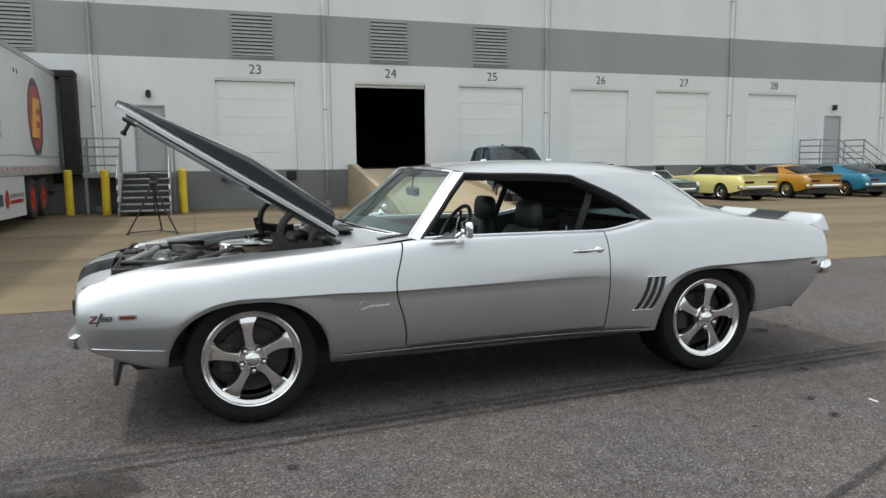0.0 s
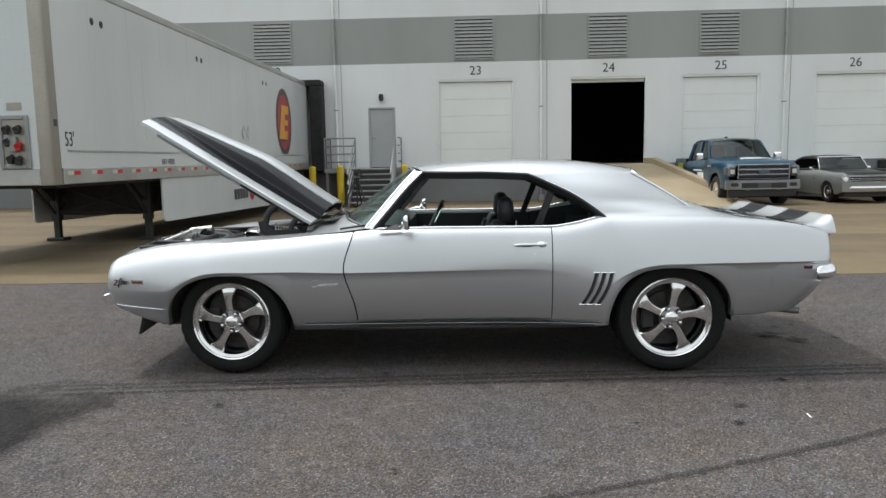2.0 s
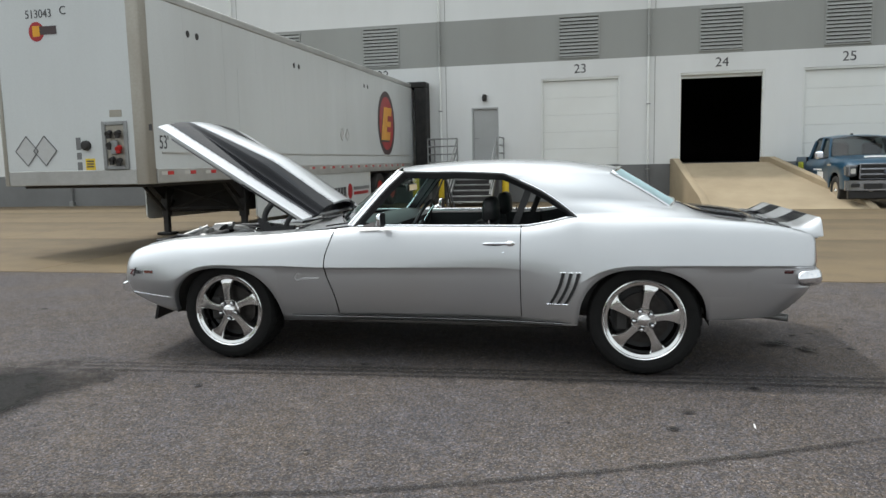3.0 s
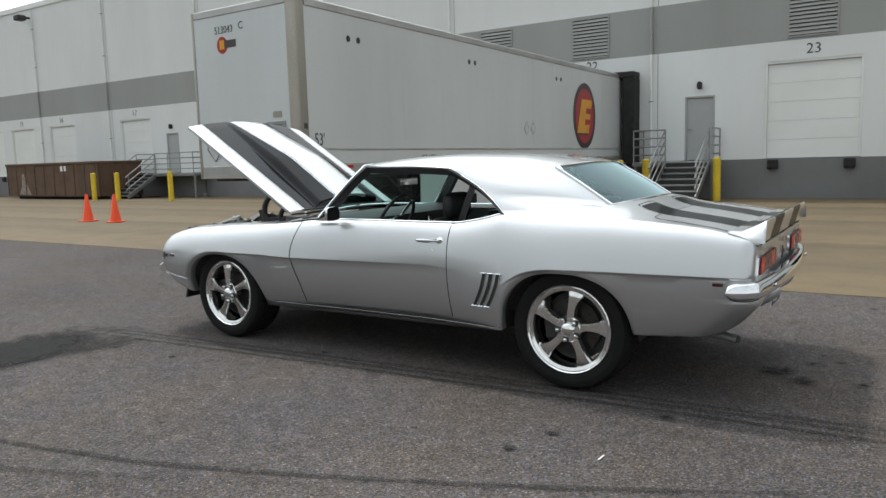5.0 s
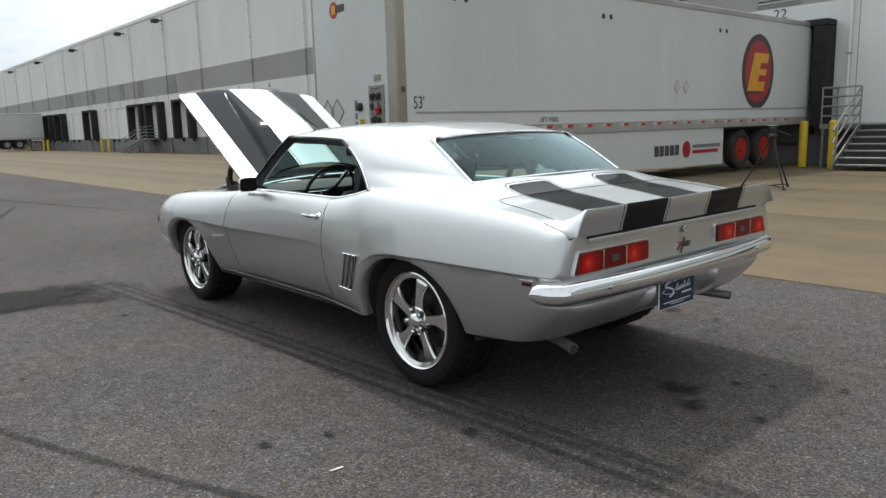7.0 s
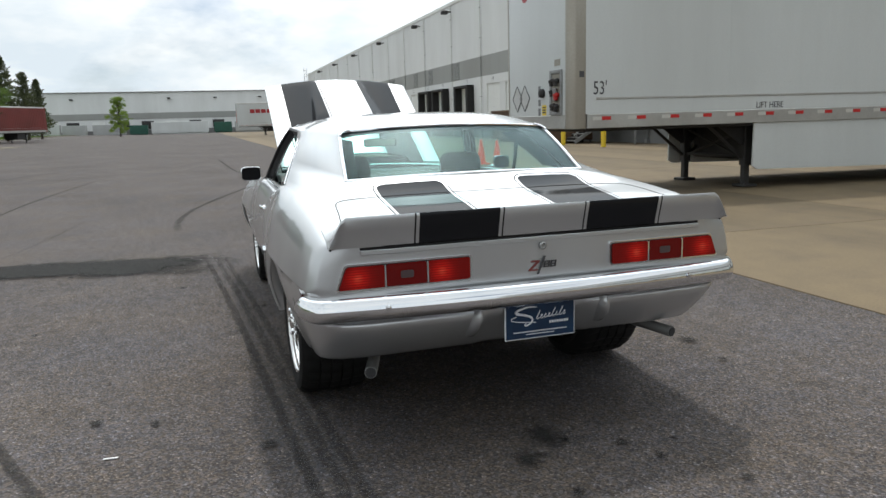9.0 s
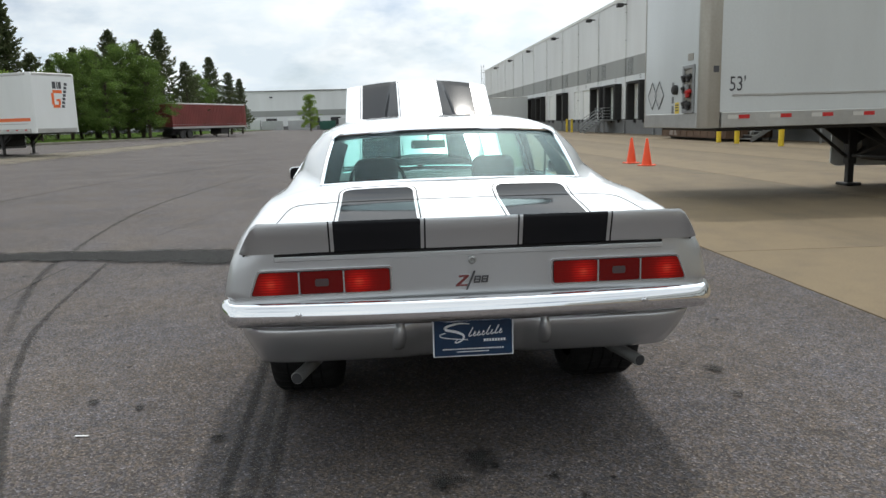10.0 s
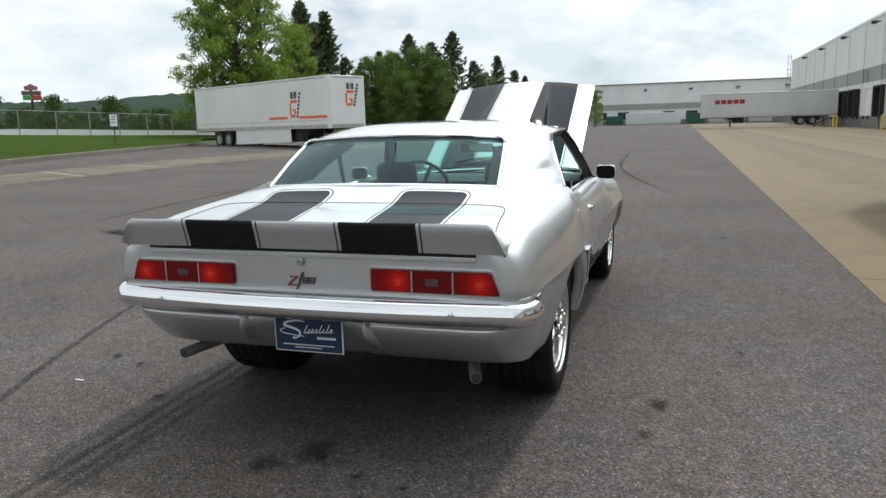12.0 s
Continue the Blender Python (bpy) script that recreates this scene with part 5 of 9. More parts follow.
RED_LENS = material("red_lens", (0.12, 0.004, 0.004), 0.25, spec=0.25)
RED_LIT = material("lit_red_lens", (0.14, 0.004, 0.003), 0.25, spec=0.25)
_b = node(RED_LIT, "ShaderNodeTexBrick", Scale=1.0)
_b.offset = 0.0
_b.inputs["Brick Width"].default_value, _b.inputs["Row Height"].default_value, _b.inputs["Mortar Size"].default_value = 0.009, 0.009, 0.0016
_b.inputs["Color1"].default_value, _b.inputs["Color2"].default_value, _b.inputs["Mortar"].default_value = (1, 1, 1, 1), (0.75, 0.75, 0.75, 1), (0.22, 0.22, 0.22, 1)
_m = node(RED_LIT, "ShaderNodeMapping")
_m.inputs["Rotation"].default_value = (radians(-90), 0, radians(-90))
link(RED_LIT, coords(RED_LIT), _m.inputs["Vector"])
link(RED_LIT, _m.outputs[0], _b.inputs["Vector"])
# two lit bulbs behind each lamp
_xyz = node(RED_LIT, "ShaderNodeSeparateXYZ")
link(RED_LIT, coords(RED_LIT), _xyz.inputs[0])
_ay = calc(RED_LIT, "ABSOLUTE", _xyz.outputs[1])
_dy = calc(RED_LIT, "MINIMUM", calc(RED_LIT, "ABSOLUTE", calc(RED_LIT, "SUBTRACT", _ay, 0.405)), calc(RED_LIT, "ABSOLUTE", calc(RED_LIT, "SUBTRACT", _ay, 0.715)))
_dz = calc(RED_LIT, "SUBTRACT", _xyz.outputs[2], 0.722)
_dd = calc(RED_LIT, "SQRT", calc(RED_LIT, "ADD", calc(RED_LIT, "MULTIPLY", _dy, _dy), calc(RED_LIT, "MULTIPLY", _dz, _dz)))
_e = ramp(RED_LIT, calc(RED_LIT, "MULTIPLY", _dd, 12.0), [(0.0, (1.0, 0.10, 0.05)), (0.25, (0.62, 0.012, 0.008)), (0.6, (0.16, 0.001, 0.001)), (0.9, (0.05, 0.0, 0.0))])
link(RED_LIT, mix(RED_LIT, 1.0, _e, _b.outputs["Color"], "MULTIPLY"), bsdf(RED_LIT).inputs["Emission Color"])
bsdf(RED_LIT).inputs["Emission Strength"].default_value = 0.42
MARKER_RED = material("dark_red_lens", (0.045, 0.003, 0.003), 0.3)
GREY_LENS = material("grey_lens", (0.075, 0.05, 0.05), 0.25)
X_T = 3.698


def soft_corners(pts, r, n=4):
    """A polygon with its corners rounded off."""
    out = []
    for i, p in enumerate(pts):
        p, a, b = Vector(p), Vector(pts[i - 1]), Vector(pts[(i + 1) % len(pts)])
        d = min(r, 0.25 * (a - p).length, 0.25 * (b - p).length)
        a, b = p + (a - p).normalized() * d, p + (b - p).normalized() * d
        for k in range(n + 1):
            t = k / n
            out.append(tuple(a * (1 - t) ** 2 + p * 2 * t * (1 - t) + b * t ** 2))
    return out


for sgn in (1, -1):
    def tl(y0, y1, z0, z1, slant=0.0):
        return soft_corners([(sgn * y0, z0), (sgn * y1, z0), (sgn * (y1 - slant), z1), (sgn * y0, z1)], 0.011)
    lamp = part("tail_light", Shape().prism(tl(0.288, 0.795, 0.677, 0.773, 0.035), X_T - 0.03, X_T + 0.004, "x"), CHROME, coupe, "lit red three-part tail light in a chrome bezel")
    part("gasket", Shape().prism(tl(0.294, 0.788, 0.6825, 0.7675, 0.033), X_T, X_T + 0.0065, "x"), TRIM_BLACK, lamp)
    part("lens", Shape().prism(tl(0.297, 0.456, 0.685, 0.765), X_T, X_T + 0.014, "x"), RED_LIT, lamp)
    part("lens", Shape().prism(tl(0.462, 0.613, 0.685, 0.765), X_T, X_T + 0.012, "x"), RED_LENS, lamp, "dark red centre lens with a small clear window")
    part("lens", Shape().prism(tl(0.619, 0.784, 0.685, 0.765, 0.030), X_T, X_T + 0.014, "x"), RED_LIT, lamp)
    part("reverse_window", Shape().prism(tl(0.512, 0.560, 0.711, 0.738), X_T, X_T + 0.0145, "x"), GREY_LENS, lamp)
    for y in (0.459, 0.616):
        part("divider", Shape().prism(tl(y - 0.003, y + 0.003, 0.685, 0.764), X_T, X_T + 0.0155, "x"), CHROME, lamp)
    part("side_marker", Shape().box((3.515, -sgn * (side_point(3.53, 0.645) + 0.004), 0.636), (3.565, -sgn * (side_point(3.53, 0.645) - 0.05), 0.652), 0.003), MARKER_RED, coupe, "small red side marker with a chrome edge")
    part("marker_edge", Shape().box((3.505, -sgn * (side_point(3.53, 0.645) + 0.004), 0.6555), (3.572, -sgn * (side_point(3.53, 0.645) - 0.05), 0.661), 0.002), CHROME, coupe)
    part("front_marker", skin_bar(-0.556, -0.489, 0.592, 0.606, 0.005, sgn), material("amber_lens", (0.13, 0.03, 0.018), 0.25), coupe, "small amber side marker with a chrome surround")
    part("marker_edge", skin_bar(-0.564, -0.480, 0.586, 0.612, 0.0025, sgn), CHROME, coupe)

# rear bumper: one chrome bar wrapped round the corners
bar = []
for u in sorted({q * v for q in (1, -1) for v in [k / 30 for k in range(26)] + [0.85, 0.87, 0.89, 0.91, 0.93, 0.95, 0.965, 0.98, 0.99, 1.0]}):
    a = abs(u)
    if a <= 0.75:
        y = u / 0.75 * 0.855
        x = 3.772 - 0.055 * (a / 0.75) ** 2.2
    else:
        b = (a - 0.75) / 0.25
        y = math.copysign(0.855 + 0.062 * math.sin(b * math.pi / 2), u)
        x = 3.717 - 0.135 * b ** 1.25
    end = 0.42 + 0.58 * math.sqrt(max(0.0, 1 - (max(0.0, a - 0.90) / 0.10) ** 2.6))
    out = Vector((1, 0, 0)) if a <= 0.75 else Vector((1 - 0.9 * (a - 0.75) / 0.25, math.copysign(0.9 * (a - 0.75) / 0.25 + 0.1, u), 0)).normalized()
    c = Vector((x, y, 0.612))
    ring = []
    for o, z in ((-0.05, 0.043), (-0.022, 0.046), (-0.011, 0.044), (-0.003, 0.037), (0.004, 0.024), (0.009, 0.006), (0.010, -0.008), (0.007, -0.020), (-0.001, -0.031), (-0.012, -0.040), (-0.026, -0.046), (-0.05, -0.044)):
        ring.append(c + out * o + Vector((0, 0, z * end)))
    bar.append(ring)
bumper = part("rear_bumper", Shape().loops(bar), CHROME, coupe, "chrome rear bumper wrapped round the corners", angle=50)
for y in (-0.62, 0.62):
    part("bolt", Shape().lathe([(0.011, 0), (0.010, 0.004), (0.001, 0.006)], 14, pose(3.757, y, 0.618, 0, 90, 0)), CHROME, bumper)
# valance below it
VAL = []
for inset, z, drop in ((0.060, 0.590, 0.0), (0.030, 0.582, 0.0), (0.024, 0.562, 0.0), (0.004, 0.553, 0.0), (0.0, 0.543, 0.0), (0.008, 0.520, 0.0), (0.028, 0.487, 0.0), (0.060, 0.450, 0.2), (0.095, 0.415, 0.6), (0.118, 0.398, 0.9), (0.132, 0.388, 1.0), (0.30, 0.386, 1.0)):
    rear, low = 3.702 - inset, z - 0.026 * drop
    side = side_point(3.36, low) + 0.0015 - (0.10 if inset > 0.2 else 0.0)
    back = 0.10 if inset > 0.2 else 0.0
    half = [(x, side_point(x, low) + (0.0015 if low < 0.5 or x > 3.3 else -0.004) - back, low - 0.012 * (1 - step(3.12, 3.33, x)) * drop) for x in (3.125, 3.16, 3.21, 3.26, 3.30, 3.33)]
    high = max(0.0, (z - 0.388) / 0.202)
    for a in np.linspace(0, math.pi / 2, 19):
        x = 3.36 + (rear - 3.36) * math.sin(a) ** (0.72 - 0.10 * high)
        y = (0.48 + (side - 0.48) * math.cos(a) ** (0.46 - 0.20 * high)) * crease_w(min(x, 3.62)) / crease_w(3.36)
        half.append((x, y, low + (z - low) * math.sin(a)))
    for y in (0.40, 0.32, 0.27, 0.25, 0.23, 0.21, 0.19, 0.12, 0.0):
        half.append((rear - 0.035 * (1 - step(0.19, 0.25, y)) * (1 if z > 0.44 else 0.4), y, z))
    VAL.append(half + [(x, -y, h) for x, y, h in half[-2::-1]])
part("valance", Shape().grid(VAL), SILVER, coupe, "silver rear valance panel", angle=50)
for sgn in (1, -1):
    guard = []
    for z, w, d in ((0.592, 0.005, -0.006), (0.580, 0.010, 0.020), (0.556, 0.018, 0.040), (0.525, 0.023, 0.044), (0.490, 0.024, 0.026), (0.462, 0.020, -0.010), (0.440, 0.013, -0.046)):
        guard.append([(3.690 + d * f - 0.05 * (1 - f), sgn * (0.262 + w * q + (0.575 - z) * 0.10), z) for q, f in ((-1.5, 0.0), (-1.0, 0.55), (-0.5, 0.92), (0.0, 1.0), (0.5, 0.92), (1.0, 0.55), (1.5, 0.0))])
    part("bumper_guard", Shape().loops(guard), SILVER, coupe, "silver moulded bumper guard", angle=60)
    # dark strip added to paint the shade beneath the bumper
    part("bumper_shadow_strip", Shape().box((3.655, sgn * 0.30, 0.5655), (3.675, sgn * 0.70, 0.5715), 0.002), GAP, coupe)
    tip = part("exhaust_tip", Shape().tube([(3.10, sgn * 0.56, 0.352), (3.40, sgn * 0.60, 0.345), (3.50, sgn * 0.630, 0.341), (3.595, sgn * 0.662, 0.334)], 0.0235, 16), STEEL, coupe, "dull steel exhaust tip")
    # dark plug coloured as the shade inside the pipe
    part("exhaust_bore", Shape().cyl((3.555, sgn * 0.6487, 0.3370), (3.5975, sgn * 0.6629, 0.3338), 0.0205, n=16), UNLIT_SHADE, tip)
PLATE_BLUE = worn("blue_plate", (0.008, 0.035, 0.085), (0.006, 0.02, 0.05), 0.35, 20, 90, 0.02)
PLATE_WHITE = material("white_ink", (0.75, 0.76, 0.78), 0.4)
plate = part("licence_plate", Shape().box((3.668, -0.148, 0.412), (3.674, 0.152, 0.562), 0.002, m=None), PLATE_WHITE, coupe, "blue dealer plate with white script marks")
part("plate_field", Shape().box((3.6742, -0.143, 0.417), (3.6755, 0.147, 0.557), 0), PLATE_BLUE, plate)
script = Shape()
script.tube(spline([(3.677, -0.012, 0.537), (3.677, -0.05, 0.540), (3.677, -0.095, 0.530), (3.677, -0.100, 0.518), (3.677, -0.06, 0.508), (3.677, -0.034, 0.494), (3.677, -0.040, 0.476), (3.677, -0.066, 0.466), (3.677, -0.058, 0.480)], 36), [0.0015 + 0.0035 * math.sin(math.pi * k / 35) for k in range(36)], 6)
script.tube(spline([(3.677, -0.018, 0.477), (3.677, -0.10, 0.486), (3.677, -0.124, 0.497), (3.677, -0.100, 0.506)], 18), 0.0017, 5)
# a run of leaning strokes and loops, tall at three places
for k in range(8):
    y, z, tall = -0.016 + 0.0162 * k, 0.489 + 0.0011 * k, 0.034 if k in (0, 4, 6) else 0.017
    script.tube([(3.677, y + 0.5 * tall, z + tall), (3.677, y, z + 0.003), (3.677, y + 0.005, z), (3.677, y + 0.013, z + 0.006)], 0.0019, 5)
    if k in (1, 2, 3, 7):
        script.tube([(3.677, y + 0.004, z + 0.008), (3.677, y + 0.011, z + 0.014), (3.677, y + 0.006, z + 0.018)], 0.0015, 5)
part("script_mark", script, PLATE_WHITE, plate)
for k in range(8):
    part("print_line", Shape().box((3.676, 0.040 + 0.0105 * k, 0.468), (3.677, 0.0475 + 0.0105 * k, 0.478), 0), PLATE_WHITE, plate)
for k in range(26):
    part("print_line", Shape().box((3.676, -0.112 + 0.0088 * k, 0.440), (3.677, -0.1055 + 0.0088 * k, 0.4445), 0), PLATE_WHITE, plate)
part("print_line", Shape().box((3.676, -0.06, 0.430), (3.677, 0.06, 0.433), 0), PLATE_WHITE, plate)
part("trunk_lock", Shape().lathe([(0.015, 0), (0.015, 0.006), (0.010, 0.010), (0.006, 0.004), (0.001, 0.004)], 20, pose(3.7015, 0.0, 0.782, 0, 90, 0)), CAST, coupe)
BADGE_RED = material("badge_red", (0.13, 0.014, 0.012), 0.4)
BADGE_DARK = material("badge_grey", (0.10, 0.10, 0.105), 0.3, 0.7)


def badge(m, parent=coupe):
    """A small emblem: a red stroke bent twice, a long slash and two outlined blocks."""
    def slant(pts, k=0.20):
        return [(y + k * z, z) for y, z in pts]
    zig = [(-0.062, 0.013), (-0.062, 0.026), (-0.018, 0.026), (-0.018, 0.015), (-0.048, -0.016), (-0.016, -0.016), (-0.016, -0.028), (-0.072, -0.028), (-0.072, -0.018), (-0.040, 0.013)]
    b = part("emblem", Shape().prism(slant(zig), 0, 0.004, "x"), CHROME, parent, at=m)
    thin = [(-0.065, 0.016), (-0.065, 0.023), (-0.021, 0.023), (-0.021, 0.016), (-0.053, -0.019), (-0.019, -0.019), (-0.019, -0.025), (-0.069, -0.025), (-0.069, -0.019), (-0.036, 0.016)]
    part("red_stroke", Shape().prism(slant(thin), 0.0, 0.006, "x"), BADGE_RED, b)
    part("slash", Shape().prism([(-0.030, -0.044), (-0.022, -0.044), (0.016, 0.042), (0.006, 0.042)], 0, 0.008, "x"), BADGE_DARK, b)
    for y0 in (0.008, 0.042):
        ring = Shape()
        for a, c in (((y0, 0.012), (y0 + 0.029, 0.018)), ((y0, -0.014), (y0 + 0.029, -0.008)), ((y0, -0.001), (y0 + 0.029, 0.004))):
            ring.prism(slant([(a[0], a[1]), (c[0], a[1]), (c[0], c[1]), (a[0], c[1])]), 0, 0.005, "x")
        ring.prism(slant([(y0 + 0.023, -0.008), (y0 + 0.029, -0.008), (y0 + 0.029, 0.012), (y0 + 0.023, 0.012)]), 0, 0.0048, "x")
        ring.prism(slant([(y0, -0.008), (y0 + 0.006, -0.008), (y0 + 0.006, 0.012), (y0, 0.012)]), 0, 0.0048, "x")
        part("grey_block", ring, BADGE_DARK, b)


badge(pose(3.699, 0.0, 0.708) @ Matrix.Scale(0.80, 4))
badge(Matrix.Translation((-0.640, -(crease_w(-0.640) + 0.0015), 0.594)) @ pose(0, 0, 0, 0, 0, -90 - 17) @ Matrix.Scale(0.72, 4))
_script = spline([(0.605, 0.600), (0.582, 0.604), (0.566, 0.580), (0.578, 0.560), (0.600, 0.566), (0.612, 0.580), (0.620, 0.566), (0.634, 0.580), (0.642, 0.566), (0.656, 0.580), (0.664, 0.567), (0.678, 0.582), (0.688, 0.569), (0.702, 0.583), (0.714, 0.572), (0.728, 0.584)], 90)
part("fender_script", Shape().tube([(x, -(side_point(x, z) + 0.002), z) for x, z in _script], 0.0016, 5), POLISHED, coupe)

# ---- coupe: flanks ----
for sgn in (1, -1):
    for k in range(3):
        x0 = 2.288 + 0.045 * k
        line = [(x0 - 0.08 * u + 0.012 * math.sin(u * math.pi), 0.632 - 0.195 * u) for u in np.linspace(0, 1, 9)]
        s = Shape().loops([[(x + dx, -sgn * (side_point(x, z) + o), z) for dx, o in ((-0.011, -0.02), (-0.011, 0.002), (0.008, 0.006), (0.012, -0.02))] for x, z in line])
        part("gill", s, TRIM_BLACK, coupe, "dark slanted louvre slot")
        for x, z in (line[0], line[-1]):
            part("gill_edge", Shape().box((x - 0.022, -sgn * (side_point(x, z) + 0.009), z - 0.0025), (x + 0.018, -sgn * (side_point(x, z) - 0.02), z + 0.003), 0.002), CHROME, coupe)
        part("gill_rim", Shape().tube([(x + 0.013, -sgn * (side_point(x, z) + 0.005), z) for x, z in line], 0.0022, 5), CHROME, coupe)
    for c, w, top, ahead in ARCHES:
        line = []
        for a in np.linspace(0, math.pi, 61):
            x = c - (w + ahead * (math.cos(a) > 0)) * math.cos(a) * 0.9999
            z = arch_z(x)
            line.append((x, -sgn * (side_point(x, z) - 0.003), z + 0.001))
        part("arch_lip", Shape().tube(line, 0.0028, 6), SILVER, coupe)
    dr = door_l if sgn == 1 else door_r
    hw = crease_w(1.9) - 0.030
    part("door_handle", Shape().tube(spline([(1.800, -sgn * (hw + 0.012), 0.800), (1.84, -sgn * (hw + 0.022), 0.803), (1.93, -sgn * (hw + 0.024), 0.803), (1.965, -sgn * (hw + 0.014), 0.801)], 14), [0.004] + [0.008] * 12 + [0.010], 8).lathe([(0.026, -0.01), (0.026, 0.012), (0.018, 0.022), (0.001, 0.024)], 20, pose(1.968, -sgn * (hw - 0.004), 0.800, sgn * 90, 0, 0) @ Matrix.Diagonal((1.25, 0.8, 1, 1))), CHROME, dr, "chrome door handle")
    # thin near-black bar close under the handle, sets off the chrome
    part("handle_recess", Shape().tube(spline([(1.800, -sgn * (hw + 0.004), 0.792), (1.88, -sgn * (hw + 0.008), 0.791), (1.96, -sgn * (hw + 0.006), 0.788)], 10), 0.006, 6), GAP, dr)
    part("door_lock", Shape().lathe([(0.012, 0), (0.012, 0.01), (0.007, 0.014), (0.001, 0.012)], 16, pose(1.925, -sgn * (crease_w(1.925) - 0.022), 0.742, sgn * 90, 0, 0)), CHROME, dr)
    mir = part("door_mirror", Shape().loops([[(x, -sgn * 0.90 + k * 0.064 * math.copysign(abs(math.cos(a)) ** 0.45, math.cos(a)), 0.948 + k * 0.046 * math.copysign(abs(math.sin(a)) ** 0.45, math.sin(a))) for a in np.linspace(0, 2 * math.pi, 32, endpoint=False)] for x, k in ((1.134, 0.25), (1.136, 0.6), (1.142, 0.86), (1.150, 0.97), (1.165, 1.0), (1.168, 0.97))]), CHROME, dr, "chrome rectangular door mirror", angle=60)
    # the mirror's dark reflection is painted as a matt near-black colour
    part("mirror_glass", Shape().loops([[(x, -sgn * 0.90 + k * 0.064 * math.copysign(abs(math.cos(a)) ** 0.45, math.cos(a)), 0.948 + k * 0.046 * math.copysign(abs(math.sin(a)) ** 0.45, math.sin(a))) for a in np.linspace(0, 2 * math.pi, 32, endpoint=False)] for x, k in ((1.166, 0.92), (1.1695, 0.92))]), material("mirror_dark_reflection", (0.008, 0.008, 0.009), 0.5, spec=0.1), mir)
    part("mirror_foot", Shape().loops([[(x, -sgn * (0.84 + 0.01 * k), 0.898 + h) for x, h in ((0.98, 0.0), (1.02, 0.012), (1.10, 0.02 + 0.006 * k), (1.125, 0.02), (1.12, 0.0))] for k in range(4)]).tube([(1.11, -sgn * 0.865, 0.91), (1.13, -sgn * 0.885, 0.93), (1.135, -sgn * 0.90, 0.945)], 0.011, 8), CHROME, mir)
    part("rocker_seam", Shape().tube([(x, -sgn * (side_point(x, 0.318) + 0.001), 0.318) for x in np.linspace(0.50, 2.36, 30)], 0.0028, 5), GAP, coupe)
    part("rocker_edge", Shape().tube([(x, -sgn * (side_point(x, 0.310) + 0.001), 0.311) for x in np.linspace(0.50, 2.36, 30)], 0.0014, 5), SILVER, coupe)
    part("valance_seam", Shape().tube([(x, -sgn * (side_point(x, 0.424 - 0.075 * (x + 0.35)) + 0.0005), 0.424 - 0.075 * (x + 0.35)) for x in np.linspace(-0.69, -0.352, 14)], 0.0015, 5), CHROME, coupe)
    part("window_seal", Shape().grid(strip_between([(x, -sgn * -y, z - 0.012) for x, y, z in pillar_out + rail_a[1:-1] + sail_front], [(x + 0.01, -sgn * -(y + 0.022), z - 0.045) for x, y, z in pillar_out + rail_a[1:-1] + sail_front])), TRIM_BLACK, coupe)
# front bumper and chin
fb = []
for k in range(33):
    u = -1 + k / 16
    y, x = 0.800 * math.sin(u * math.pi / 2), -0.785 + 0.050 * abs(u) ** 6
    fb.append([(x + o, y * (1.0 + 0.012 * (o < 0)), 0.485 + z) for o, z in ((0.05, 0.032), (0.0, 0.034), (-0.022, 0.022), (-0.026, -0.012), (-0.01, -0.032), (0.05, -0.034))])
part("front_bumper", Shape().loops(fb), CHROME, coupe, "chrome front bumper", angle=40)
part("chin_spoiler", Shape().loops([[(-0.62 + 0.10 * abs(y) ** 2, y, 0.40), (-0.60 + 0.10 * abs(y) ** 2, y, 0.40), (-0.645 + 0.10 * abs(y) ** 2, y, 0.232), (-0.665 + 0.10 * abs(y) ** 2, y, 0.232)] for y in np.linspace(-0.70, 0.70, 15)]), TRIM_BLACK, coupe)
part("grille", Shape().box((-0.806, -0.50, 0.55), (-0.76, 0.50, 0.64), 0.01), TRIM_BLACK, coupe)

# ---- coupe: cabin ----
part("cabin_floor", Shape().box((0.60, -0.60, 0.34), (2.95, 0.60, 0.37), 0.0), VINYL, coupe)
part("dashboard", Shape().loops([[(0.72, y, 0.90), (0.90, y, 0.925), (1.04, y, 0.915), (1.10, y, 0.88), (1.10, y, 0.74), (1.02, y, 0.62), (0.80, y, 0.60)] for y in (-0.72, -0.5, 0, 0.5, 0.72)]), VINYL, coupe)
for y in (-0.46, -0.28):
    part("gauge", Shape().lathe([(0.06, 0), (0.062, 0.02), (0.054, 0.02), (0.05, 0.005), (0.001, 0.005)], 24, pose(1.10, y, 0.815, 0, 90, 0)), TRIM_BLACK, coupe)
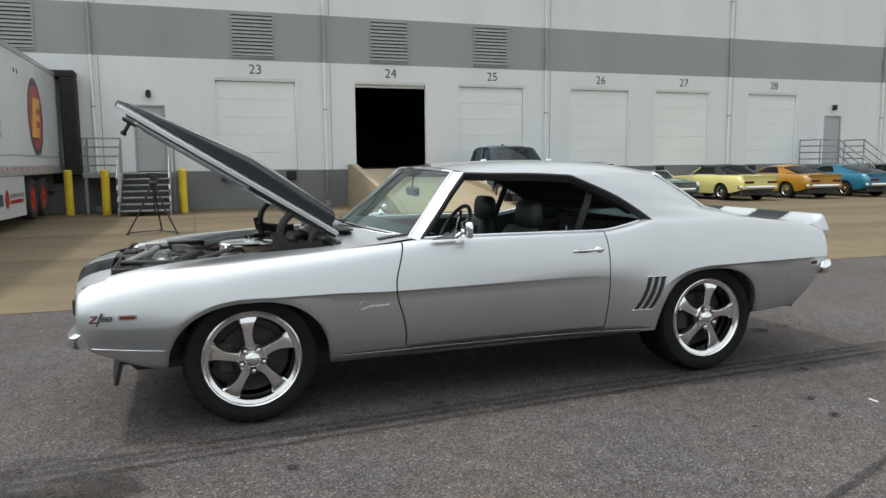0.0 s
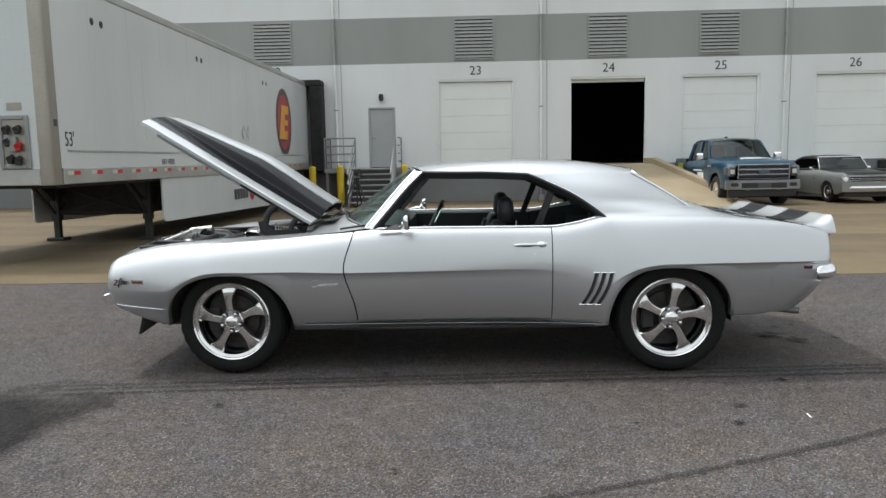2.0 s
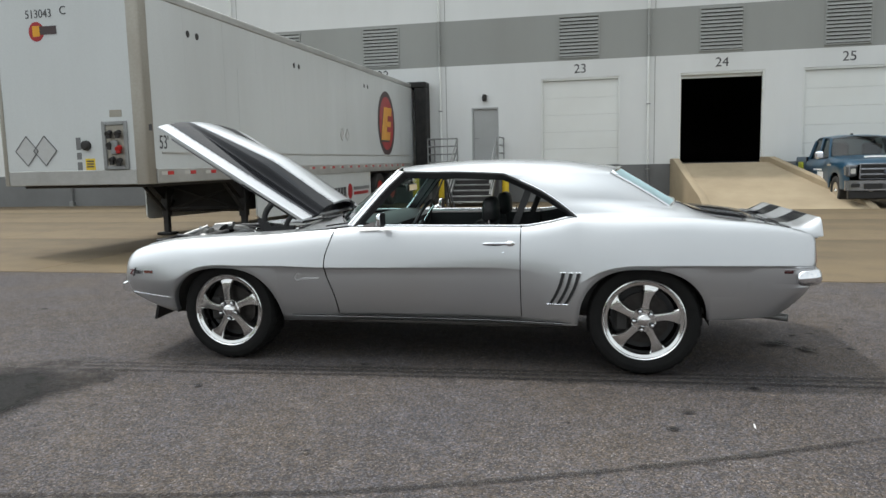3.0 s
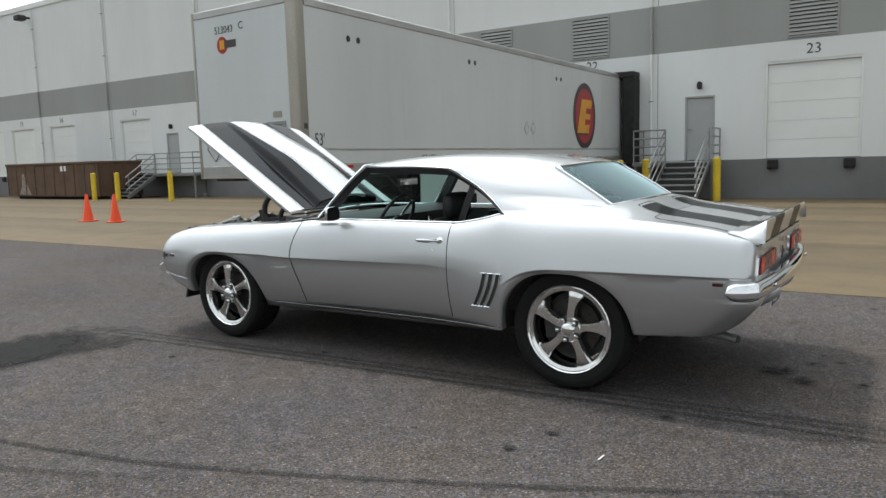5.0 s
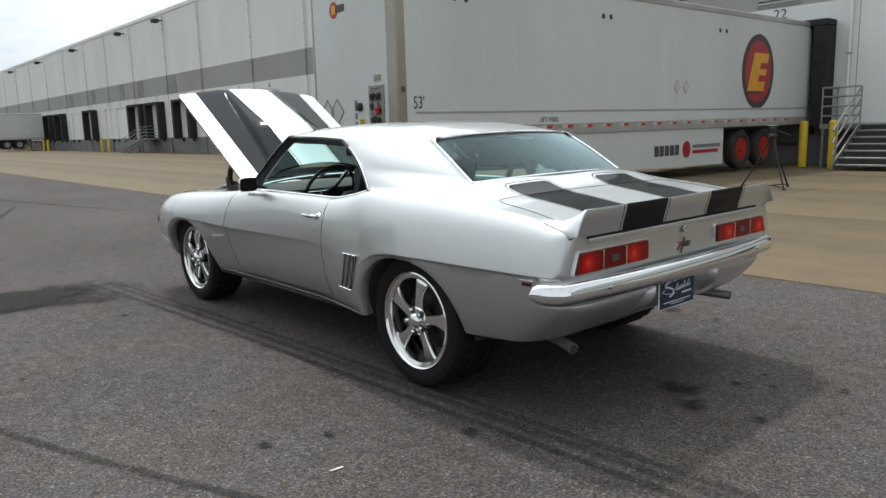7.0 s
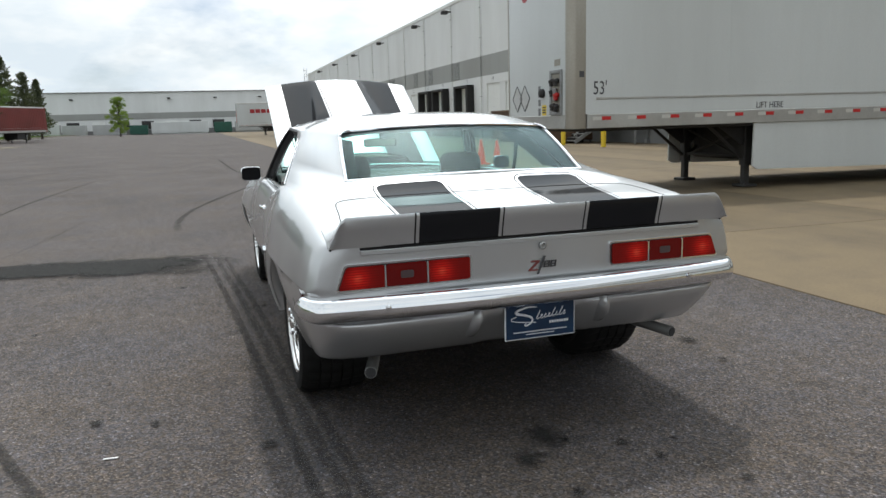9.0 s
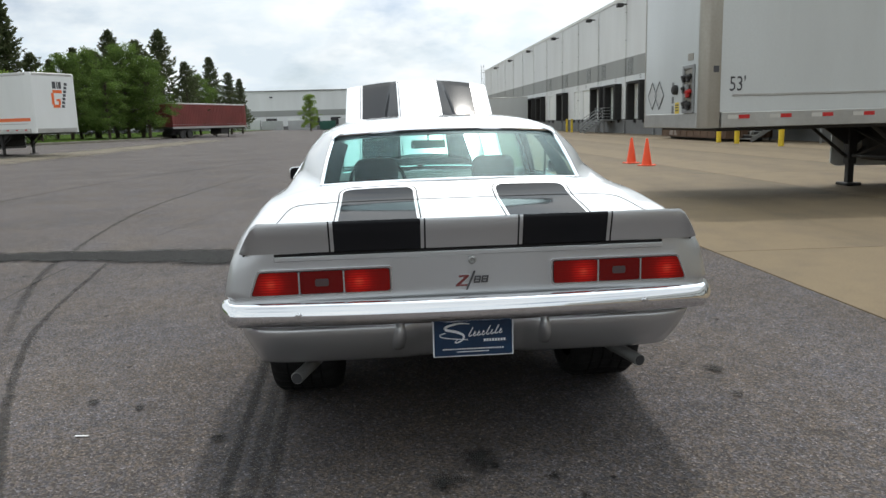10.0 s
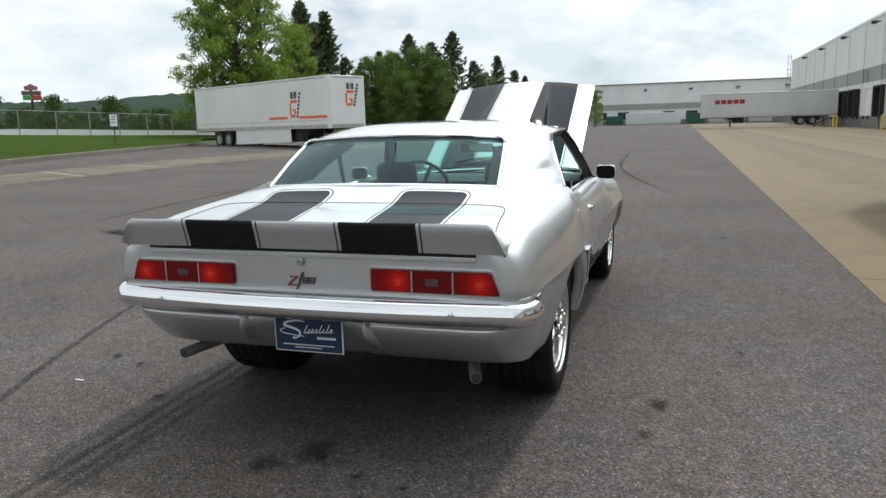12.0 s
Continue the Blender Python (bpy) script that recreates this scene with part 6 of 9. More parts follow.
for sgn in (1, -1):
    part("door_panel", Shape().box((0.92, sgn * 0.765, 0.42), (2.03, sgn * 0.735, 0.892), 0.012).box((1.25, sgn * 0.735, 0.64), (1.75, sgn * 0.68, 0.68), 0.015), VINYL, coupe)
    part("quarter_panel", Shape().prism([(2.03, 0.40), (2.62, 0.40), (2.62, 0.93), (2.36, 0.935), (2.03, 0.885)], sgn * 0.765, sgn * 0.73, "y"), VINYL, coupe)
    part("sail_lining", Shape().grid([[(x - 0.01, sgn * -(y + 0.065), z - 0.045) for x, y, z in [tuple(p) for p in r]] for r in sail[:12]]), VINYL, coupe)
    part("lock_button", Shape().cyl((1.82, sgn * 0.765, 0.895), (1.82, sgn * 0.765, 0.935), 0.005, n=8), CHROME, coupe)
    belt = [(2.08, sgn * 0.615, 1.185), (2.03, sgn * 0.63, 1.05), (1.97, sgn * 0.635, 0.90), (1.91, sgn * 0.62, 0.70)]
    part("shoulder_belt", Shape().loops([[(x - 0.024, y, z), (x - 0.024, y + 0.003, z), (x + 0.024, y + 0.003, z), (x + 0.024, y, z)] for x, y, z in belt]), TRIM_BLACK, coupe)


def bucket_seat(y):
    def pad(bottom, top, depth, wide, n=9, lean=0.25):
        rings = []
        for k in range(n):
            v = k / (n - 1)
            z = bottom + (top - bottom) * v
            w = wide * (1 - 0.18 * v ** 3) * (0.9 if k in (0, n - 1) else 1.0)
            x = 1.63 + lean * (z - 0.5)
            d = depth * (1 - 0.35 * v) * (0.75 if k in (0, n - 1) else 1.0)
            rings.append([(x + d * 0.5 * math.copysign(abs(math.cos(a)) ** 0.6, math.cos(a)), y + w * math.copysign(abs(math.sin(a)) ** 0.5, math.sin(a)), z) for a in np.linspace(0, 2 * math.pi, 20, endpoint=False)])
        return Shape().loops(rings)
    seat = part("front_seat", pad(0.44, 0.90, 0.17, 0.245), VINYL, coupe, "black bucket seat with cloth insert and headrest", angle=60)
    part("insert", Shape().loops([[(1.63 + 0.25 * (z - 0.5) - 0.095 + 0.02 * v, y + yy * (1 - 0.2 * v), z) for yy in (-0.15, -0.05, 0.05, 0.15)] + [(1.63 + 0.25 * (z - 0.5) - 0.02, y + yy * (1 - 0.2 * v), z) for yy in (0.15, -0.15)] for z, v in ((0.47, 0), (0.62, 0.3), (0.76, 0.6), (0.86, 0.9))]), CLOTH, seat)
    rest = [[(1.775 + 0.055 * math.copysign(abs(math.cos(a)) ** 0.7, math.cos(a)) * s, y + 0.135 * s2 * math.copysign(abs(math.sin(a)) ** 0.6, math.sin(a)), z) for a in np.linspace(0, 2 * math.pi, 20, endpoint=False)] for z, s, s2 in ((0.895, 0.7, 0.82), (0.92, 1, 0.97), (0.98, 1, 1.0), (1.03, 0.9, 0.95), (1.055, 0.6, 0.8), (1.062, 0.2, 0.55))]
    part("headrest", Shape().loops(rest), VINYL, seat, angle=60)
    part("cushion", Shape().box((1.18, y - 0.25, 0.40), (1.66, y + 0.25, 0.54), 0.05), VINYL, seat)


bucket_seat(-0.36)
bucket_seat(0.36)
part("rear_seat", Shape().box((2.05, -0.62, 0.38), (2.45, 0.62, 0.56), 0.05), CLOTH, coupe)
part("rear_seat_back", Shape().loops([[(x, y, z) for x, z in ((2.34, 0.54), (2.42, 0.50), (2.60, 0.86), (2.56, 0.90), (2.50, 0.89))] for y in (-0.64, -0.62, -0.32, -0.02, 0.0, 0.02, 0.32, 0.62, 0.64)]), CLOTH, coupe)
part("parcel_shelf", Shape().box((2.52, -0.66, 0.915), (2.99, 0.66, 0.93), 0.004), VINYL, coupe)
part("console", Shape().box((1.10, -0.09, 0.37), (1.75, 0.09, 0.58), 0.03), VINYL, coupe)
part("gear_lever", Shape().tube([(1.38, -0.02, 0.58), (1.36, -0.03, 0.74)], 0.007, 8).lathe([(0.001, 0.75), (0.02, 0.76), (0.022, 0.78), (0.001, 0.80)], 14, pose(1.36, -0.03, 0)), CHROME, coupe)
W_AT = pose(1.27, -0.36, 0.875, 0, -62, 0)
steer = part("steering_wheel", Shape().tube([(0.185 * math.cos(a), 0.185 * math.sin(a), 0) for a in np.linspace(0, 2 * math.pi, 40, endpoint=False)], 0.0125, 8, closed=True), TRIM_BLACK, coupe, at=W_AT)
for a in (0, 120, 240):
    part("spoke", Shape().box((0.02, -0.014, -0.022), (0.18, 0.014, -0.012), 0.003, m=pose(0, 0, 0, 0, 0, a + 30)), CHROME, steer)
part("horn_cap", Shape().lathe([(0.04, -0.03), (0.04, -0.005), (0.03, 0.004), (0.001, 0.006)], 20), TRIM_BLACK, steer)
part("steering_column", Shape().cyl((1.25, -0.36, 0.862), (0.98, -0.36, 0.72), 0.028, n=12), TRIM_BLACK, coupe)
inside = part("inside_mirror", Shape().box((1.115, -0.12, 1.092), (1.138, 0.12, 1.150), 0.012).cyl((1.122, 0, 1.14), (1.135, 0, 1.215), 0.006, n=8), TRIM_BLACK, coupe)
part("mirror_glass", Shape().box((1.136, -0.112, 1.099), (1.1395, 0.112, 1.143), 0.001), material("inside_mirror_silver", (0.7, 0.72, 0.70), 0.03, 1.0), inside)

# ---- the long white trailer backed to dock 22 ----
def text_bars(parent, m, rows_, mat, name="print_line"):
    """Unreadable or private print as plain bars: (x0, x1, z0, z1) in the plane of m, facing -y."""
    for x0, x1, z0, z1 in rows_:
        part(name, Shape().box((x0, -0.004, z0), (x1, 0.0, z1)), mat, parent, at=m)


TIRE_WALL = worn("truck_tyre", (0.018, 0.018, 0.018), (0.04, 0.037, 0.033), 0.85, 5, 60, 0.2)
TRUCK_WHEEL = Shape().lathe([(0.29, -0.02), (0.31, 0.0), (0.42, 0.012), (0.485, 0.0), (0.505, -0.03), (0.505, -0.23), (0.485, -0.26), (0.3, -0.26)], 40)
RIM_DISH = Shape().lathe([(0.295, -0.01), (0.285, -0.03), (0.26, -0.05), (0.20, -0.065), (0.16, -0.05), (0.11, -0.045), (0.09, 0.0), (0.05, 0.02), (0.001, 0.022)], 32)


def truck_wheel(parent, at, rim_mat, r=1.0):
    w = part("wheel", TRUCK_WHEEL, TIRE_WALL, parent, at=at @ Matrix.Diagonal((r, r, 1, 1)), angle=40)
    d = part("rim", RIM_DISH, rim_mat, w)
    for k in range(8):
        a = 2 * math.pi * k / 8
        part("nut", Shape().cyl((0.135 * math.cos(a), 0.135 * math.sin(a), -0.05), (0.135 * math.cos(a), 0.135 * math.sin(a), -0.025), 0.014, n=6), STEEL, w)


def box_trailer(name, at, label, length, wide, bottom, top, panel, gear=True, rims=RED_PAINT, wheels_at=(11.35, 12.6), skirt=(3.45, 10.35), posts=POST_TAN, stripes=True, gear_at=3.6):
    """A van trailer: y runs from its nose to its doors, x across it."""
    t = base(name, at, label, "trailer")
    h = wide / 2
    r = 0.11
    ring = []
    for cx, cy, a0 in ((h - r, r, -90), (-h + r, r, 180)):
        for k in range(7):
            a = radians(a0 + 90 * k / 6)
            ring.append((cx + r * math.cos(a), cy + r * math.sin(a)))
        if cx > 0:
            ring += [(h, length), (-h, length)]
    part("van_body", Shape().loops([[(x, y, z) for x, y in ring] for z in (bottom + 0.22, top - 0.12)]), panel, t, angle=25)
    for sx in (1, -1):
        part("bottom_rail", Shape().box((sx * (h + 0.012), 0.3, bottom), (sx * (h - 0.05), length, bottom + 0.22), 0.008), TRAILER_RAIL, t)
        part("top_rail", Shape().box((sx * (h + 0.014), 0.3, top - 0.13), (sx * (h - 0.06), length, top), 0.012), TRAILER_RAIL, t)
        part("belt_rail", Shape().box((sx * (h + 0.010), 0.45, bottom + 0.44), (sx * (h + 0.0), length, bottom + 0.475), 0.003), TRAILER_RAIL, t)
        part("corner_post", Shape().loops([[(sx * (h - r + (r + 0.006) * math.sin(a)), r - (r + 0.006) * math.cos(a), z) for a in np.linspace(0.0, math.pi / 2, 9)] + [(sx * (h + 0.006), 0.27, z), (sx * (h - 0.02), 0.27, z), (sx * (h - r - 0.02), 0.02, z), (sx * (h - r - 0.02), -0.006, z)] for z in (bottom, bottom + 0.8, top - 0.5, top + 0.0)]), posts, t, angle=25)
        n = int((length - 1) / 0.62)
        if stripes:
            for k in range(n):
                y = 0.55 + k * 0.62
                part("reflector", Shape().box((sx * (h + 0.016), y, bottom + 0.125), (sx * (h + 0.012), y + 0.16, bottom + 0.18)), MARK_RED, t)
                part("reflector", Shape().box((sx * (h + 0.016), y - 0.16, bottom + 0.125), (sx * (h + 0.012), y - 0.005, bottom + 0.18)), MARK_DULL, t)
        n = int(length / 1.22)
        for k in range(1, n):
            part("panel_joint", Shape().box((sx * (h + 0.001), k * 1.22, bottom + 0.48), (sx * h, k * 1.22 + 0.02, top - 0.13)), panel, t)
    part("front_rail", Shape().box((-h + 0.135, -0.012, bottom), (h - 0.135, 0.05, bottom + 0.22), 0.01), TRAILER_RAIL, t)
    part("front_cap", Shape().box((-h + 0.135, -0.012, top - 0.12), (h - 0.135, 0.05, top), 0.01), TRAILER_RAIL, t)
    part("roof", Shape().box((-h + 0.02, 0.05, top - 0.03), (h - 0.02, length, top + 0.02), 0.02), TRAILER_RAIL, t)
    part("chassis", Shape().box((-h + 0.1, 0.3, bottom - 0.05), (h - 0.1, length, bottom + 0.1), 0.02), DARK_STEEL, t)
    if gear:
        y = gear_at
        for x in (-0.85, 0.85):
            leg = part("landing_leg", Shape().box((x - 0.075, y - 0.075, 0.35), (x + 0.075, y + 0.075, bottom), 0.01).box((x - 0.055, y - 0.055, 0.0), (x + 0.055, y + 0.055, 0.4), 0.01), DARK_STEEL, t)
            part("foot", Shape().box((x - 0.16, y - 0.14, -0.02), (x + 0.16, y + 0.14, 0.03), 0.01), DARK_STEEL, leg)
            for dy in (-0.8, 0.75):
                part("brace", Shape().tube([(x, y, 0.42), (x * 1.0, y + dy, bottom - 0.02)], 0.03, 6), DARK_STEEL, leg)
            part("gusset", Shape().prism([(y - 0.65, bottom), (y + 0.65, bottom), (y + 0.1, bottom - 0.38), (y - 0.1, bottom - 0.38)], x - 0.02, x + 0.02, "x"), DARK_STEEL, leg)
        part("cross_shaft", Shape().cyl((-0.85, y, 0.5), (0.85, y, 0.5), 0.03, n=8).tube([(-0.85, y, 0.45), (0.85, y, bottom - 0.1)], 0.025, 6).tube([(0.85, y, 0.45), (-0.85, y, bottom - 0.1)], 0.025, 6), DARK_STEEL, t)
        part("storage_box", Shape().box((-0.95, y + 0.25, 0.42), (0.6, y + 1.6, bottom - 0.03), 0.02), DARK_STEEL, t)
        part("crank", Shape().tube([(0.95, y + 0.05, 0.95), (1.12, y + 0.2, 0.9), (1.14, y + 0.25, 0.55), (1.16, y + 0.4, 0.48)], 0.014, 6), DARK_STEEL, t)
    if skirt:
        for sx in (1, -1):
            part("side_skirt", Shape().prism([(skirt[0], bottom + 0.0), (skirt[1], bottom), (skirt[1], 0.17), (skirt[0] + 0.1, 0.30), (skirt[0], 0.36)], sx * (h - 0.02), sx * (h - 0.05), "x"), panel, t)
    for y in wheels_at:
        for sx in (1, -1):
            truck_wheel(t, pose(sx * (h - 0.05), y, 0.505, 0, 90 * sx, 0), rims)
        part("axle", Shape().cyl((-h + 0.3, y, 0.5), (h - 0.3, y, 0.5), 0.07, n=10), DARK_STEEL, t)
    part("bogie", Shape().box((-0.6, wheels_at[0] - 0.9, 0.55), (0.6, wheels_at[1] + 0.9, bottom), 0.03), DARK_STEEL, t)
    part("underride_guard", Shape().box((-h + 0.2, length - 0.2, 0.45), (h - 0.2, length - 0.12, 0.57), 0.01), DARK_STEEL, t)
    return t


T_AT = pose(-4.983, 8.68, -0.01, 0, 0, -0.56)
van = box_trailer("semi_trailer", T_AT, "white box trailer with a round red and yellow mark", 15.10, 2.46, 1.08, 3.94, TRAILER_WHITE)
H = 1.23
tagged(word("53'", 0.29, pose(H + 0.004, 0.52, 1.685, 0, 0, 90), LETTER, van, "length_mark", xscale=0.72))
tagged(word("LIFT HERE", 0.14, pose(H + 0.004, 3.73, 1.37, 0, 0, 90), LETTER, van, "lift_mark", xscale=0.9))
# round mark: dark rim, red disc and a yellow block shape
MARK_DARK = material("mark_dark", (0.05, 0.03, 0.03), 0.4)
MARK_BRIGHT_RED = worn("mark_red", (0.40, 0.02, 0.025), (0.28, 0.018, 0.02), 0.35, 3, 30, 0.02)
MARK_YELLOW = worn("mark_yellow", (0.75, 0.36, 0.02), (0.6, 0.27, 0.02), 0.35, 3, 30, 0.02)


def ellipse(a, b, n=48):
    return [(a * math.cos(2 * math.pi * k / n), b * math.sin(2 * math.pi * k / n)) for k in range(n)]


E_AT = pose(H, 11.99, 2.49)
disc = part("round_mark", Shape().prism(ellipse(0.86, 0.96), 0.001, 0.004, "x"), MARK_DARK, van, "round red mark with a yellow block shape", at=E_AT)
part("red_disc", Shape().prism(ellipse(0.70, 0.79), 0.004, 0.007, "x"), MARK_BRIGHT_RED, disc)
part("block_shadow", Shape().prism([(-0.64, -0.56), (0.24, -0.56), (0.50, 0.42), (-0.30, 0.42)], 0.007, 0.009, "x"), MARK_DARK, disc)
part("yellow_block", Shape().prism([(-0.58, -0.50), (0.30, -0.50), (0.56, 0.48), (-0.24, 0.48)], 0.009, 0.011, "x"), MARK_YELLOW, disc)
part("red_notch", Shape().prism([(0.00, -0.25), (0.40, -0.25), (0.44, -0.09), (0.04, -0.09)], 0.011, 0.0135, "x"), MARK_BRIGHT_RED, disc)
part("red_notch", Shape().prism([(0.08, 0.07), (0.48, 0.07), (0.52, 0.23), (0.12, 0.23)], 0.011, 0.0135, "x"), MARK_BRIGHT_RED, disc)
CLEAN_RAIL = worn("pale_plate", (0.52, 0.53, 0.52), (0.42, 0.42, 0.41), 0.4, 3, 40, 0.05)
SIDE = pose(H - 0.015, 0, 0, 0, 0, 90)
text_bars(van, SIDE, [(7.32 + 0.21 * k, 7.49 + 0.21 * k, 0.48, 0.72) for k in range(5)], LETTER, "name_bar")
part("round_badge", Shape().prism(ellipse(0.17, 0.20, 28), 0.0, 0.006, "x"), MARK_BRIGHT_RED, van, at=pose(H - 0.02, 8.66, 0.60))
text_bars(van, SIDE, [(8.92, 10.2, 0.62, 0.70)], BASE_GREY)
text_bars(van, SIDE, [(8.92, 10.1, 0.49, 0.57)], MARK_BRIGHT_RED)
DIAMOND = [(0.0, -0.16), (0.13, 0.0), (0.0, 0.16), (-0.13, 0.0)]
for y in (8.15, 8.52):
    part("placard", Shape().prism(DIAMOND, 0, 0.006, "x"), CLEAN_RAIL, van, at=pose(H, y, 2.05))
    for k in range(4):
        p, q = DIAMOND[k], DIAMOND[(k + 1) % 4]
        part("placard_edge", Shape().tube([(H + 0.008, y + p[0], 2.05 + p[1]), (H + 0.008, y + q[0], 2.05 + q[1])], 0.005, 5), TRAILER_RAIL, van)
for y, z in ((1.35, 3.42), (1.62, 3.42), (5.4, 3.42), (5.65, 3.42), (10.0, 3.42), (10.3, 3.42)):
    part("vent_hole", Shape().prism(ellipse(0.05, 0.055, 16), 0.0, 0.006, "x"), DARK_STEEL, van, at=pose(H, y, z))
part("patch", Shape().box((H, 2.9, 1.75), (H + 0.003, 4.3, 3.05), 0), TRAILER_WHITE, van)
# nose: connector box, knob, stickers, placards
boxp = part("connector_box", Shape().box((0.58, -0.03, 1.30), (0.64, 0.0, 2.00), 0.008).box((0.94, -0.03, 1.30), (1.00, 0.0, 2.00), 0.008).box((0.64, -0.03, 1.94), (0.94, 0.0, 2.00), 0.008).box((0.64, -0.03, 1.30), (0.94, 0.0, 1.36), 0.008), STEEL, van, "recessed connector box with air-line couplings")
part("recess", Shape().box((0.64, -0.008, 1.36), (0.94, -0.004, 1.94)), POST_TAN, boxp)
for x, z, m in ((0.71, 1.84, DARK_STEEL), (0.86, 1.84, DARK_STEEL), (0.72, 1.68, DARK_STEEL), (0.86, 1.62, RED_PAINT), (0.74, 1.46, DARK_STEEL), (0.85, 1.44, DARK_STEEL)):
    part("coupling", Shape().cyl((x, -0.008, z), (x, -0.085, z - 0.03), 0.038, n=12).box((x - 0.032, -0.08, z - 0.09), (x + 0.032, -0.03, z), 0.01), m, boxp)
part("valve_body", Shape().box((0.73, -0.06, 1.52), (0.84, -0.010, 1.72), 0.012), STEEL, boxp)
part("knob", Shape().lathe([(0.075, 0), (0.07, 0.05), (0.05, 0.07), (0.001, 0.075)], 20, pose(0.30, 0.0, 1.66, 90, 0, 0)), DARK_STEEL, van)
part("warning_sticker", Shape().box((0.26, -0.004, 1.30), (0.42, 0.0, 1.47)), YELLOW, van)
text_bars(van, pose(0, -0.003, 0), [(0.28, 0.40, 1.42, 1.44), (0.28, 0.40, 1.38, 1.40), (0.28, 0.40, 1.34, 1.36)], LETTER)
text_bars(van, pose(0, 0, 0), [(0.12, 0.20, 1.30, 1.42), (0.12, 0.20, 1.46, 1.56), (0.12, 0.20, 1.60, 1.78)], BASE_GREY, "sticker")
part("small_plate", Shape().box((0.72, -0.006, 2.06), (0.92, 0.0, 2.16)), POST_TAN, van)
for cx in (-0.42, -0.74):
    ring = [(0, -0.22), (0.2, 0), (0, 0.22), (-0.2, 0)]
    part("placard", Shape().prism([(cx + u, 1.6 + w) for u, w in ring], -0.006, 0.0, "y"), CLEAN_RAIL, van)
    for k in range(4):
        p, q = ring[k], ring[(k + 1) % 4]
        part("placard_edge", Shape().tube([(cx + p[0], -0.008, 1.6 + p[1]), (cx + q[0], -0.008, 1.6 + q[1])], 0.008, 5), BASE_GREY, van)
text_bars(van, pose(0, 0, 0), [], LETTER)
tagged(word("513043", 0.17, pose(-0.345, -0.004, 3.575), LETTER, van, "fleet_number", xscale=0.9))
tagged(word("C", 0.17, pose(0.07, -0.004, 3.60), LETTER, van, "fleet_letter"))
part("round_badge", Shape().prism([(-0.40 + u, 3.33 + w) for u, w in ellipse(0.13, 0.14, 24)], -0.005, 0.0, "y"), MARK_BRIGHT_RED, van)
part("badge_bar", Shape().box((-0.36, -0.008, 3.28), (-0.06, -0.0045, 3.40), 0), MARK_DARK, van)
part("badge_mark", Shape().box((-0.46, -0.009, 3.26), (-0.34, -0.0055, 3.41), 0), MARK_YELLOW, van)
part("post_label", Shape().box((H + 0.006, 0.16, 1.86), (H + 0.010, 0.24, 1.95)), LETTER, van)

# ---- dock furniture ----
def bollard(x, y, h=1.29, r=0.112):
    z = land(x, y)
    whole("bollard", Shape().lathe([(r, -0.05), (r, h - 0.04), (r * 0.8, h - 0.012), (0.01, h)], 20, pose(0, 0, 0)), YELLOW, "yellow steel bollard standing on the concrete", "bollard", group="yellow bollards", at=pose(x, y, z))


for x, y in ((-3.33, 22.9), (-2.32, 22.35), (-0.28, 22.6), (-27.95, 20.2), (-26.1, 20.2), (-22.3, 20.2), (-64.5, 22.3), (-66.5, 22.3), (-86.5, 22.3), (-88.5, 22.3), (-95.0, 22.3)):
    bollard(x, y)


